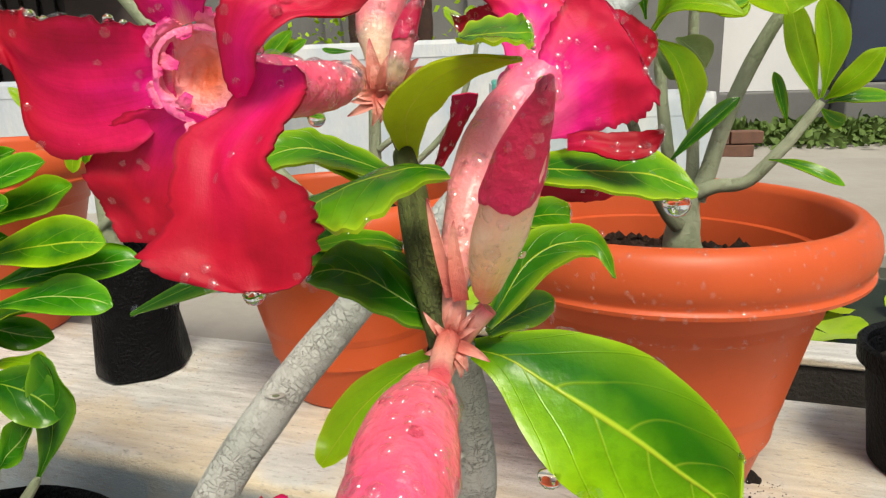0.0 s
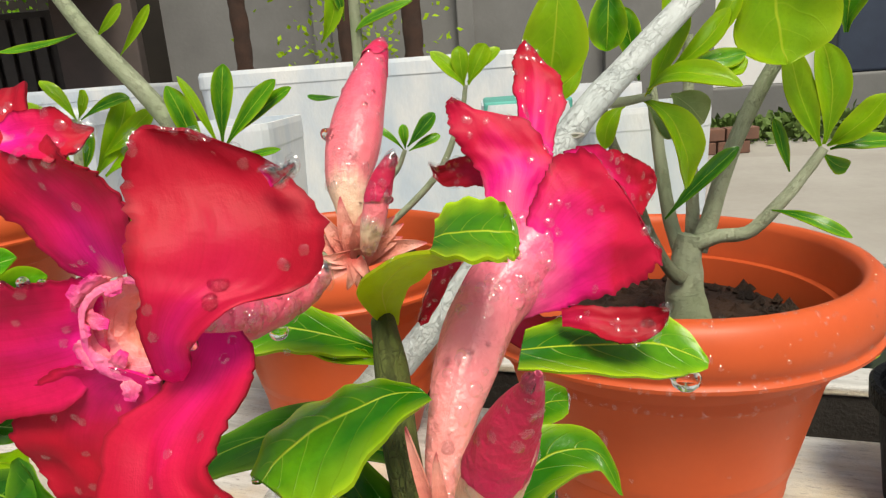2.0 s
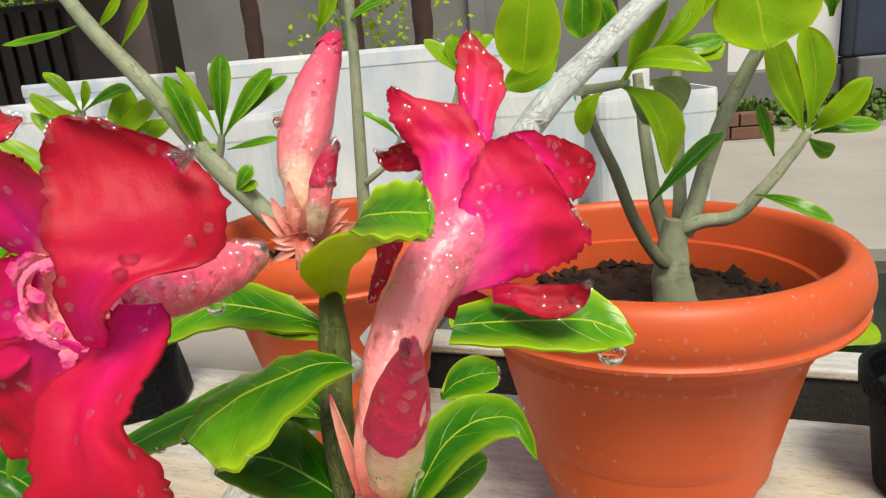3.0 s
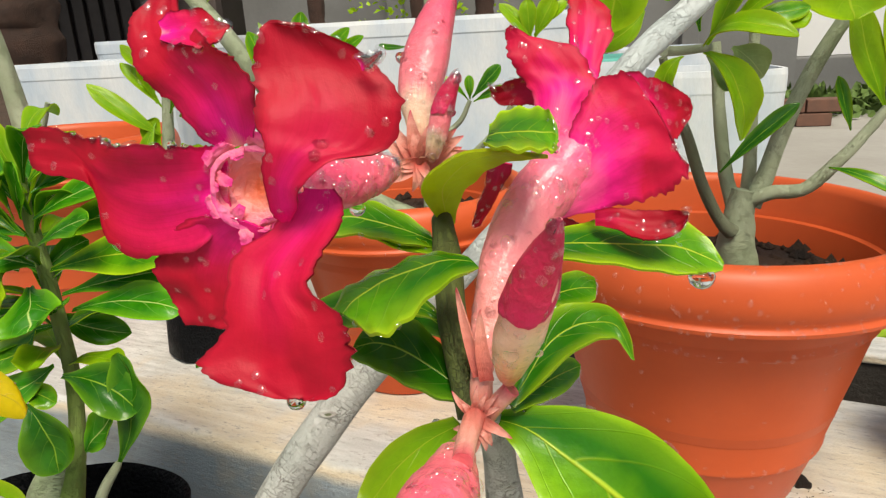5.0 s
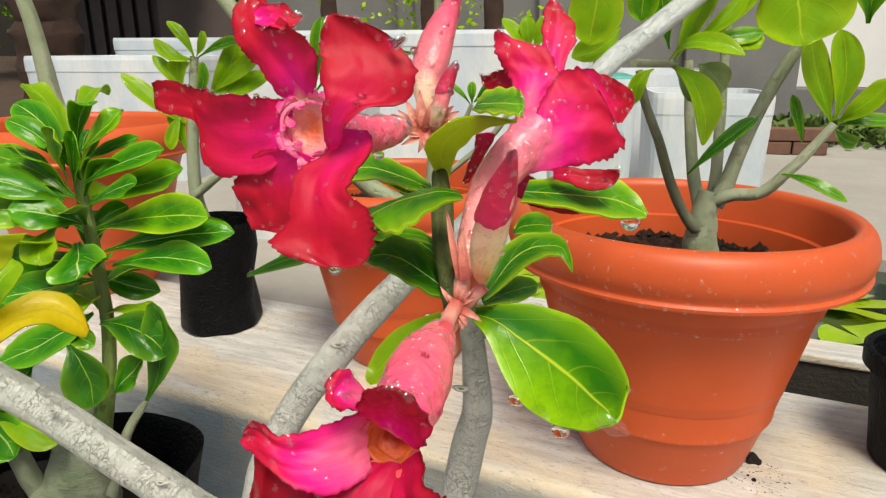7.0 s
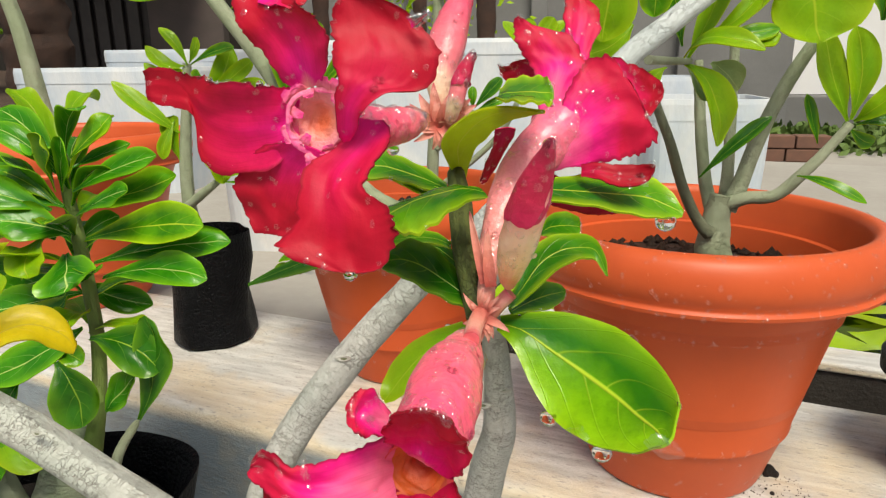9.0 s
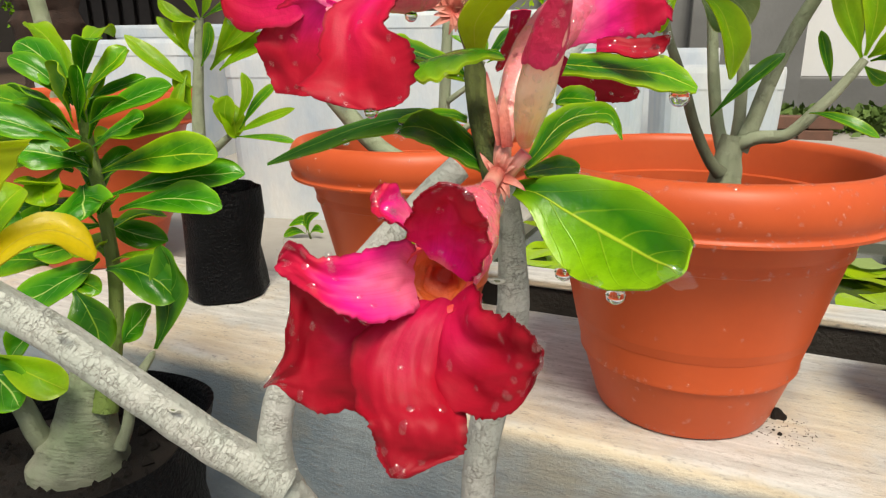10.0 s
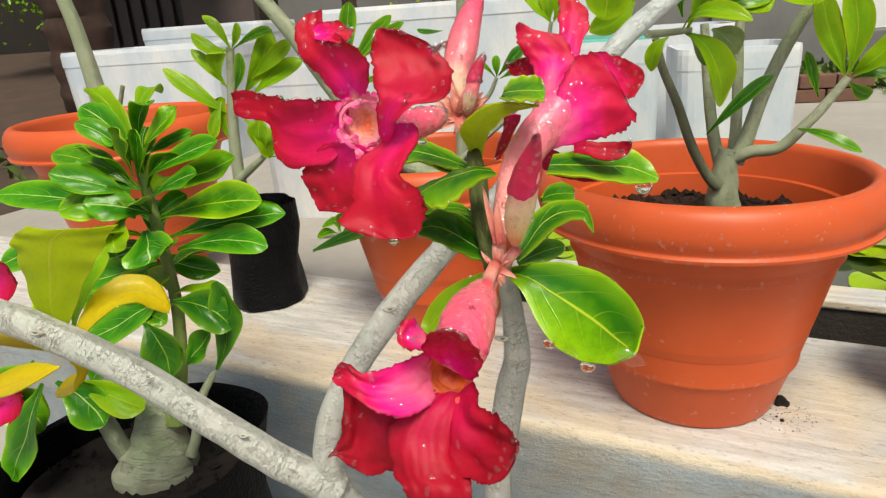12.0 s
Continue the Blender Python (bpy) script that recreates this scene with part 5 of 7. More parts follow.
def flower(label, petals, tube, throat, inside=THROAT, teeth=0, skin=None, fold=0.13):
    base = new("flower")
    base.parent = plant
    tagged(base, label)
    for k, (rows, mat, cup) in enumerate(petals):
        wet.append(blade("petal", rows, mat, base, cup=cup, ruffle=0.07, ragged=0.15, seed=20 + k, nu=60, nv=32, thick=0.0006, waves=3, dent=fold))
    wet.append(sweep("tube", tube, skin or TUBE, base, rough=0.07, sides=28, steps=36, caps=(True, False)))
    sweep("throat", throat, inside, base, rough=0.22, sides=40, steps=30, caps=(False, True))
    c, q = np.array(throat[0][:3]), np.array(throat[1][:3])
    axis = unit(c - q)
    one = unit(np.cross(axis, (0.1, 0.2, 1.0)))
    two = np.cross(axis, one)
    rr = random.Random(len(petals))
    for k in range(teeth):
        a = 2 * math.pi * (k + rr.random() * 0.6) / teeth
        out = one * math.cos(a) + two * math.sin(a)
        p = c + out * throat[0][3] * 0.95 - axis * 0.001
        reach = rr.uniform(0.12, 0.5) * (1 if k % 3 else -1)
        e = p + axis * rr.uniform(0.0008, 0.002) + out * throat[0][3] * reach
        side = np.cross(axis, out) * rr.uniform(0.0014, 0.0026)
        blade("corona_flap", [(*p, *side), (*((p + e) / 2 + axis * 0.0007), *(side * 0.9)), (*e, *(side * 0.5))], CORONA, base, nu=10, nv=8, thick=0.0004, seed=k, ragged=0.3, dent=0.3)
    return base


def sepal(base, mid, tip, w, n):
    p0, p1, p2 = (np.array(v) for v in (base, mid, tip))
    rows = [(*((1 - u) * (1 - u) * p0 + 2 * u * (1 - u) * (2 * p1 - 0.5 * (p0 + p2)) + u * u * p2), *(np.cross(np.array(n), unit(p2 - p0)) * w * f)) for u, f in ((0, 1.0), (0.3, 1.0), (0.6, 0.7), (0.85, 0.35), (1, 0.05))]
    return blade("sepal", rows, SEPAL, plant, cup=0.4, nu=8, nv=6, thick=0.0008, seed=7)


flower("open crimson flower with pink throat and water drops", ((F1_LEFTLOW, PETAL_LOBE, 0.1), (F1_LEFT, PETAL, 0.1), (F1_UPPER, PETAL, 0.1), (F1_ROLL, PETAL, 0.3), (F1_LOWER, PETAL_LOBE, 0.12), (F1_RIGHT, PETAL_LOBE, 0.1), (F1_SPIKE, PETAL, 0.1)),
       [(-0.0126, 0.1800, 0.6883, 0.0031), (-0.0169, 0.1740, 0.6875, 0.0057), (-0.0228, 0.1640, 0.6870, 0.0068), (-0.0275, 0.1530, 0.6883, 0.0067), (-0.0320, 0.1480, 0.6898, 0.0059)],
       [(-0.0371, 0.1405, 0.6914, 0.0099), (-0.0372, 0.1412, 0.6914, 0.0086), (-0.0371, 0.1428, 0.6913, 0.0068), (-0.0369, 0.1442, 0.6911, 0.0045), (-0.0366, 0.1450, 0.6909, 0.0012)], THROAT, 19, TUBE_DEEP)
flower("crimson flower seen from behind with long pink tube", ((F2_SPIKE, PETAL, 0.1), (F2_BACK, PETAL, 0.1), (F2_LOW, PETAL_RED, 0.2), (F2_DARK, PETAL_DARK, 0.2), (F2_FRILL, PETAL_DARK, 0.2), (F2_UNDER, PETAL_DARK, 0.1), (F2_TOP, PETAL_PINK, -0.12), (F2_FRONT, PETAL_PINK, -0.12)),
       [(0.0132, 0.1540, 0.6319, 0.0020), (0.0130, 0.1600, 0.6395, 0.0033), (0.0147, 0.1680, 0.6503, 0.0051), (0.0185, 0.1780, 0.6611, 0.0073), (0.0242, 0.1900, 0.6712, 0.0089), (0.0311, 0.1980, 0.6790, 0.0094), (0.0360, 0.2030, 0.6835, 0.0100), (0.0395, 0.2070, 0.6870, 0.0105)],
       [(0.0354, 0.2100, 0.6829, 0.0103), (0.0310, 0.2020, 0.6785, 0.0069)])
flower("drooping crimson flower with frilled petals", ((F3_TOP, PETAL, 0.1), (F3_CURL, PETAL_PINK, 0.3), (F3_RIGHT, PETAL_RED, 0.12), (F3_LOWLEFT, PETAL_RED, 0.1), (F3_PINK, PETAL_PINK, 0.25), (F3_BOTTOM, PETAL_RED, -0.22)),
       [(0.0081, 0.1390, 0.6230, 0.0047), (0.0069, 0.1310, 0.6209, 0.0075), (0.0052, 0.1180, 0.6194, 0.0101), (0.0042, 0.1040, 0.6167, 0.0107), (0.0034, 0.0900, 0.6150, 0.0093), (0.0032, 0.0790, 0.6155, 0.0076)],
       [(0.0034, 0.0745, 0.6168, 0.0084), (0.0034, 0.0780, 0.6156, 0.0076), (0.0036, 0.0820, 0.6146, 0.0054), (0.0038, 0.0860, 0.6139, 0.0020)], THROAT_RED, skin=TUBE_DEEP, fold=0.26)


def bud(rows, skin, cut, sides=36, steps=44, seed=0):
    """A furled bud: a soft-ribbed body, its upper part wrapped in a crimson twist of petals."""
    body = sweep("bud", rows, skin, plant, rough=0.05, sides=24, lobes=3, lobe=0.035, seed=seed, steps=36)
    wet.append(body)
    verts, uvs = [], []
    ref = np.array((0.3, -0.9, 0.1))
    for i in range(steps + 1):
        for k in range(sides + 1):
            a = 2 * math.pi * k / sides
            low = cut + 0.05 * math.sin(a + 0.6 + seed) + 0.05 * noise.noise((math.cos(a) * 1.4, math.sin(a) * 1.4, seed)) + 0.012 * noise.noise((a * 5, seed, 0))
            f = i / steps
            u = low + (1 - low) * f
            r = spline(rows, u)
            tan = unit(spline(rows, min(u + 0.02, 1))[:3] - spline(rows, max(u - 0.02, 0))[:3])
            x = unit(ref - tan * np.dot(ref, tan))
            y = np.cross(tan, x)
            turn = a + 1.5 * f
            lip = 0.5 + k / sides * 0.5
            rad = max(r[3], 0.0004) * (1.02 + 0.16 * (lip - 0.5) * 2 * (1 - 0.4 * f) + 0.05 * math.cos(3 * a + 4 * f) * f + 0.05 * noise.noise((math.cos(a) * 2, math.sin(a) * 2, f * 5 + seed)))
            if i == 0:
                rad *= 0.97
            verts.append(r[:3] + (x * math.cos(turn) + y * math.sin(turn)) * rad)
            uvs.append((f, k / sides))
    m = sides + 1
    faces = [(i * m + k, i * m + k + 1, (i + 1) * m + k + 1, (i + 1) * m + k) for i in range(steps) for k in range(sides)]
    faces += [(i * m + sides, i * m, (i + 1) * m, (i + 1) * m + sides) for i in range(steps)]
    faces.append(tuple(steps * m + k for k in range(sides)))
    mesh_object("bud_tip", verts, faces, BUD_TIP, body, "crimson twisted tip", uvs)
    return body


bud([(0.0206, 0.1500, 0.6382, 0.0019), (0.0209, 0.1470, 0.6433, 0.0038), (0.0228, 0.1410, 0.6532, 0.0056), (0.0248, 0.1355, 0.6613, 0.0057), (0.0266, 0.1320, 0.6675, 0.0055), (0.0282, 0.1290, 0.6740, 0.0048), (0.0304, 0.1250, 0.6813, 0.0031), (0.0317, 0.1220, 0.6857, 0.0018), (0.0326, 0.1205, 0.6888, 0.0006)], BUD, 0.47)
bud([(-0.0109, 0.2160, 0.6839, 0.0029), (-0.0124, 0.2190, 0.6951, 0.0043), (-0.0129, 0.2240, 0.7043, 0.0068), (-0.0109, 0.2320, 0.7149, 0.0080), (-0.0089, 0.2420, 0.7260, 0.0068), (-0.0065, 0.2510, 0.7352, 0.0046), (-0.0051, 0.2570, 0.7403, 0.0030), (-0.0042, 0.2600, 0.7432, 0.0010)], BUD_PINK, 0.70, seed=2)
bud([(-0.0067, 0.2080, 0.6858, 0.0022), (-0.0043, 0.2080, 0.6937, 0.0034), (-0.0016, 0.2090, 0.7027, 0.0032), (0.0012, 0.2090, 0.7087, 0.0020), (0.0029, 0.2090, 0.7118, 0.0006)], BUD_PINK, 0.42, sides=24, steps=30, seed=4)
sepal((0.0131, 0.1480, 0.6273), (0.0175, 0.1450, 0.6268), (0.0211, 0.1460, 0.6238), 0.0015, (0.09, -0.92, 0.38))
sepal((0.0127, 0.1480, 0.6268), (0.0148, 0.1450, 0.6253), (0.0159, 0.1460, 0.6215), 0.0015, (0.10, -0.92, 0.38))
sepal((0.0125, 0.1480, 0.6266), (0.0141, 0.1450, 0.6244), (0.0144, 0.1460, 0.6199), 0.0015, (0.10, -0.92, 0.39))
sepal((0.0121, 0.1480, 0.6266), (0.0122, 0.1450, 0.6232), (0.0108, 0.1460, 0.6181), 0.0015, (0.11, -0.91, 0.39))
sepal((0.0120, 0.1480, 0.6266), (0.0119, 0.1450, 0.6250), (0.0106, 0.1460, 0.6216), 0.0015, (0.11, -0.92, 0.38))
sepal((0.0114, 0.1480, 0.6269), (0.0092, 0.1450, 0.6254), (0.0058, 0.1460, 0.6228), 0.0015, (0.12, -0.92, 0.38))
sepal((0.0113, 0.1480, 0.6271), (0.0093, 0.1450, 0.6271), (0.0063, 0.1460, 0.6259), 0.0015, (0.12, -0.92, 0.37))
sepal((0.0112, 0.1500, 0.6282), (0.0085, 0.1470, 0.6323), (0.0060, 0.1480, 0.6356), 0.0013, (0.13, -0.93, 0.35))
sepal((0.0112, 0.1500, 0.6282), (0.0099, 0.1470, 0.6312), (0.0083, 0.1480, 0.6333), 0.0013, (0.12, -0.93, 0.36))
sepal((0.0119, 0.1500, 0.6286), (0.0120, 0.1470, 0.6337), (0.0125, 0.1480, 0.6374), 0.0013, (0.11, -0.93, 0.35))
sepal((0.0122, 0.1500, 0.6285), (0.0134, 0.1470, 0.6327), (0.0148, 0.1480, 0.6353), 0.0013, (0.11, -0.93, 0.35))
sepal((0.0126, 0.1500, 0.6284), (0.0150, 0.1470, 0.6326), (0.0177, 0.1480, 0.6349), 0.0013, (0.10, -0.93, 0.35))
sepal((0.0128, 0.1500, 0.6281), (0.0154, 0.1470, 0.6307), (0.0181, 0.1480, 0.6314), 0.0013, (0.10, -0.93, 0.36))
sepal((-0.0113, 0.2150, 0.6820), (-0.0177, 0.2120, 0.6866), (-0.0234, 0.2130, 0.6918), 0.0029, (0.19, -0.98, 0.10))
sepal((-0.0111, 0.2150, 0.6823), (-0.0159, 0.2120, 0.6890), (-0.0196, 0.2130, 0.6958), 0.0029, (0.19, -0.98, 0.09))
sepal((-0.0107, 0.2150, 0.6826), (-0.0120, 0.2120, 0.6885), (-0.0127, 0.2130, 0.6942), 0.0029, (0.17, -0.98, 0.09))
sepal((-0.0106, 0.2150, 0.6826), (-0.0129, 0.2120, 0.6917), (-0.0137, 0.2130, 0.7002), 0.0029, (0.18, -0.98, 0.08))
sepal((-0.0102, 0.2150, 0.6826), (-0.0092, 0.2120, 0.6896), (-0.0075, 0.2130, 0.6957), 0.0029, (0.16, -0.98, 0.09))
sepal((-0.0095, 0.2150, 0.6824), (-0.0044, 0.2120, 0.6890), (0.0010, 0.2130, 0.6938), 0.0029, (0.15, -0.98, 0.09))
sepal((-0.0094, 0.2150, 0.6822), (-0.0030, 0.2120, 0.6879), (0.0033, 0.2130, 0.6915), 0.0029, (0.14, -0.99, 0.10))
sepal((-0.0092, 0.2150, 0.6821), (-0.0033, 0.2120, 0.6858), (0.0026, 0.2130, 0.6878), 0.0029, (0.14, -0.98, 0.10))
sepal((-0.0091, 0.2150, 0.6818), (0.0006, 0.2120, 0.6850), (0.0094, 0.2130, 0.6856), 0.0029, (0.13, -0.99, 0.11))
sepal((-0.0106, 0.2110, 0.6825), (-0.0084, 0.2080, 0.6801), (-0.0073, 0.2090, 0.6764), 0.0018, (0.16, -0.98, 0.12))
sepal((-0.0112, 0.2110, 0.6824), (-0.0104, 0.2080, 0.6793), (-0.0111, 0.2090, 0.6753), 0.0018, (0.17, -0.98, 0.13))
sepal((-0.0115, 0.2110, 0.6824), (-0.0118, 0.2080, 0.6786), (-0.0138, 0.2090, 0.6744), 0.0018, (0.17, -0.98, 0.13))
sepal((-0.0123, 0.2110, 0.6828), (-0.0160, 0.2080, 0.6799), (-0.0212, 0.2090, 0.6775), 0.0018, (0.19, -0.97, 0.12))
sepal((-0.0124, 0.2110, 0.6832), (-0.0155, 0.2080, 0.6823), (-0.0197, 0.2090, 0.6818), 0.0018, (0.19, -0.98, 0.12))
sepal((-0.0125, 0.2110, 0.6835), (-0.0158, 0.2080, 0.6838), (-0.0201, 0.2090, 0.6845), 0.0018, (0.19, -0.98, 0.11))
sepal((0.0126, 0.1520, 0.6379), (0.0092, 0.1540, 0.6519), (0.0072, 0.1550, 0.6614), 0.0015, (-0.2, -0.9, 0.3))
sepal((0.0147, 0.1510, 0.6373), (0.0134, 0.1520, 0.6484), (0.0134, 0.1530, 0.6564), 0.002, (0.1, -0.9, 0.3))
sweep("stalk", [(0.0125, 0.1520, 0.6261, 0.0031), (0.0128, 0.1540, 0.6329, 0.0031), (0.0128, 0.1580, 0.6391, 0.0029)], SEPAL, plant)
sweep("stalk", [(0.0140, 0.1500, 0.6269, 0.0024), (0.0174, 0.1500, 0.6314, 0.0024), (0.0212, 0.1500, 0.6357, 0.0024)], SEPAL, plant)
sweep("stalk", [(0.0116, 0.1480, 0.6287, 0.0028), (0.0106, 0.1400, 0.6276, 0.0027), (0.0105, 0.1300, 0.6273, 0.0026)], SEPAL, plant)

# ---- other plants ----
seedling = holder("seedling", "leafy green desert rose seedling with swollen pale caudex", "plant", at=(0, 0, 0))
sweep("caudex", [(-0.352, 0.355, 0.29, 0.040), (-0.352, 0.358, 0.325, 0.041), (-0.350, 0.362, 0.345, 0.036), (-0.348, 0.368, 0.365, 0.027), (-0.345, 0.375, 0.395, 0.021), (-0.341, 0.385, 0.425, 0.012)], CAUDEX, seedling, rough=0.12, sides=24)
sweep("stem", [(-0.3266, 0.3660, 0.3850, 0.0113), (-0.3237, 0.3720, 0.4055, 0.0089), (-0.3214, 0.3780, 0.4232, 0.0070), (-0.3183, 0.3850, 0.4508, 0.0061), (-0.3194, 0.3950, 0.4917, 0.0056), (-0.3235, 0.4000, 0.5290, 0.0055), (-0.3314, 0.4080, 0.5649, 0.0055), (-0.3381, 0.4130, 0.5963, 0.0050), (-0.3430, 0.4170, 0.6208, 0.0041), (-0.3426, 0.4200, 0.6405, 0.0027)], STEM_SEED, seedling, rough=0.05)
sweep("shoot", [(-0.3771, 0.3600, 0.3396, 0.0097), (-0.3783, 0.3500, 0.3683, 0.0089), (-0.3844, 0.3450, 0.4002, 0.0078), (-0.3927, 0.3400, 0.4206, 0.0063), (-0.3959, 0.3380, 0.4285, 0.0018)], STEM_GREY, seedling, rough=0.05)
sweep("shoot", [(-0.3129, 0.3600, 0.3546, 0.0056), (-0.3067, 0.3650, 0.3733, 0.0047), (-0.2984, 0.3700, 0.4076, 0.0042), (-0.2879, 0.3800, 0.4285, 0.0032), (-0.2845, 0.3820, 0.4337, 0.0009)], STEM_GREY, seedling, rough=0.05)
simple_leaf(seedling, (-0.3316, 0.3980, 0.6341), (-0.3511, 0.3980, 0.6616), (-0.3819, 0.4080, 0.6759), 0.0125, (0.24, -0.84, 0.49), LEAF_SEED, wavy=0.05)
simple_leaf(seedling, (-0.3345, 0.3980, 0.6292), (-0.3486, 0.3880, 0.6536), (-0.3740, 0.3880, 0.6650), 0.0097, (0.51, -0.79, 0.34), LEAF_SEED, wavy=0.09)
simple_leaf(seedling, (-0.3335, 0.3930, 0.6168), (-0.3259, 0.3780, 0.6442), (-0.3185, 0.3680, 0.6616), 0.0128, (-0.59, -0.77, -0.23), LEAF, wavy=0.13)
simple_leaf(seedling, (-0.3280, 0.3930, 0.6167), (-0.3171, 0.3830, 0.6401), (-0.3107, 0.3780, 0.6587), 0.0109, (-0.51, -0.86, -0.10), LEAF_SEED, wavy=0.05)
simple_leaf(seedling, (-0.3242, 0.4030, 0.6402), (-0.3068, 0.4080, 0.6584), (-0.2967, 0.4180, 0.6711), 0.0110, (-0.13, -0.84, 0.53), LEAF_FRESH, wavy=0.09)
simple_leaf(seedling, (-0.3243, 0.4030, 0.6328), (-0.3086, 0.4180, 0.6419), (-0.2900, 0.4280, 0.6486), 0.0070, (0.14, -0.66, 0.74), LEAF_SEED, wavy=0.13)
simple_leaf(seedling, (-0.3228, 0.3980, 0.6153), (-0.2843, 0.3980, 0.6342), (-0.2508, 0.3980, 0.6438), 0.0115, (-0.23, -0.77, 0.59), LEAF_SEED, wavy=0.05)
simple_leaf(seedling, (-0.3184, 0.3980, 0.6036), (-0.2810, 0.4080, 0.6141), (-0.2489, 0.4180, 0.6261), 0.0152, (0.00, -0.75, 0.66), LEAF, wavy=0.09)
simple_leaf(seedling, (-0.3191, 0.3930, 0.5983), (-0.2830, 0.3780, 0.6154), (-0.2573, 0.3680, 0.6234), 0.0093, (-0.50, -0.66, 0.56), LEAF_SEED, wavy=0.13)
simple_leaf(seedling, (-0.3187, 0.3980, 0.5777), (-0.2576, 0.3880, 0.5937), (-0.2144, 0.3880, 0.5941), 0.0168, (-0.17, -0.75, 0.64), LEAF_FRESH, wavy=0.05)
simple_leaf(seedling, (-0.3144, 0.3980, 0.5591), (-0.2505, 0.3980, 0.5756), (-0.2044, 0.4080, 0.5772), 0.0137, (-0.04, -0.75, 0.65), LEAF_SEED, wavy=0.09)
simple_leaf(seedling, (-0.3067, 0.3954, 0.5482), (-0.2488, 0.3804, 0.5628), (-0.2089, 0.3754, 0.5574), 0.0134, (-0.21, -0.72, 0.66), LEAF_SEED, wavy=0.13)
simple_leaf(seedling, (-0.3400, 0.3980, 0.6065), (-0.3739, 0.3980, 0.6287), (-0.4227, 0.4080, 0.6350), 0.0129, (0.12, -0.77, 0.62), LEAF, wavy=0.05)
simple_leaf(seedling, (-0.3394, 0.3930, 0.6017), (-0.3648, 0.3780, 0.6160), (-0.3948, 0.3680, 0.6264), 0.0133, (0.53, -0.65, 0.54), LEAF_SEED, wavy=0.09)
simple_leaf(seedling, (-0.3397, 0.3930, 0.5820), (-0.3646, 0.3780, 0.5959), (-0.3949, 0.3680, 0.5940), 0.0156, (0.43, -0.64, 0.64), LEAF_FRESH, wavy=0.13)
simple_leaf(seedling, (-0.3497, 0.3980, 0.5901), (-0.3900, 0.4130, 0.6009), (-0.4335, 0.4280, 0.6006), 0.0106, (-0.16, -0.70, 0.69), LEAF_LIME, wavy=0.05)
simple_leaf(seedling, (-0.3442, 0.3980, 0.5779), (-0.4091, 0.3980, 0.5962), (-0.4864, 0.3980, 0.6011), 0.0150, (0.11, -0.76, 0.65), LEAF_SEED, wavy=0.09)
simple_leaf(seedling, (-0.3293, 0.3880, 0.5688), (-0.3123, 0.3630, 0.5607), (-0.3081, 0.3530, 0.5501), 0.0227, (-0.15, -0.54, 0.83), LEAF_SEED, wavy=0.13)
simple_leaf(seedling, (-0.3307, 0.3968, 0.5542), (-0.3745, 0.4068, 0.5396), (-0.4296, 0.4168, 0.5229), 0.0146, (-0.34, -0.73, 0.60), LEAF_SEED, wavy=0.05)
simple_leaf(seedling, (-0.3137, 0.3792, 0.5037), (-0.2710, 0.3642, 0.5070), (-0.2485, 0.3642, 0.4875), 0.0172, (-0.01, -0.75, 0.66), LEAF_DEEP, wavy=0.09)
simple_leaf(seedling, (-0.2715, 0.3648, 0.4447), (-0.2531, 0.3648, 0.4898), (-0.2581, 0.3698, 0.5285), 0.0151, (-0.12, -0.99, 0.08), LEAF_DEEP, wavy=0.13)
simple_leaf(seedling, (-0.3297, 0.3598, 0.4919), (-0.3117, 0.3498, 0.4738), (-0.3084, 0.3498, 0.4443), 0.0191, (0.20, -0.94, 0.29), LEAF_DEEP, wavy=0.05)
simple_leaf(seedling, (-0.3200, 0.3810, 0.5112), (-0.3450, 0.3660, 0.4953), (-0.3938, 0.3560, 0.4729), 0.0161, (-0.06, -0.77, 0.63), LEAF_SEED, wavy=0.09)
simple_leaf(seedling, (-0.4157, 0.3373, 0.4421), (-0.3876, 0.3323, 0.4279), (-0.3723, 0.3323, 0.4029), 0.0188, (0.30, -0.85, 0.44), LEAF_SEED, wavy=0.13)
simple_leaf(seedling, (-0.4073, 0.3480, 0.4397), (-0.3617, 0.3380, 0.4292), (-0.3326, 0.3380, 0.4180), 0.0148, (0.08, -0.76, 0.64), LEAF_LIME, wavy=0.05)
simple_leaf(seedling, (-0.4097, 0.3168, 0.4522), (-0.4344, 0.3068, 0.4057), (-0.4564, 0.3018, 0.3597), 0.0212, (-0.24, -0.93, 0.27), LEAF_SEED, wavy=0.09)
simple_leaf(seedling, (-0.3114, 0.3810, 0.4398), (-0.3004, 0.3810, 0.4538), (-0.2815, 0.3810, 0.4739), 0.0133, (-0.38, -0.87, 0.33), LEAF_SEED, wavy=0.13)
simple_leaf(seedling, (-0.3379, 0.3920, 0.5341), (-0.3468, 0.3820, 0.5214), (-0.3704, 0.3720, 0.5143), 0.0147, (0.03, -0.73, 0.68), LEAF, wavy=0.05)
simple_leaf(seedling, (-0.4197, 0.3980, 0.5594), (-0.4599, 0.3980, 0.5482), (-0.5036, 0.3980, 0.5308), 0.0175, (-0.21, -0.77, 0.61), LEAF_SEED, wavy=0.09)
simple_leaf(seedling, (-0.4548, 0.3884, 0.5175), (-0.4394, 0.3784, 0.4989), (-0.4587, 0.3684, 0.4681), 0.0189, (-0.03, -0.93, 0.38), LEAF_FRESH, wavy=0.13)
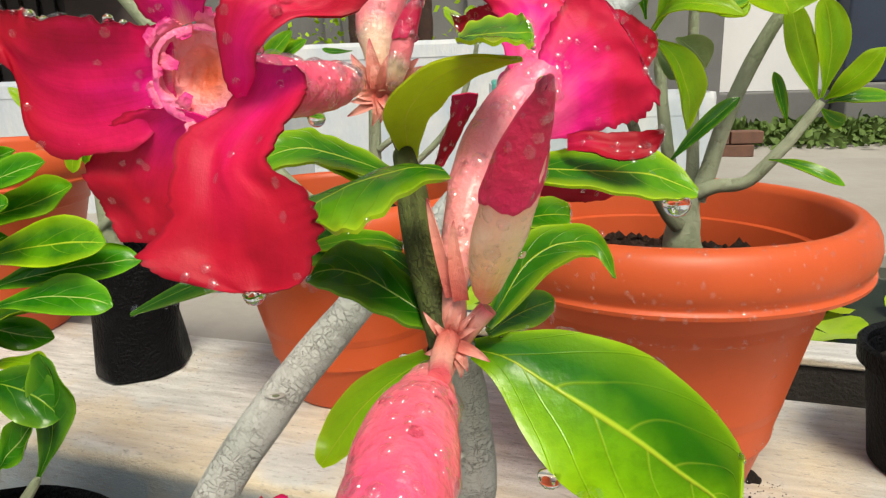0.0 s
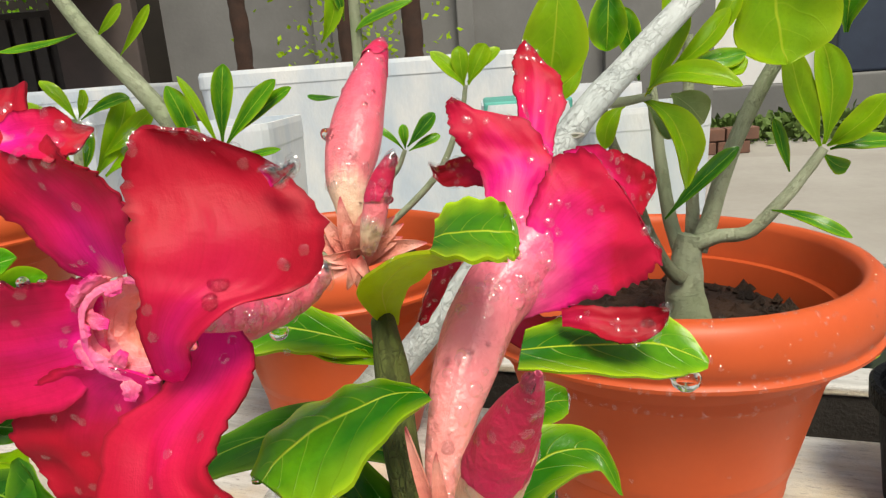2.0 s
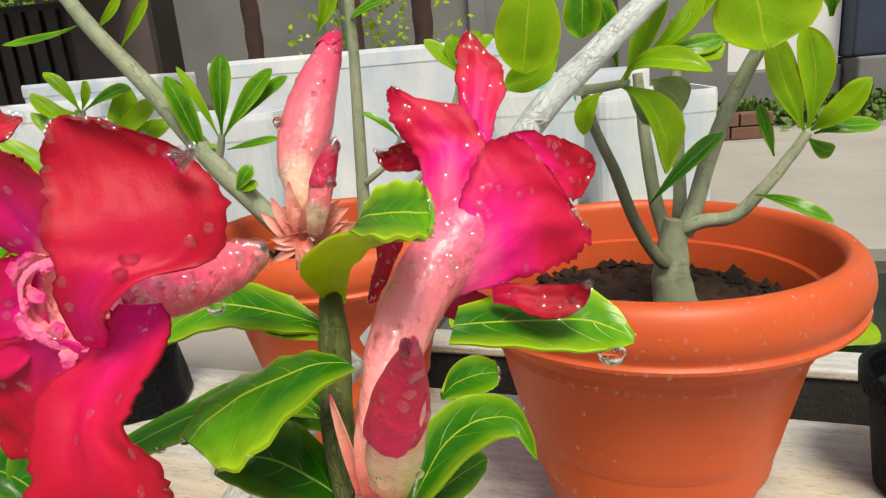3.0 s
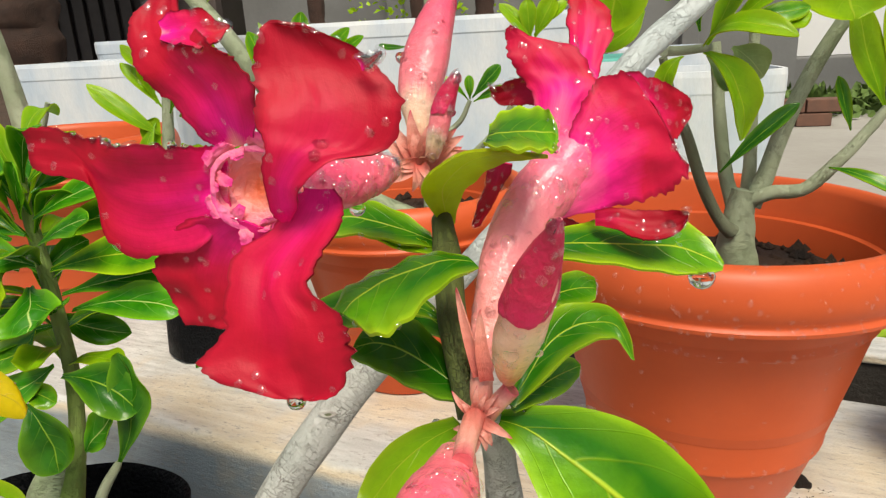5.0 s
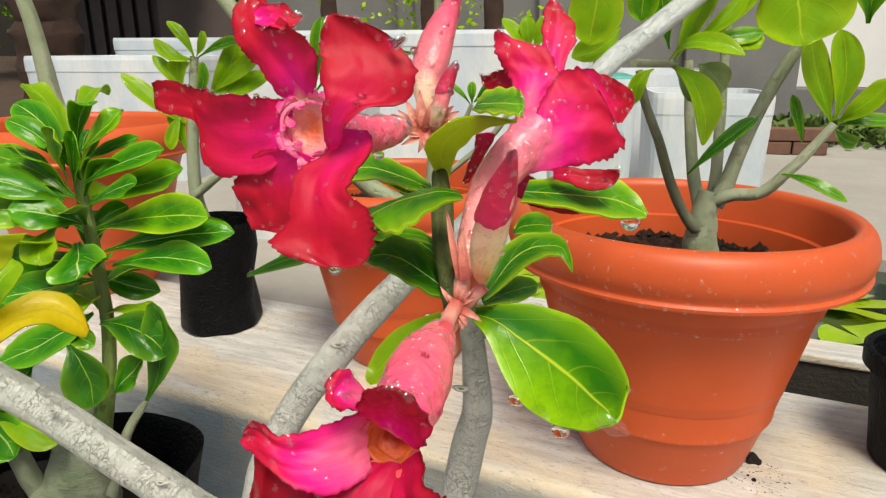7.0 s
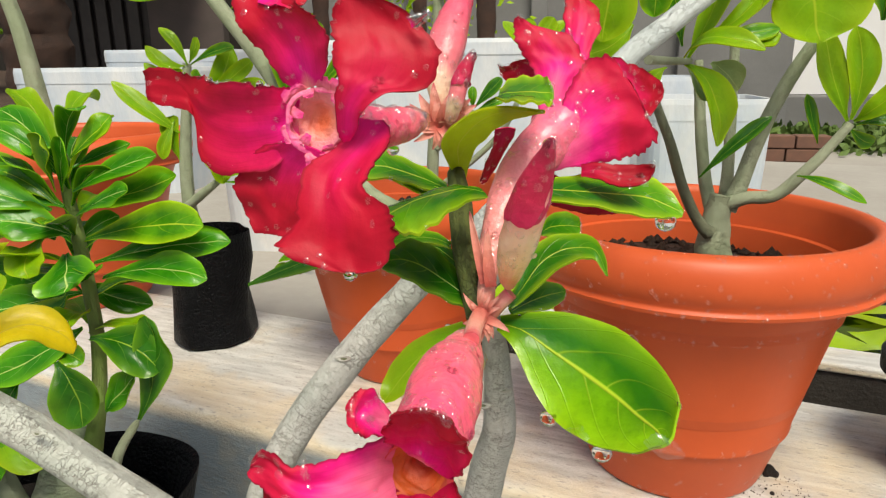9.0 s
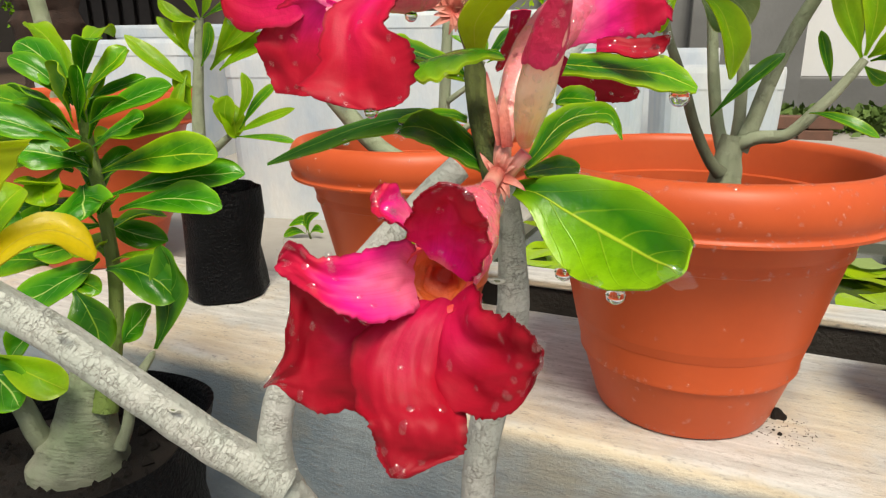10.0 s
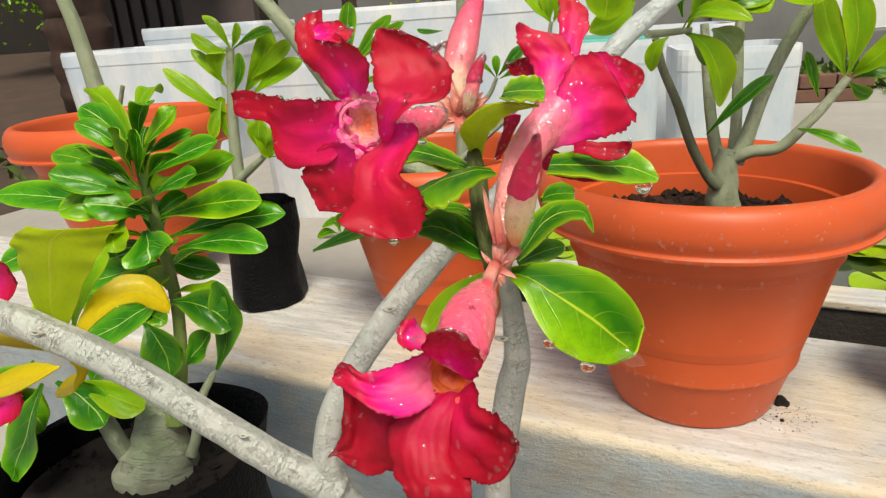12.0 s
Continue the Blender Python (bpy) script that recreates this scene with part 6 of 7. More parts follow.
simple_leaf(seedling, (-0.4378, 0.3416, 0.4595), (-0.4587, 0.3316, 0.4411), (-0.4938, 0.3316, 0.4276), 0.0187, (-0.18, -0.80, 0.57), LEAF_SEED, wavy=0.05)
simple_leaf(seedling, (-0.3416, 0.4144, 0.5369), (-0.3213, 0.4244, 0.5219), (-0.2931, 0.4344, 0.5124), 0.0122, (0.54, -0.67, 0.51), LEAF_SEED, wavy=0.09)
simple_leaf(seedling, (-0.4783, 0.3344, 0.4266), (-0.4516, 0.3294, 0.4192), (-0.4292, 0.3244, 0.3999), 0.0204, (0.16, -0.79, 0.59), LEAF, wavy=0.13)
simple_leaf(seedling, (-0.3447, 0.4130, 0.5652), (-0.3282, 0.4280, 0.5824), (-0.3155, 0.4380, 0.5878), 0.0105, (0.06, -0.70, 0.71), LEAF_SEED, wavy=0.05)
simple_leaf(seedling, (-0.3284, 0.3980, 0.5341), (-0.3677, 0.3880, 0.5279), (-0.4016, 0.3780, 0.5205), 0.0152, (0.07, -0.73, 0.68), LEAF_SEED, wavy=0.06)
simple_leaf(seedling, (-0.3493, 0.3880, 0.4889), (-0.3739, 0.3780, 0.4806), (-0.4019, 0.3680, 0.4661), 0.0149, (-0.00, -0.75, 0.66), LEAF_SEED, wavy=0.10)
simple_leaf(seedling, (-0.3485, 0.3780, 0.4934), (-0.3257, 0.3680, 0.4952), (-0.3136, 0.3680, 0.4886), 0.0087, (-0.11, -0.72, 0.68), LEAF, wavy=0.14)
simple_leaf(seedling, (-0.3324, 0.3980, 0.6037), (-0.3589, 0.3980, 0.6151), (-0.3908, 0.3980, 0.6302), 0.0131, (0.26, -0.78, 0.57), LEAF_SEED, wavy=0.06)
simple_leaf(seedling, (-0.3450, 0.3880, 0.5819), (-0.3473, 0.3680, 0.5702), (-0.3386, 0.3580, 0.5584), 0.0159, (-0.03, -0.62, 0.78), LEAF_LIME, wavy=0.10)
simple_leaf(seedling, (-0.3265, 0.3930, 0.5829), (-0.3444, 0.3780, 0.5946), (-0.3688, 0.3680, 0.5992), 0.0159, (0.57, -0.58, 0.59), LEAF_SEED, wavy=0.14)
simple_leaf(seedling, (-0.3826, 0.3780, 0.4622), (-0.3868, 0.3680, 0.4517), (-0.4081, 0.3680, 0.4242), 0.0138, (-0.22, -0.90, 0.38), LEAF_SEED, wavy=0.06)
simple_leaf(seedling, (-0.3901, 0.4080, 0.4947), (-0.4164, 0.4080, 0.4987), (-0.4565, 0.4080, 0.4916), 0.0157, (-0.03, -0.75, 0.66), LEAF, wavy=0.10)
simple_leaf(seedling, (-0.4348, 0.4180, 0.5565), (-0.4216, 0.4180, 0.5415), (-0.4083, 0.4180, 0.5266), 0.0181, (0.38, -0.86, 0.33), LEAF_SEED, wavy=0.14)
rnd = random.Random(21)
for k in range(20):
    f = k / 19
    p0 = Vector((-0.328 - 0.013 * f, 0.398 + 0.02 * f, 0.50 + 0.145 * f))
    a = k * 2.4 + rnd.uniform(-0.3, 0.3)
    reach = rnd.uniform(0.045, 0.070) * (1 - 0.35 * f)
    rise = 0.014 + 0.042 * f + rnd.uniform(-0.012, 0.012)
    d = Vector((math.cos(a), math.sin(a), 0))
    p1 = p0 + d * reach * 0.5 + Vector((0, 0, rise * 0.75))
    p2 = p0 + d * reach + Vector((0, 0, rise * rnd.uniform(0.5, 1.1)))
    n = (Vector((0, 0, 1)) - d * (rise / reach)).normalized()
    simple_leaf(seedling, p0, p1, p2, rnd.uniform(0.010, 0.0145), n, rnd.choice((LEAF_SEED, LEAF_SEED, LEAF, LEAF_LIME)), wavy=rnd.uniform(0.06, 0.2))
bag_shrub = holder("bag_shrub", "slim young shrub with lime green leaves in a grow bag", "plant")
sweep("stem", [(-0.4369, 0.7750, 0.4868, 0.0101), (-0.4444, 0.7750, 0.5215, 0.0092), (-0.4422, 0.7750, 0.5883, 0.0082), (-0.4326, 0.7750, 0.6595, 0.0064), (-0.4261, 0.7750, 0.7088, 0.0055)], STEM_GREY, bag_shrub)
sweep("twig", [(-0.4520, 0.7700, 0.5164, 0.0062), (-0.4206, 0.7650, 0.5398, 0.0061), (-0.3932, 0.7600, 0.5588, 0.0045)], STEM_GREY, bag_shrub)
simple_leaf(bag_shrub, (-0.4230, 0.7700, 0.7066), (-0.4350, 0.7660, 0.7341), (-0.4563, 0.7700, 0.7528), 0.0077, (0.59, -0.68, 0.43), LEAF_LIME)
simple_leaf(bag_shrub, (-0.4255, 0.7700, 0.7068), (-0.4510, 0.7660, 0.7084), (-0.4780, 0.7700, 0.7307), 0.0109, (0.33, -0.60, 0.73), LEAF_LIME)
simple_leaf(bag_shrub, (-0.4199, 0.7700, 0.7094), (-0.4029, 0.7540, 0.7252), (-0.3950, 0.7500, 0.7392), 0.0075, (-0.47, -0.86, -0.19), LEAF_LIME)
simple_leaf(bag_shrub, (-0.4177, 0.7700, 0.7078), (-0.3828, 0.7660, 0.7236), (-0.3578, 0.7700, 0.7277), 0.0084, (-0.18, -0.82, 0.55), LEAF)
simple_leaf(bag_shrub, (-0.4156, 0.7700, 0.6438), (-0.3821, 0.7720, 0.6863), (-0.3717, 0.7900, 0.7295), 0.0155, (0.37, -0.93, 0.03), LEAF_LIME)
simple_leaf(bag_shrub, (-0.4054, 0.7700, 0.6626), (-0.3635, 0.7660, 0.6909), (-0.3340, 0.7700, 0.7133), 0.0107, (0.01, -1.00, -0.01), LEAF_LIME)
simple_leaf(bag_shrub, (-0.4374, 0.7700, 0.6564), (-0.4557, 0.7660, 0.6846), (-0.4823, 0.7700, 0.7100), 0.0086, (0.50, -0.76, 0.42), LEAF_LIME)
simple_leaf(bag_shrub, (-0.4440, 0.7700, 0.6214), (-0.4746, 0.7540, 0.6514), (-0.5183, 0.7500, 0.6876), 0.0126, (0.60, -0.63, 0.49), LEAF_LIME)
simple_leaf(bag_shrub, (-0.4277, 0.7700, 0.6482), (-0.4054, 0.7540, 0.6792), (-0.3994, 0.7500, 0.7013), 0.0115, (-0.45, -0.89, -0.10), LEAF)
simple_leaf(bag_shrub, (-0.4028, 0.7700, 0.6432), (-0.3613, 0.7720, 0.6702), (-0.3292, 0.7900, 0.6852), 0.0155, (-0.12, -0.80, 0.59), LEAF_LIME)
simple_leaf(bag_shrub, (-0.4497, 0.7700, 0.6374), (-0.4563, 0.7540, 0.6124), (-0.4603, 0.7500, 0.5893), 0.0087, (0.53, -0.82, 0.22), LEAF_LIME)
simple_leaf(bag_shrub, (-0.4197, 0.7700, 0.6109), (-0.3892, 0.7600, 0.5892), (-0.3841, 0.7600, 0.5568), 0.0159, (0.55, -0.68, 0.49), LEAF_LIME)
simple_leaf(bag_shrub, (-0.4427, 0.7700, 0.6605), (-0.4434, 0.7600, 0.6957), (-0.4294, 0.7600, 0.7024), 0.0124, (0.42, -0.84, -0.33), LEAF_LIME)
simple_leaf(bag_shrub, (-0.3898, 0.7600, 0.5654), (-0.3915, 0.7500, 0.5894), (-0.3855, 0.7500, 0.6128), 0.0161, (-0.12, -0.97, -0.19), LEAF_LIME)
simple_leaf(bag_shrub, (-0.3821, 0.7600, 0.5637), (-0.3424, 0.7560, 0.5806), (-0.2997, 0.7600, 0.5960), 0.0073, (-0.19, -0.86, 0.48), LEAF_LIME)
simple_leaf(bag_shrub, (-0.3869, 0.7600, 0.5586), (-0.3375, 0.7560, 0.5593), (-0.3011, 0.7600, 0.5526), 0.0059, (0.05, -0.65, 0.75), LEAF)
simple_leaf(bag_shrub, (-0.3775, 0.7600, 0.5680), (-0.3468, 0.7560, 0.6052), (-0.3227, 0.7600, 0.6252), 0.0087, (-0.36, -0.87, 0.34), LEAF)
simple_leaf(bag_shrub, (-0.4450, 0.7700, 0.5814), (-0.4559, 0.7660, 0.6228), (-0.4503, 0.7700, 0.6440), 0.0119, (0.57, -0.82, 0.05), LEAF_LIME)
simple_leaf(bag_shrub, (-0.3846, 0.7600, 0.5734), (-0.3612, 0.7560, 0.6128), (-0.3667, 0.7600, 0.6410), 0.0087, (-0.09, -1.00, 0.02), LEAF_LIME)
pot_shrub = holder("pot_shrub", "grey-stemmed young shrub in the middle pot", "plant")
sweep("stem", [(-0.1089, 0.7450, 0.4834, 0.0084), (-0.1047, 0.7450, 0.5628, 0.0075), (-0.1001, 0.7450, 0.6561, 0.0067), (-0.0958, 0.7450, 0.7431, 0.0058), (-0.0946, 0.7450, 0.7982, 0.0057), (-0.0934, 0.7450, 0.8406, 0.0051)], STEM_GREY, pot_shrub)
sweep("limb", [(-0.1224, 0.7400, 0.5194, 0.0120), (-0.1832, 0.7400, 0.5489, 0.0120), (-0.2331, 0.7400, 0.6031, 0.0118), (-0.2649, 0.7400, 0.6425, 0.0117), (-0.3192, 0.7400, 0.7240, 0.0102), (-0.3679, 0.7400, 0.7875, 0.0088), (-0.3971, 0.7400, 0.8338, 0.0075)], STEM_GREY, pot_shrub)
sweep("twig", [(-0.2628, 0.7400, 0.6362, 0.0049), (-0.2548, 0.7400, 0.6541, 0.0043), (-0.2500, 0.7400, 0.6720, 0.0036)], STEM_GREY, pot_shrub)
sweep("twig", [(-0.0974, 0.7400, 0.6078, 0.0037), (-0.0675, 0.7400, 0.6305, 0.0030), (-0.0546, 0.7400, 0.6538, 0.0024)], STEM_GREY, pot_shrub)
sweep("twig", [(-0.1063, 0.7400, 0.5513, 0.0037), (-0.0256, 0.7400, 0.6219, 0.0036), (0.0057, 0.7400, 0.6851, 0.0029), (0.0135, 0.7400, 0.7160, 0.0023)], STEM_GREY, pot_shrub)
simple_leaf(pot_shrub, (-0.2500, 0.7400, 0.6720), (-0.2420, 0.7360, 0.7190), (-0.2364, 0.7400, 0.7551), 0.0112, (0.34, -0.94, -0.05), LEAF)
simple_leaf(pot_shrub, (-0.2542, 0.7400, 0.6693), (-0.2675, 0.7360, 0.7091), (-0.2873, 0.7400, 0.7462), 0.0056, (0.67, -0.69, 0.29), LEAF_LIME)
simple_leaf(pot_shrub, (-0.2480, 0.7400, 0.6689), (-0.2127, 0.7300, 0.7058), (-0.1808, 0.7300, 0.7356), 0.0105, (-0.29, -0.94, 0.16), LEAF)
simple_leaf(pot_shrub, (-0.2440, 0.7400, 0.6747), (-0.2040, 0.7360, 0.7049), (-0.1683, 0.7400, 0.7266), 0.0087, (-0.31, -0.83, 0.46), LEAF)
simple_leaf(pot_shrub, (-0.2465, 0.7400, 0.6548), (-0.2169, 0.7360, 0.6596), (-0.1879, 0.7400, 0.6633), 0.0051, (-0.09, -0.78, 0.62), LEAF)
simple_leaf(pot_shrub, (-0.2722, 0.7400, 0.6367), (-0.2774, 0.7240, 0.6931), (-0.2917, 0.7200, 0.7371), 0.0124, (0.73, -0.68, 0.01), LEAF)
simple_leaf(pot_shrub, (-0.2528, 0.7400, 0.6589), (-0.2728, 0.7360, 0.6606), (-0.2902, 0.7400, 0.6612), 0.0077, (0.04, -0.80, 0.59), LEAF_LIME)
simple_leaf(pot_shrub, (-0.2413, 0.7300, 0.6087), (-0.2279, 0.7260, 0.6253), (-0.2183, 0.7300, 0.6363), 0.0089, (-0.20, -0.96, 0.17), LEAF)
simple_leaf(pot_shrub, (-0.2351, 0.7300, 0.6083), (-0.2233, 0.7260, 0.6146), (-0.2150, 0.7300, 0.6165), 0.0064, (-0.22, -0.81, 0.55), LEAF_LIME)
simple_leaf(pot_shrub, (-0.3842, 0.7400, 0.7971), (-0.4209, 0.7360, 0.7872), (-0.4745, 0.7400, 0.7838), 0.0056, (-0.10, -0.74, 0.67), LEAF)
simple_leaf(pot_shrub, (-0.3653, 0.7400, 0.7912), (-0.3466, 0.7360, 0.8052), (-0.3332, 0.7400, 0.8220), 0.0049, (0.14, -0.98, -0.15), LEAF_LIME)
simple_leaf(pot_shrub, (-0.3439, 0.7400, 0.7706), (-0.3203, 0.7360, 0.7950), (-0.3038, 0.7400, 0.8187), 0.0049, (0.23, -0.96, -0.19), LEAF_LIME)
simple_leaf(pot_shrub, (-0.1309, 0.7400, 0.7678), (-0.1152, 0.7360, 0.7936), (-0.1130, 0.7400, 0.8204), 0.0095, (0.16, -0.99, -0.05), LEAF_LIME)
simple_leaf(pot_shrub, (-0.0948, 0.7400, 0.7762), (-0.0755, 0.7360, 0.7880), (-0.0349, 0.7400, 0.8014), 0.0071, (-0.25, -0.76, 0.60), LEAF)
simple_leaf(pot_shrub, (-0.1052, 0.7400, 0.7878), (-0.1077, 0.7360, 0.8091), (-0.1118, 0.7400, 0.8309), 0.0059, (0.01, -1.00, 0.00), LEAF)
simple_leaf(pot_shrub, (0.0133, 0.7400, 0.7132), (0.0002, 0.7360, 0.7320), (-0.0206, 0.7400, 0.7512), 0.0096, (0.51, -0.73, 0.45), LEAF_LIME)
simple_leaf(pot_shrub, (0.0116, 0.7400, 0.7144), (0.0097, 0.7360, 0.7358), (0.0084, 0.7400, 0.7546), 0.0090, (-0.07, -1.00, -0.01), LEAF_LIME)
simple_leaf(pot_shrub, (0.0164, 0.7400, 0.7158), (0.0264, 0.7360, 0.7374), (0.0359, 0.7400, 0.7548), 0.0108, (-0.26, -0.96, 0.13), LEAF_LIME)
simple_leaf(pot_shrub, (0.0154, 0.7400, 0.7186), (0.0351, 0.7360, 0.7395), (0.0498, 0.7400, 0.7495), 0.0072, (-0.43, -0.77, 0.48), LEAF_LIME)
simple_leaf(pot_shrub, (-0.0564, 0.7400, 0.6539), (-0.0722, 0.7360, 0.6719), (-0.0928, 0.7400, 0.6828), 0.0044, (0.44, -0.71, 0.55), LEAF)
simple_leaf(pot_shrub, (-0.0545, 0.7400, 0.6550), (-0.0545, 0.7360, 0.6690), (-0.0552, 0.7400, 0.6804), 0.0056, (0.45, -0.89, 0.01), LEAF)
simple_leaf(pot_shrub, (-0.0519, 0.7400, 0.6566), (-0.0344, 0.7360, 0.6753), (-0.0206, 0.7400, 0.6897), 0.0080, (-0.29, -0.92, 0.27), LEAF_DEEP)
simple_leaf(pot_shrub, (-0.0505, 0.7400, 0.6523), (-0.0313, 0.7360, 0.6616), (-0.0164, 0.7400, 0.6662), 0.0056, (-0.20, -0.85, 0.48), LEAF)
simple_leaf(pot_shrub, (-0.1195, 0.7400, 0.7136), (-0.1366, 0.7360, 0.7131), (-0.1522, 0.7400, 0.7163), 0.0037, (0.05, -0.79, 0.62), LEAF_DEEP)
pot_plant = holder("potted_shrub", "branching grey-green desert rose in the large pot", "plant")
sweep("trunk", [(0.1848, 0.5450, 0.5239, 0.0179), (0.1807, 0.5450, 0.5453, 0.0155), (0.1810, 0.5460, 0.5636, 0.0132), (0.1823, 0.5470, 0.5816, 0.0109), (0.1845, 0.5480, 0.5943, 0.0101)], STEM_GREY, pot_plant, rough=0.08)
sweep("limb", [(0.1740, 0.5350, 0.5636, 0.0065), (0.1625, 0.5300, 0.5748, 0.0050), (0.1456, 0.5220, 0.6062, 0.0045), (0.1301, 0.5120, 0.6458, 0.0040), (0.1171, 0.5050, 0.6739, 0.0036), (0.1092, 0.5000, 0.7006, 0.0029)], STEM_OLIVE, pot_plant, rough=0.12)
sweep("limb", [(0.1809, 0.5500, 0.5730, 0.0066), (0.1724, 0.5550, 0.6003, 0.0058), (0.1657, 0.5600, 0.6400, 0.0051), (0.1624, 0.5650, 0.6740, 0.0047), (0.1592, 0.5700, 0.7075, 0.0039)], STEM_GREY, pot_plant, rough=0.12)
sweep("limb", [(0.1930, 0.5700, 0.5819, 0.0060), (0.1955, 0.5800, 0.6170, 0.0053), (0.1959, 0.5900, 0.6570, 0.0049), (0.1962, 0.6000, 0.7067, 0.0044), (0.1949, 0.6000, 0.7455, 0.0040)], STEM_GREY, pot_plant, rough=0.12)
sweep("limb", [(0.1911, 0.5500, 0.5811, 0.0080), (0.1984, 0.5500, 0.6018, 0.0072), (0.2116, 0.5500, 0.6490, 0.0063), (0.2270, 0.5500, 0.6890, 0.0058), (0.2428, 0.5500, 0.7183, 0.0054), (0.2622, 0.5500, 0.7464, 0.0049), (0.2791, 0.5500, 0.7713, 0.0045)], STEM_GREY, pot_plant, rough=0.12)
sweep("limb", [(0.1870, 0.5450, 0.5873, 0.0065), (0.2039, 0.5400, 0.5939, 0.0057), (0.2252, 0.5350, 0.5979, 0.0052), (0.2453, 0.5300, 0.6211, 0.0048), (0.2619, 0.5300, 0.6425, 0.0040), (0.2724, 0.5300, 0.6577, 0.0036)], STEM_GREY, pot_plant, rough=0.12)
simple_leaf(pot_plant, (0.2696, 0.5300, 0.6595), (0.2540, 0.5260, 0.6923), (0.2427, 0.5300, 0.7311), 0.0109, (0.08, -1.00, 0.03), LEAF_LIME)
simple_leaf(pot_plant, (0.2720, 0.5300, 0.6609), (0.2738, 0.5260, 0.6987), (0.2660, 0.5300, 0.7320), 0.0123, (-0.03, -1.00, -0.00), LEAF_LIME)
simple_leaf(pot_plant, (0.2747, 0.5300, 0.6595), (0.2845, 0.5140, 0.6734), (0.3031, 0.5100, 0.6949), 0.0102, (-0.77, -0.56, 0.30), LEAF_LIME)
simple_leaf(pot_plant, (0.2768, 0.5300, 0.6568), (0.2975, 0.5260, 0.6614), (0.3223, 0.5300, 0.6598), 0.0068, (-0.04, -0.75, 0.66), LEAF)
simple_leaf(pot_plant, (0.2534, 0.5400, 0.6406), (0.2458, 0.5360, 0.6601), (0.2400, 0.5400, 0.6804), 0.0054, (0.32, -0.94, 0.11), LEAF)
simple_leaf(pot_plant, (0.2340, 0.5200, 0.6165), (0.2514, 0.4980, 0.6140), (0.2759, 0.4900, 0.6009), 0.0052, (-0.23, -0.68, 0.70), LEAF)
simple_leaf(pot_plant, (0.2755, 0.5500, 0.6635), (0.2697, 0.5520, 0.6842), (0.2706, 0.5700, 0.7042), 0.0081, (-0.30, -0.87, 0.39), LEAF_PALE)
simple_leaf(pot_plant, (0.1603, 0.5300, 0.6123), (0.1861, 0.5260, 0.6417), (0.2122, 0.5300, 0.6629), 0.0065, (-0.43, -0.79, 0.44), LEAF_DEEP)
simple_leaf(pot_plant, (0.2759, 0.5400, 0.6539), (0.2853, 0.5360, 0.6442), (0.2960, 0.5400, 0.6415), 0.0064, (0.08, -0.99, 0.13), LEAF)
simple_leaf(pot_plant, (0.2970, 0.5600, 0.7375), (0.2953, 0.5560, 0.7630), (0.2969, 0.5600, 0.7759), 0.0156, (-0.52, -0.85, -0.00), LEAF)
stump = holder("stump_plant", "leafless grey stem in the wide pot", "plant")
sweep("stem", [(-0.7418, 0.9000, 0.5270, 0.0255), (-0.7306, 0.9000, 0.6045, 0.0249), (-0.7428, 0.9000, 0.6286, 0.0162), (-0.7510, 0.9000, 0.6982, 0.0131), (-0.7601, 0.9000, 0.7609, 0.0119), (-0.7707, 0.9000, 0.8047, 0.0109), (-0.7823, 0.9000, 0.8641, 0.0098)], STEM_GREY, stump)
sweep("twig", [(-0.7208, 0.9000, 0.6089, 0.0057), (-0.7064, 0.9000, 0.6318, 0.0038), (-0.6957, 0.9000, 0.6572, 0.0037)], STEM_GREY, stump)
weed = holder("weed", "small green weed growing from the paving", "weed")
sweep("stem", [(-0.4250, 1.1137, YARD, 0.0022), (-0.4290, 1.1137, 0.3301, 0.0016)], STEM_GREEN, weed)
simple_leaf(weed, (-0.4327, 1.1137, 0.3301), (-0.4394, 1.1137, 0.3542), (-0.4676, 1.1137, 0.3424), 0.0104, (0.35, -0.89, 0.27), LEAF)
simple_leaf(weed, (-0.4278, 1.1137, 0.3301), (-0.4291, 1.1137, 0.3589), (-0.4062, 1.1137, 0.3705), 0.0104, (0.35, -0.90, 0.27), LEAF)
simple_leaf(weed, (-0.4354, 1.1137, 0.3277), (-0.4567, 1.1137, 0.3327), (-0.4803, 1.1137, 0.3206), 0.0094, (0.36, -0.89, 0.29), LEAF)
simple_leaf(weed, (-0.4257, 1.1137, 0.3277), (-0.4122, 1.1137, 0.3397), (-0.3987, 1.1137, 0.3324), 0.0081, (0.34, -0.90, 0.28), LEAF)
fallen = holder("background_flower", "faded pink blossom of a neighbouring plant", "flower")
blade("petal", [(-0.4092, 0.2730, 0.5579, 0.0085, -0.0030, 0.0222), (-0.3863, 0.2730, 0.5658, 0.0081, -0.0030, 0.0224), (-0.3691, 0.2730, 0.5676, 0.0074, -0.0030, 0.0193), (-0.3623, 0.2730, 0.5653, 0.0052, -0.0030, 0.0107), (-0.3593, 0.2730, 0.5648, 0.0033, -0.0030, 0.0024)], PETAL_PINK, fallen, cup=0.3, ruffle=0.1, ragged=0.1, seed=0, nu=20, nv=12)
blade("petal", [(-0.4453, 0.2730, 0.4498, 0.0097, -0.0030, 0.0186), (-0.4194, 0.2730, 0.4576, 0.0084, -0.0030, 0.0203), (-0.3997, 0.2730, 0.4620, 0.0084, -0.0030, 0.0198), (-0.3909, 0.2730, 0.4622, 0.0066, -0.0030, 0.0139), (-0.3857, 0.2730, 0.4670, 0.0040, -0.0030, 0.0041)], PETAL_PINK, fallen, cup=0.3, ruffle=0.1, ragged=0.1, seed=1, nu=20, nv=12)
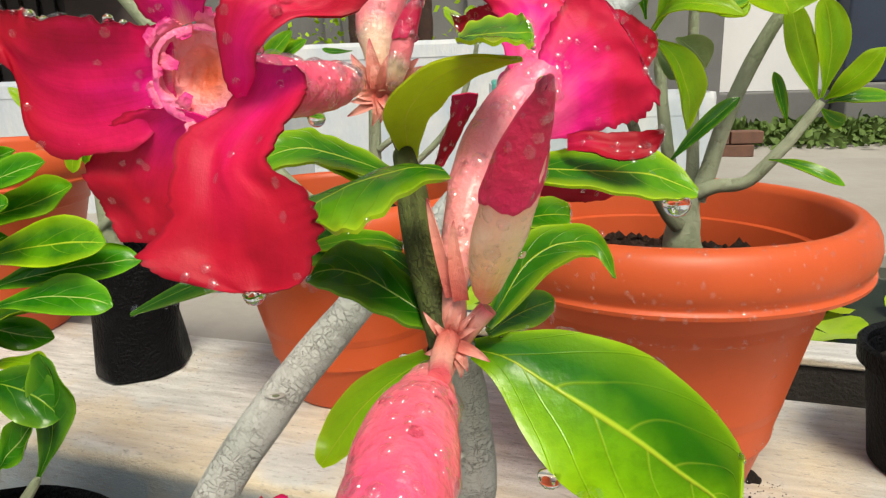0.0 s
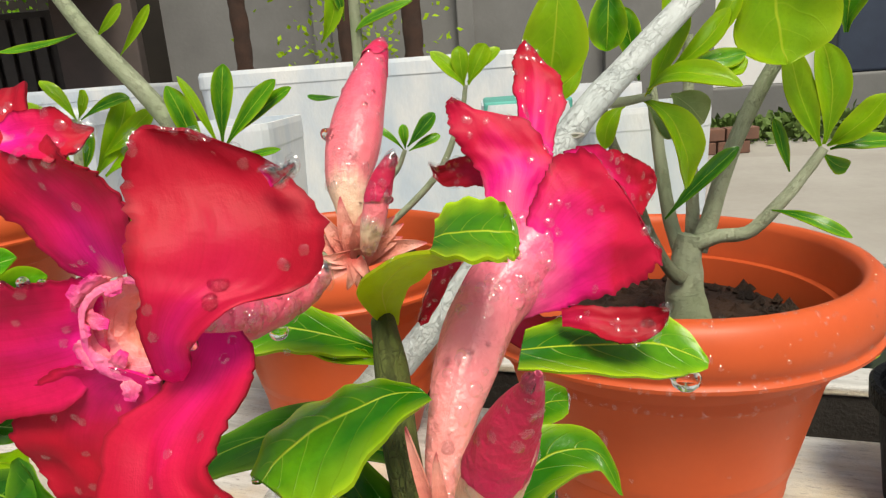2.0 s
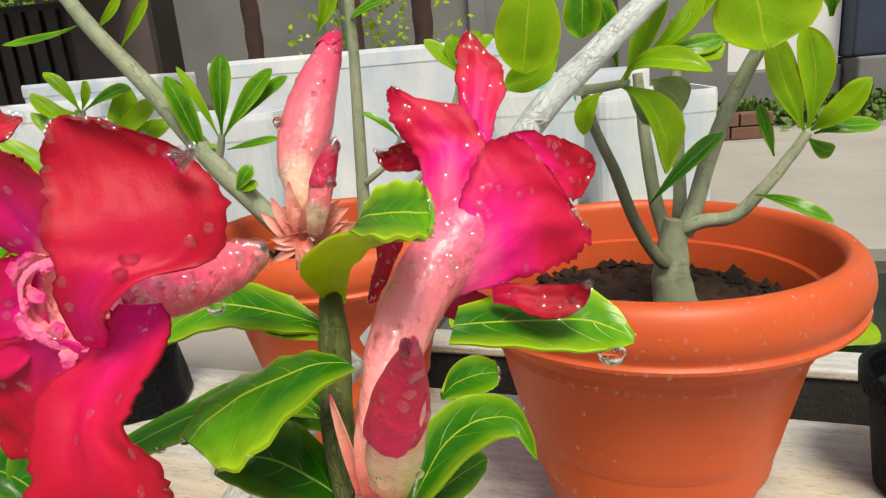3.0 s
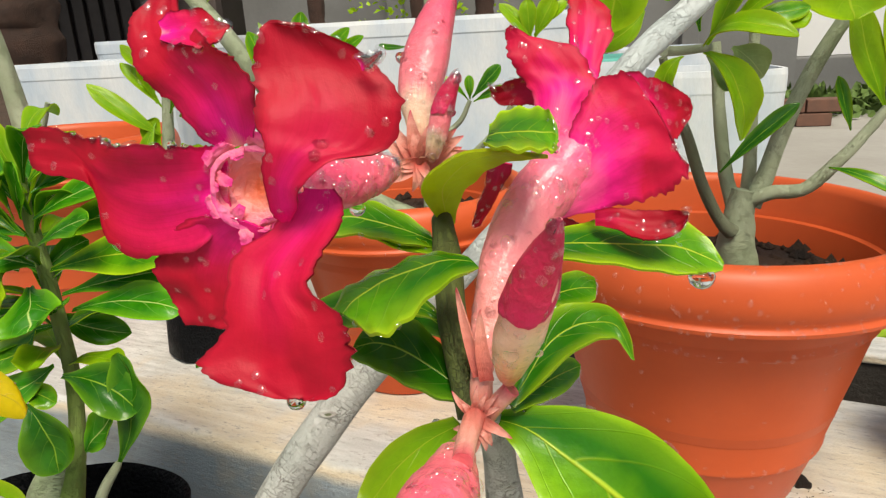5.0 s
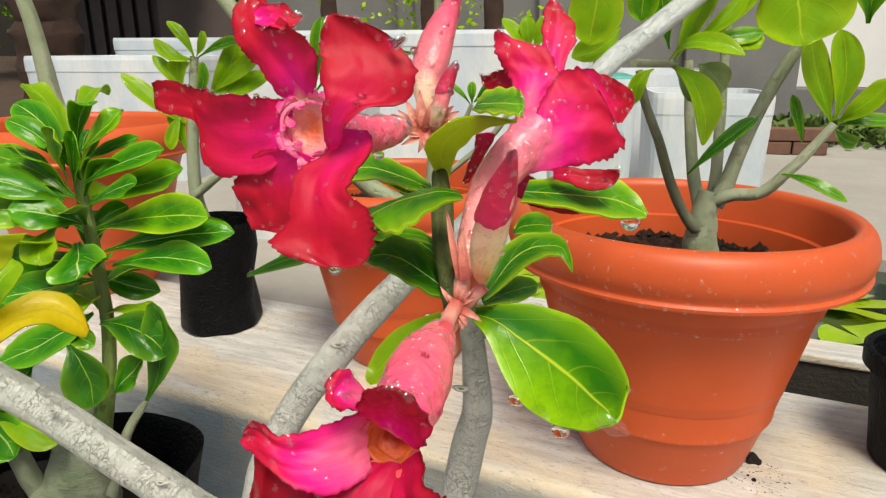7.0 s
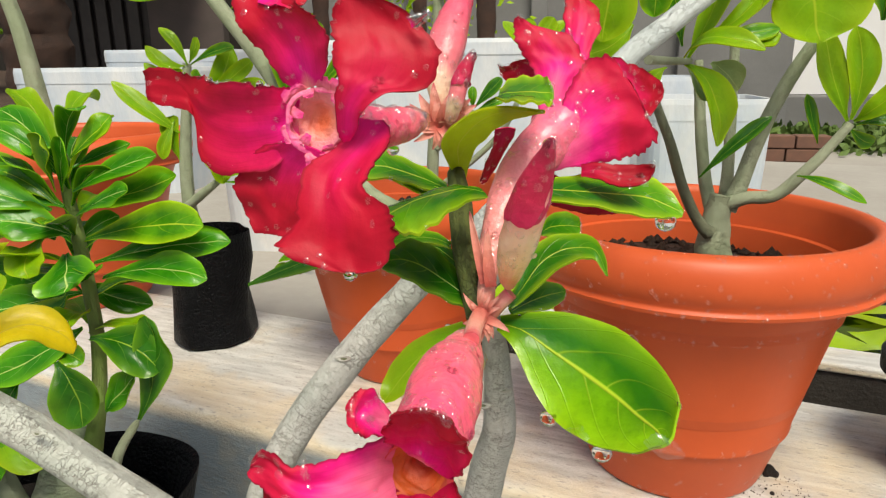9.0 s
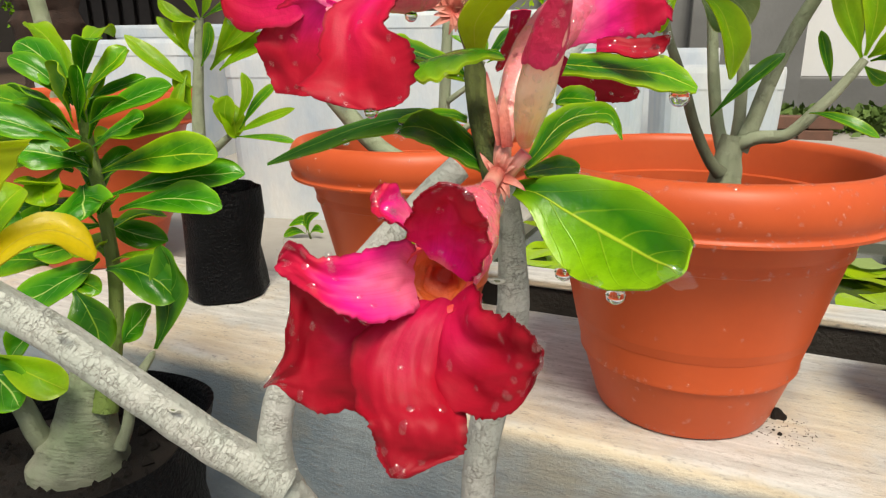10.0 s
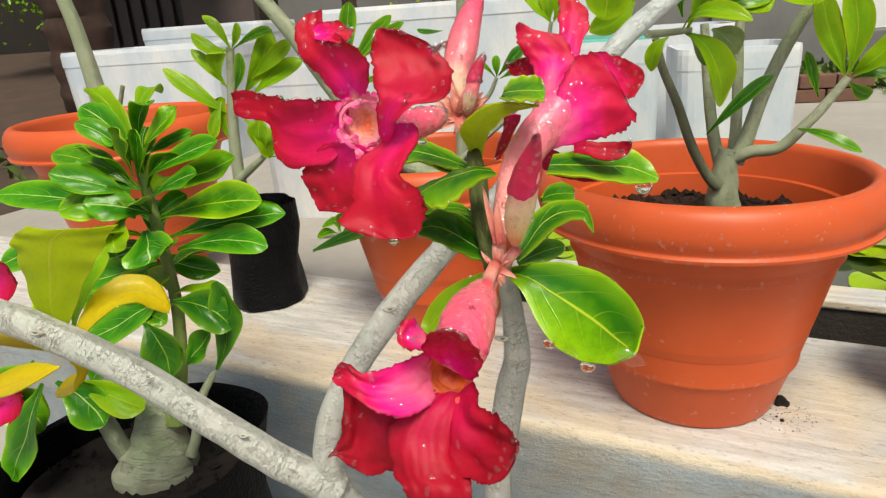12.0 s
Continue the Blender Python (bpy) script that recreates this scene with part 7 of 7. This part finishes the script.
blade("petal", [(-0.4364, 0.2750, 0.4571, 0.0057, -0.0030, 0.0155), (-0.4102, 0.2750, 0.4703, 0.0048, -0.0030, 0.0137), (-0.3907, 0.2750, 0.4757, 0.0042, -0.0030, 0.0102), (-0.3834, 0.2750, 0.4781, 0.0041, -0.0030, 0.0060)], PETAL_PINK, fallen, cup=0.3, ruffle=0.1, ragged=0.1, seed=2, nu=20, nv=12)


# ---- water drops ----


def water_material(name, lens_white, shine_front, shine_edge):
    """Clear water: see-through, a share of white for the light a drop gathers, gloss rising to the edge."""
    m, n, l, b = material(name, 0.0)
    clear, lens_diffuse, gloss = n.new("ShaderNodeBsdfTransparent"), n.new("ShaderNodeBsdfDiffuse"), n.new("ShaderNodeBsdfGlossy")
    lens_diffuse.inputs[0].default_value = (0.95, 0.95, 0.95, 1)
    gloss.inputs["Roughness"].default_value = 0.03
    body, skin = n.new("ShaderNodeMixShader"), n.new("ShaderNodeMixShader")
    # White diffuse share stands in for brightness gathered by the clear drop.
    body.inputs[0].default_value = lens_white
    facing = n.new("ShaderNodeLayerWeight")
    facing.inputs["Blend"].default_value = 0.25
    amount = math_node(n, l, "ADD", math_node(n, l, "MULTIPLY", facing.outputs["Facing"], shine_edge), shine_front)
    for a, c in ((clear.outputs[0], body.inputs[1]), (lens_diffuse.outputs[0], body.inputs[2]), (amount, skin.inputs[0]), (body.outputs[0], skin.inputs[1]), (gloss.outputs[0], skin.inputs[2]), (skin.outputs[0], n["Material Output"].inputs[0])):
        l.new(a, c)
    return m


DROP = water_material("water", 0.0, 0.09, 0.30)
BEAD = water_material("fine_water", 0.015, 0.08, 0.22)
bm = bmesh.new()
bmesh.ops.create_icosphere(bm, subdivisions=2, radius=1)
for v in bm.verts:
    if v.co.z < -0.35:
        v.co.z = -0.35
drop_mesh = bpy.data.meshes.new("water_drop")
bm.to_mesh(drop_mesh)
bm.free()
drop_mesh.polygons.foreach_set("use_smooth", [True] * len(drop_mesh.polygons))
drop_mesh.materials.append(DROP)
CLEAR, cn, cl, _ = material("hanging_water", 0.0)
lens = cn.new("ShaderNodeBsdfGlass")
lens.inputs["IOR"].default_value, lens.inputs["Roughness"].default_value = 1.33, 0.0
cl.new(lens.outputs[0], cn["Material Output"].inputs[0])
hang_mesh = drop_mesh.copy()
hang_mesh.materials[0] = CLEAR


def water_drop(p, n, r, tall=0.7, label="clear bead of rain water", shape=drop_mesh):
    ob = new("water_drop", shape)
    z = Vector(n).normalized()
    m = z.to_track_quat("Z", "Y").to_matrix().to_4x4()
    ob.matrix_basis = Matrix.Translation(Vector(p)) @ m @ Matrix.Diagonal((r, r, r * tall, 1))
    return tagged(ob, label, "water drop", "rain drops on the plants")


rnd = random.Random(17)
for ob in wet:
    kind = ob.name.split(".")[0]
    polys = [p for p in ob.data.polygons if p.normal.dot(Vector((0.1, -0.9, 0.45))) > 0.25]
    count = {"petal": 6, "leaf": 5, "tube": 9, "bud": 6}[kind]
    for _ in range(min(count, len(polys))):
        p = rnd.choice(polys)
        r = rnd.choice((0.0005, 0.0006, 0.0008, 0.0010, 0.0014)) * (1.0 if kind == "petal" else 1.2)
        water_drop(p.center, p.normal, r, 0.6 if kind == "petal" else 0.42, shape=drop_mesh if kind == "petal" else hang_mesh)


def beads(targets, sizes, facing, label, seed, water):
    """Fine rain beads on the outsides of the given (object, place, count)."""
    r = random.Random(seed)
    verts, faces = [], []
    for ob, place, count, turned_out in targets:
        polys = [p for p in ob.data.polygons if len(p.vertices) == 4 and p.normal.dot(facing) > 0.2 and (not turned_out or p.center.xy.dot(p.normal.xy) > 0)]
        for _ in range(count if polys else 0):
            p = r.choice(polys)
            q = [ob.data.vertices[i].co for i in p.vertices]
            a, b = r.random(), r.random()
            c = (q[0] * (1 - a) + q[1] * a) * (1 - b) + (q[3] * (1 - a) + q[2] * a) * b + place
            z = p.normal
            x = z.cross(Vector((0.01, 0, 1))).normalized()
            y = z.cross(x)
            s = r.choice(sizes)
            k = len(verts)
            verts.append(c + z * s * 0.5)
            long = r.uniform(0.9, 1.5)
            for rad, hh in ((0.5, 0.43), (0.85, 0.24), (1.0, 0.0)):
                for t in range(8):
                    verts.append(c + (x * math.cos(t * 0.7854) + y * math.sin(t * 0.7854) * long) * s * rad + z * s * hh)
            for t in range(8):
                u = (t + 1) % 8
                faces.append((k, k + 1 + t, k + 1 + u))
                faces += [(k + 1 + q + t, k + 9 + q + t, k + 9 + q + u, k + 1 + q + u) for q in (0, 8)]
    return tagged(mesh_object("rain_beads", verts, faces, water), label, "water", kind="stuff")


pots = [o for o in scene.objects if o.name.startswith("flower_pot")]
front = Vector((0.35, -0.9, 0.1))
for pot, count, seed in ((pots[0], 280, 3), (pots[1], 60, 4)):
    shell = [o for o in pot.children if o.name.split(".")[0] in ("pot_body", "rim")]
    beads([(o, pot.location, count, True) for o in shell], (0.0006, 0.0008, 0.0012, 0.0019), front, "fine rain beads clinging to a terracotta pot", seed, BEAD)
DENSE = {"petal": 75, "tube": 50, "bud": 60, "leaf": 30}
beads([(o, Vector((0, 0, 0)), DENSE[o.name.split(".")[0]], False) for o in wet], (0.0003, 0.0004, 0.0005, 0.0007, 0.0010, 0.0015), Vector((0.1, -0.9, 0.45)), "fine rain beads on petals, buds and leaves", 5, DROP)

beads([(o, Vector((0, 0, 0)), 44, False) for o in wet if o.name.startswith("tube")], (0.0012, 0.0016, 0.0022), Vector((0.1, -0.9, 0.45)), "broad flat rain drops on the flower tubes", 6, DROP)

# ---- dirt beside the large pot ----
for k, (x, y, s) in enumerate(((0.2495, 0.5340, 0.0065), (0.2540, 0.5310, 0.0045), (0.2450, 0.5300, 0.0035), (0.2420, 0.5010, 0.0020), (0.2390, 0.5080, 0.0012))):
    bm = bmesh.new()
    bmesh.ops.create_icosphere(bm, subdivisions=2, radius=s)
    for v in bm.verts:
        v.co *= 1 + 0.5 * noise.noise(v.co * 140 + Vector((k, 0, 0)))
        v.co.z = max(v.co.z, -s * 0.4)
    ob = part("soil_crumb", bm, SOIL, smooth=False)
    ob.location = (x, y, LEDGE_Z + s * 0.4)
    tagged(ob, "dark crumb of soil lying on the ledge", "soil", "soil crumbs by the pot")
specks = crumbs("soil_specks", None, 130, 0.03, LEDGE_Z + 0.0002, (0.0002, 0.0009), 31, (0.246, 0.508))
tagged(specks, "fine brown dirt scattered on the ledge by the pot", "dirt", kind="stuff")
more = crumbs("soil_specks", None, 160, 0.05, LEDGE_Z + 0.0002, (0.0002, 0.0007), 32, (-0.40, 0.77))
tagged(more, "fine dark dirt round the foot of the grow bag", "dirt", kind="stuff")
specks.data.materials[0] = EARTH
more.data.materials[0] = EARTH


def on_plant(p, r, hang):
    """The nearest point of a wet petal, leaf or bud, a little lower where the drop hangs."""
    best = min((((v.co - Vector(p)).length_squared, v.co) for ob in wet for v in ob.data.vertices), key=lambda a: a[0])[1]
    return best - Vector((0, 0, r * hang))


water_drop(on_plant((0.0741, 0.1935, 0.6510), 0.0040, 0.3), (0, -0.3, -1), 0.0040, 1.0, "hanging bead of rain water", hang_mesh)
water_drop(on_plant((0.0514, 0.1210, 0.5978), 0.0031, 0.3), (0, -0.3, -1), 0.0031, 1.0, "hanging bead of rain water", hang_mesh)
water_drop(on_plant((0.0352, 0.1400, 0.5980), 0.0031, 0.3), (0, -0.3, -1), 0.0031, 1.0, "hanging bead of rain water", hang_mesh)
water_drop(on_plant((-0.0183, 0.2280, 0.7182), 0.0028, 0.3), (0, -0.3, -1), 0.0028, 1.0, "hanging bead of rain water", hang_mesh)
water_drop(on_plant((-0.0214, 0.1142, 0.6520), 0.0021, 0.3), (0, -0.3, -1), 0.0021, 1.0, "hanging bead of rain water", hang_mesh)
water_drop(on_plant((-0.0179, 0.1315, 0.7008), 0.0020, 0.3), (0, -0.3, -1), 0.0020, 1.0, "hanging bead of rain water", hang_mesh)
water_drop(on_plant((0.0631, 0.2070, 0.6659), 0.0022, 0.3), (0, -0.3, -1), 0.0022, 1.0, "hanging bead of rain water", hang_mesh)
water_drop(on_plant((0.0711, 0.2155, 0.6681), 0.0017, 0.3), (0, -0.3, -1), 0.0017, 1.0, "hanging bead of rain water", hang_mesh)
water_drop(on_plant((-0.0205, 0.1660, 0.6804), 0.0023, 0.3), (0, -0.3, -1), 0.0023, 1.0, "hanging bead of rain water", hang_mesh)
water_drop(on_plant((0.0226, 0.1330, 0.6522), 0.0019, 0.3), (0, -0.3, -1), 0.0019, 1.0, "hanging bead of rain water", hang_mesh)
water_drop(on_plant((0.0284, 0.1385, 0.6525), 0.0012, 0.3), (0, -0.3, -1), 0.0012, 1.0, "hanging bead of rain water", hang_mesh)
water_drop(on_plant((-0.0536, 0.1355, 0.7028), 0.0012, 0.3), (0, -0.3, -1), 0.0012, 1.0, "hanging bead of rain water", hang_mesh)
water_drop(on_plant((-0.0716, 0.1360, 0.7053), 0.0009, 0.3), (0, -0.3, -1), 0.0009, 1.0, "hanging bead of rain water", hang_mesh)
water_drop(on_plant((-0.0667, 0.1360, 0.7053), 0.0009, 0.3), (0, -0.3, -1), 0.0009, 1.0, "hanging bead of rain water", hang_mesh)
water_drop(on_plant((0.0005, 0.2060, 0.7002), 0.0013, 0.3), (0, -0.3, -1), 0.0013, 1.0, "hanging bead of rain water", hang_mesh)
water_drop(on_plant((-0.0176, 0.2260, 0.7178), 0.0017, 0.3), (0, -0.3, -1), 0.0017, 1.0, "hanging bead of rain water", hang_mesh)
water_drop(on_plant((0.0006, 0.2070, 0.7003), 0.0014, 0.3), (0, -0.3, -1), 0.0014, 1.0, "hanging bead of rain water", hang_mesh)
water_drop(on_plant((-0.0014, 0.2070, 0.6904), 0.0012, 0.3), (0, -0.3, -1), 0.0012, 1.0, "hanging bead of rain water", hang_mesh)
water_drop(on_plant((-0.0758, 0.1350, 0.7045), 0.0010, -0.2), (0, -0.3, 1), 0.0010, 1.0, "hanging bead of rain water", hang_mesh)
water_drop(on_plant((-0.0716, 0.1350, 0.7038), 0.0008, -0.2), (0, -0.3, 1), 0.0008, 1.0, "hanging bead of rain water", hang_mesh)
water_drop(on_plant((-0.0677, 0.1350, 0.7034), 0.0012, -0.2), (0, -0.3, 1), 0.0012, 1.0, "hanging bead of rain water", hang_mesh)
water_drop(on_plant((-0.0652, 0.1350, 0.7031), 0.0008, -0.2), (0, -0.3, 1), 0.0008, 1.0, "hanging bead of rain water", hang_mesh)
water_drop(on_plant((-0.0564, 0.1345, 0.7025), 0.0008, -0.2), (0, -0.3, 1), 0.0008, 1.0, "hanging bead of rain water", hang_mesh)
water_drop(on_plant((-0.0534, 0.1345, 0.7021), 0.0011, -0.2), (0, -0.3, 1), 0.0011, 1.0, "hanging bead of rain water", hang_mesh)
water_drop(on_plant((-0.0487, 0.1340, 0.7016), 0.0008, -0.2), (0, -0.3, 1), 0.0008, 1.0, "hanging bead of rain water", hang_mesh)
water_drop(on_plant((-0.0422, 0.1340, 0.7004), 0.0009, -0.2), (0, -0.3, 1), 0.0009, 1.0, "hanging bead of rain water", hang_mesh)


def skin_at(p):
    """The nearest face of a wet leaf or petal that looks up or outward: its centre and normal."""
    q = Vector(p)
    face = min((f for ob in wet for f in ob.data.polygons if f.normal.dot(Vector((0.1, -0.8, 0.6))) > 0), key=lambda f: (f.center - q).length_squared)
    return face.center, face.normal


def puddle(p, r, seed):
    """A flat uneven pool of rain lying on a leaf."""
    c, z = skin_at(p)
    x = z.cross(Vector((0.3, 0.1, 1))).normalized()
    y = z.cross(x)
    verts, faces = [c + z * r * 0.34], []
    for f, h in ((0.5, 0.31), (0.85, 0.18), (1.0, 0.0)):
        for k in range(18):
            a = 2 * math.pi * k / 18
            q = r * f * (1 + 0.45 * noise.noise((math.cos(a) * 1.2 + seed, math.sin(a) * 1.2, seed)))
            verts.append(c + x * math.cos(a) * q * 1.3 + y * math.sin(a) * q * 0.8 + z * r * h)
    for k in range(18):
        u = (k + 1) % 18
        faces.append((0, 1 + k, 1 + u))
        faces += [(1 + o + k, 19 + o + k, 19 + o + u, 1 + o + u) for o in (0, 18)]
    tagged(mesh_object("water_drop", verts, faces, DROP), "flat clear pool of rain on a leaf", "water drop", "rain drops on the plants")


for k, (p, r) in enumerate((((0.0409, 0.1500, 0.6276), 0.0024), ((0.0545, 0.1360, 0.6264), 0.0022), ((0.0388, 0.1280, 0.6089), 0.0016), ((0.0412, 0.1240, 0.6063), 0.0040), ((0.0580, 0.1100, 0.6161), 0.0038), ((0.0577, 0.1160, 0.6187), 0.0014),
                            ((0.0321, 0.1530, 0.6276), 0.0010), ((0.0370, 0.1360, 0.6121), 0.0015), ((0.0427, 0.1300, 0.6116), 0.0012), ((0.0460, 0.1440, 0.6240), 0.0012), ((0.0583, 0.1940, 0.6604), 0.0024), ((0.0693, 0.1965, 0.6610), 0.0028),
                            ((0.0240, 0.1700, 0.6990), 0.0018), ((0.0290, 0.1695, 0.6990), 0.0015), ((-0.0254, 0.1950, 0.6690), 0.0022))):
    puddle(p, r, k * 3.7)
for p, r in (((-0.0132, 0.1180, 0.7030), 0.0015), ((-0.0173, 0.1260, 0.7062), 0.0007), ((-0.0152, 0.1250, 0.7093), 0.0008), ((-0.0048, 0.1260, 0.7083), 0.0007), ((-0.0027, 0.1250, 0.7052), 0.0010), ((-0.0173, 0.1220, 0.6937), 0.0011), ((0.0640, 0.1860, 0.6700), 0.0016), ((0.0300, 0.1930, 0.6800), 0.0014)):
    c, z = skin_at(p)
    water_drop(c, z, r, 0.75, "round clear bead of rain water", hang_mesh)
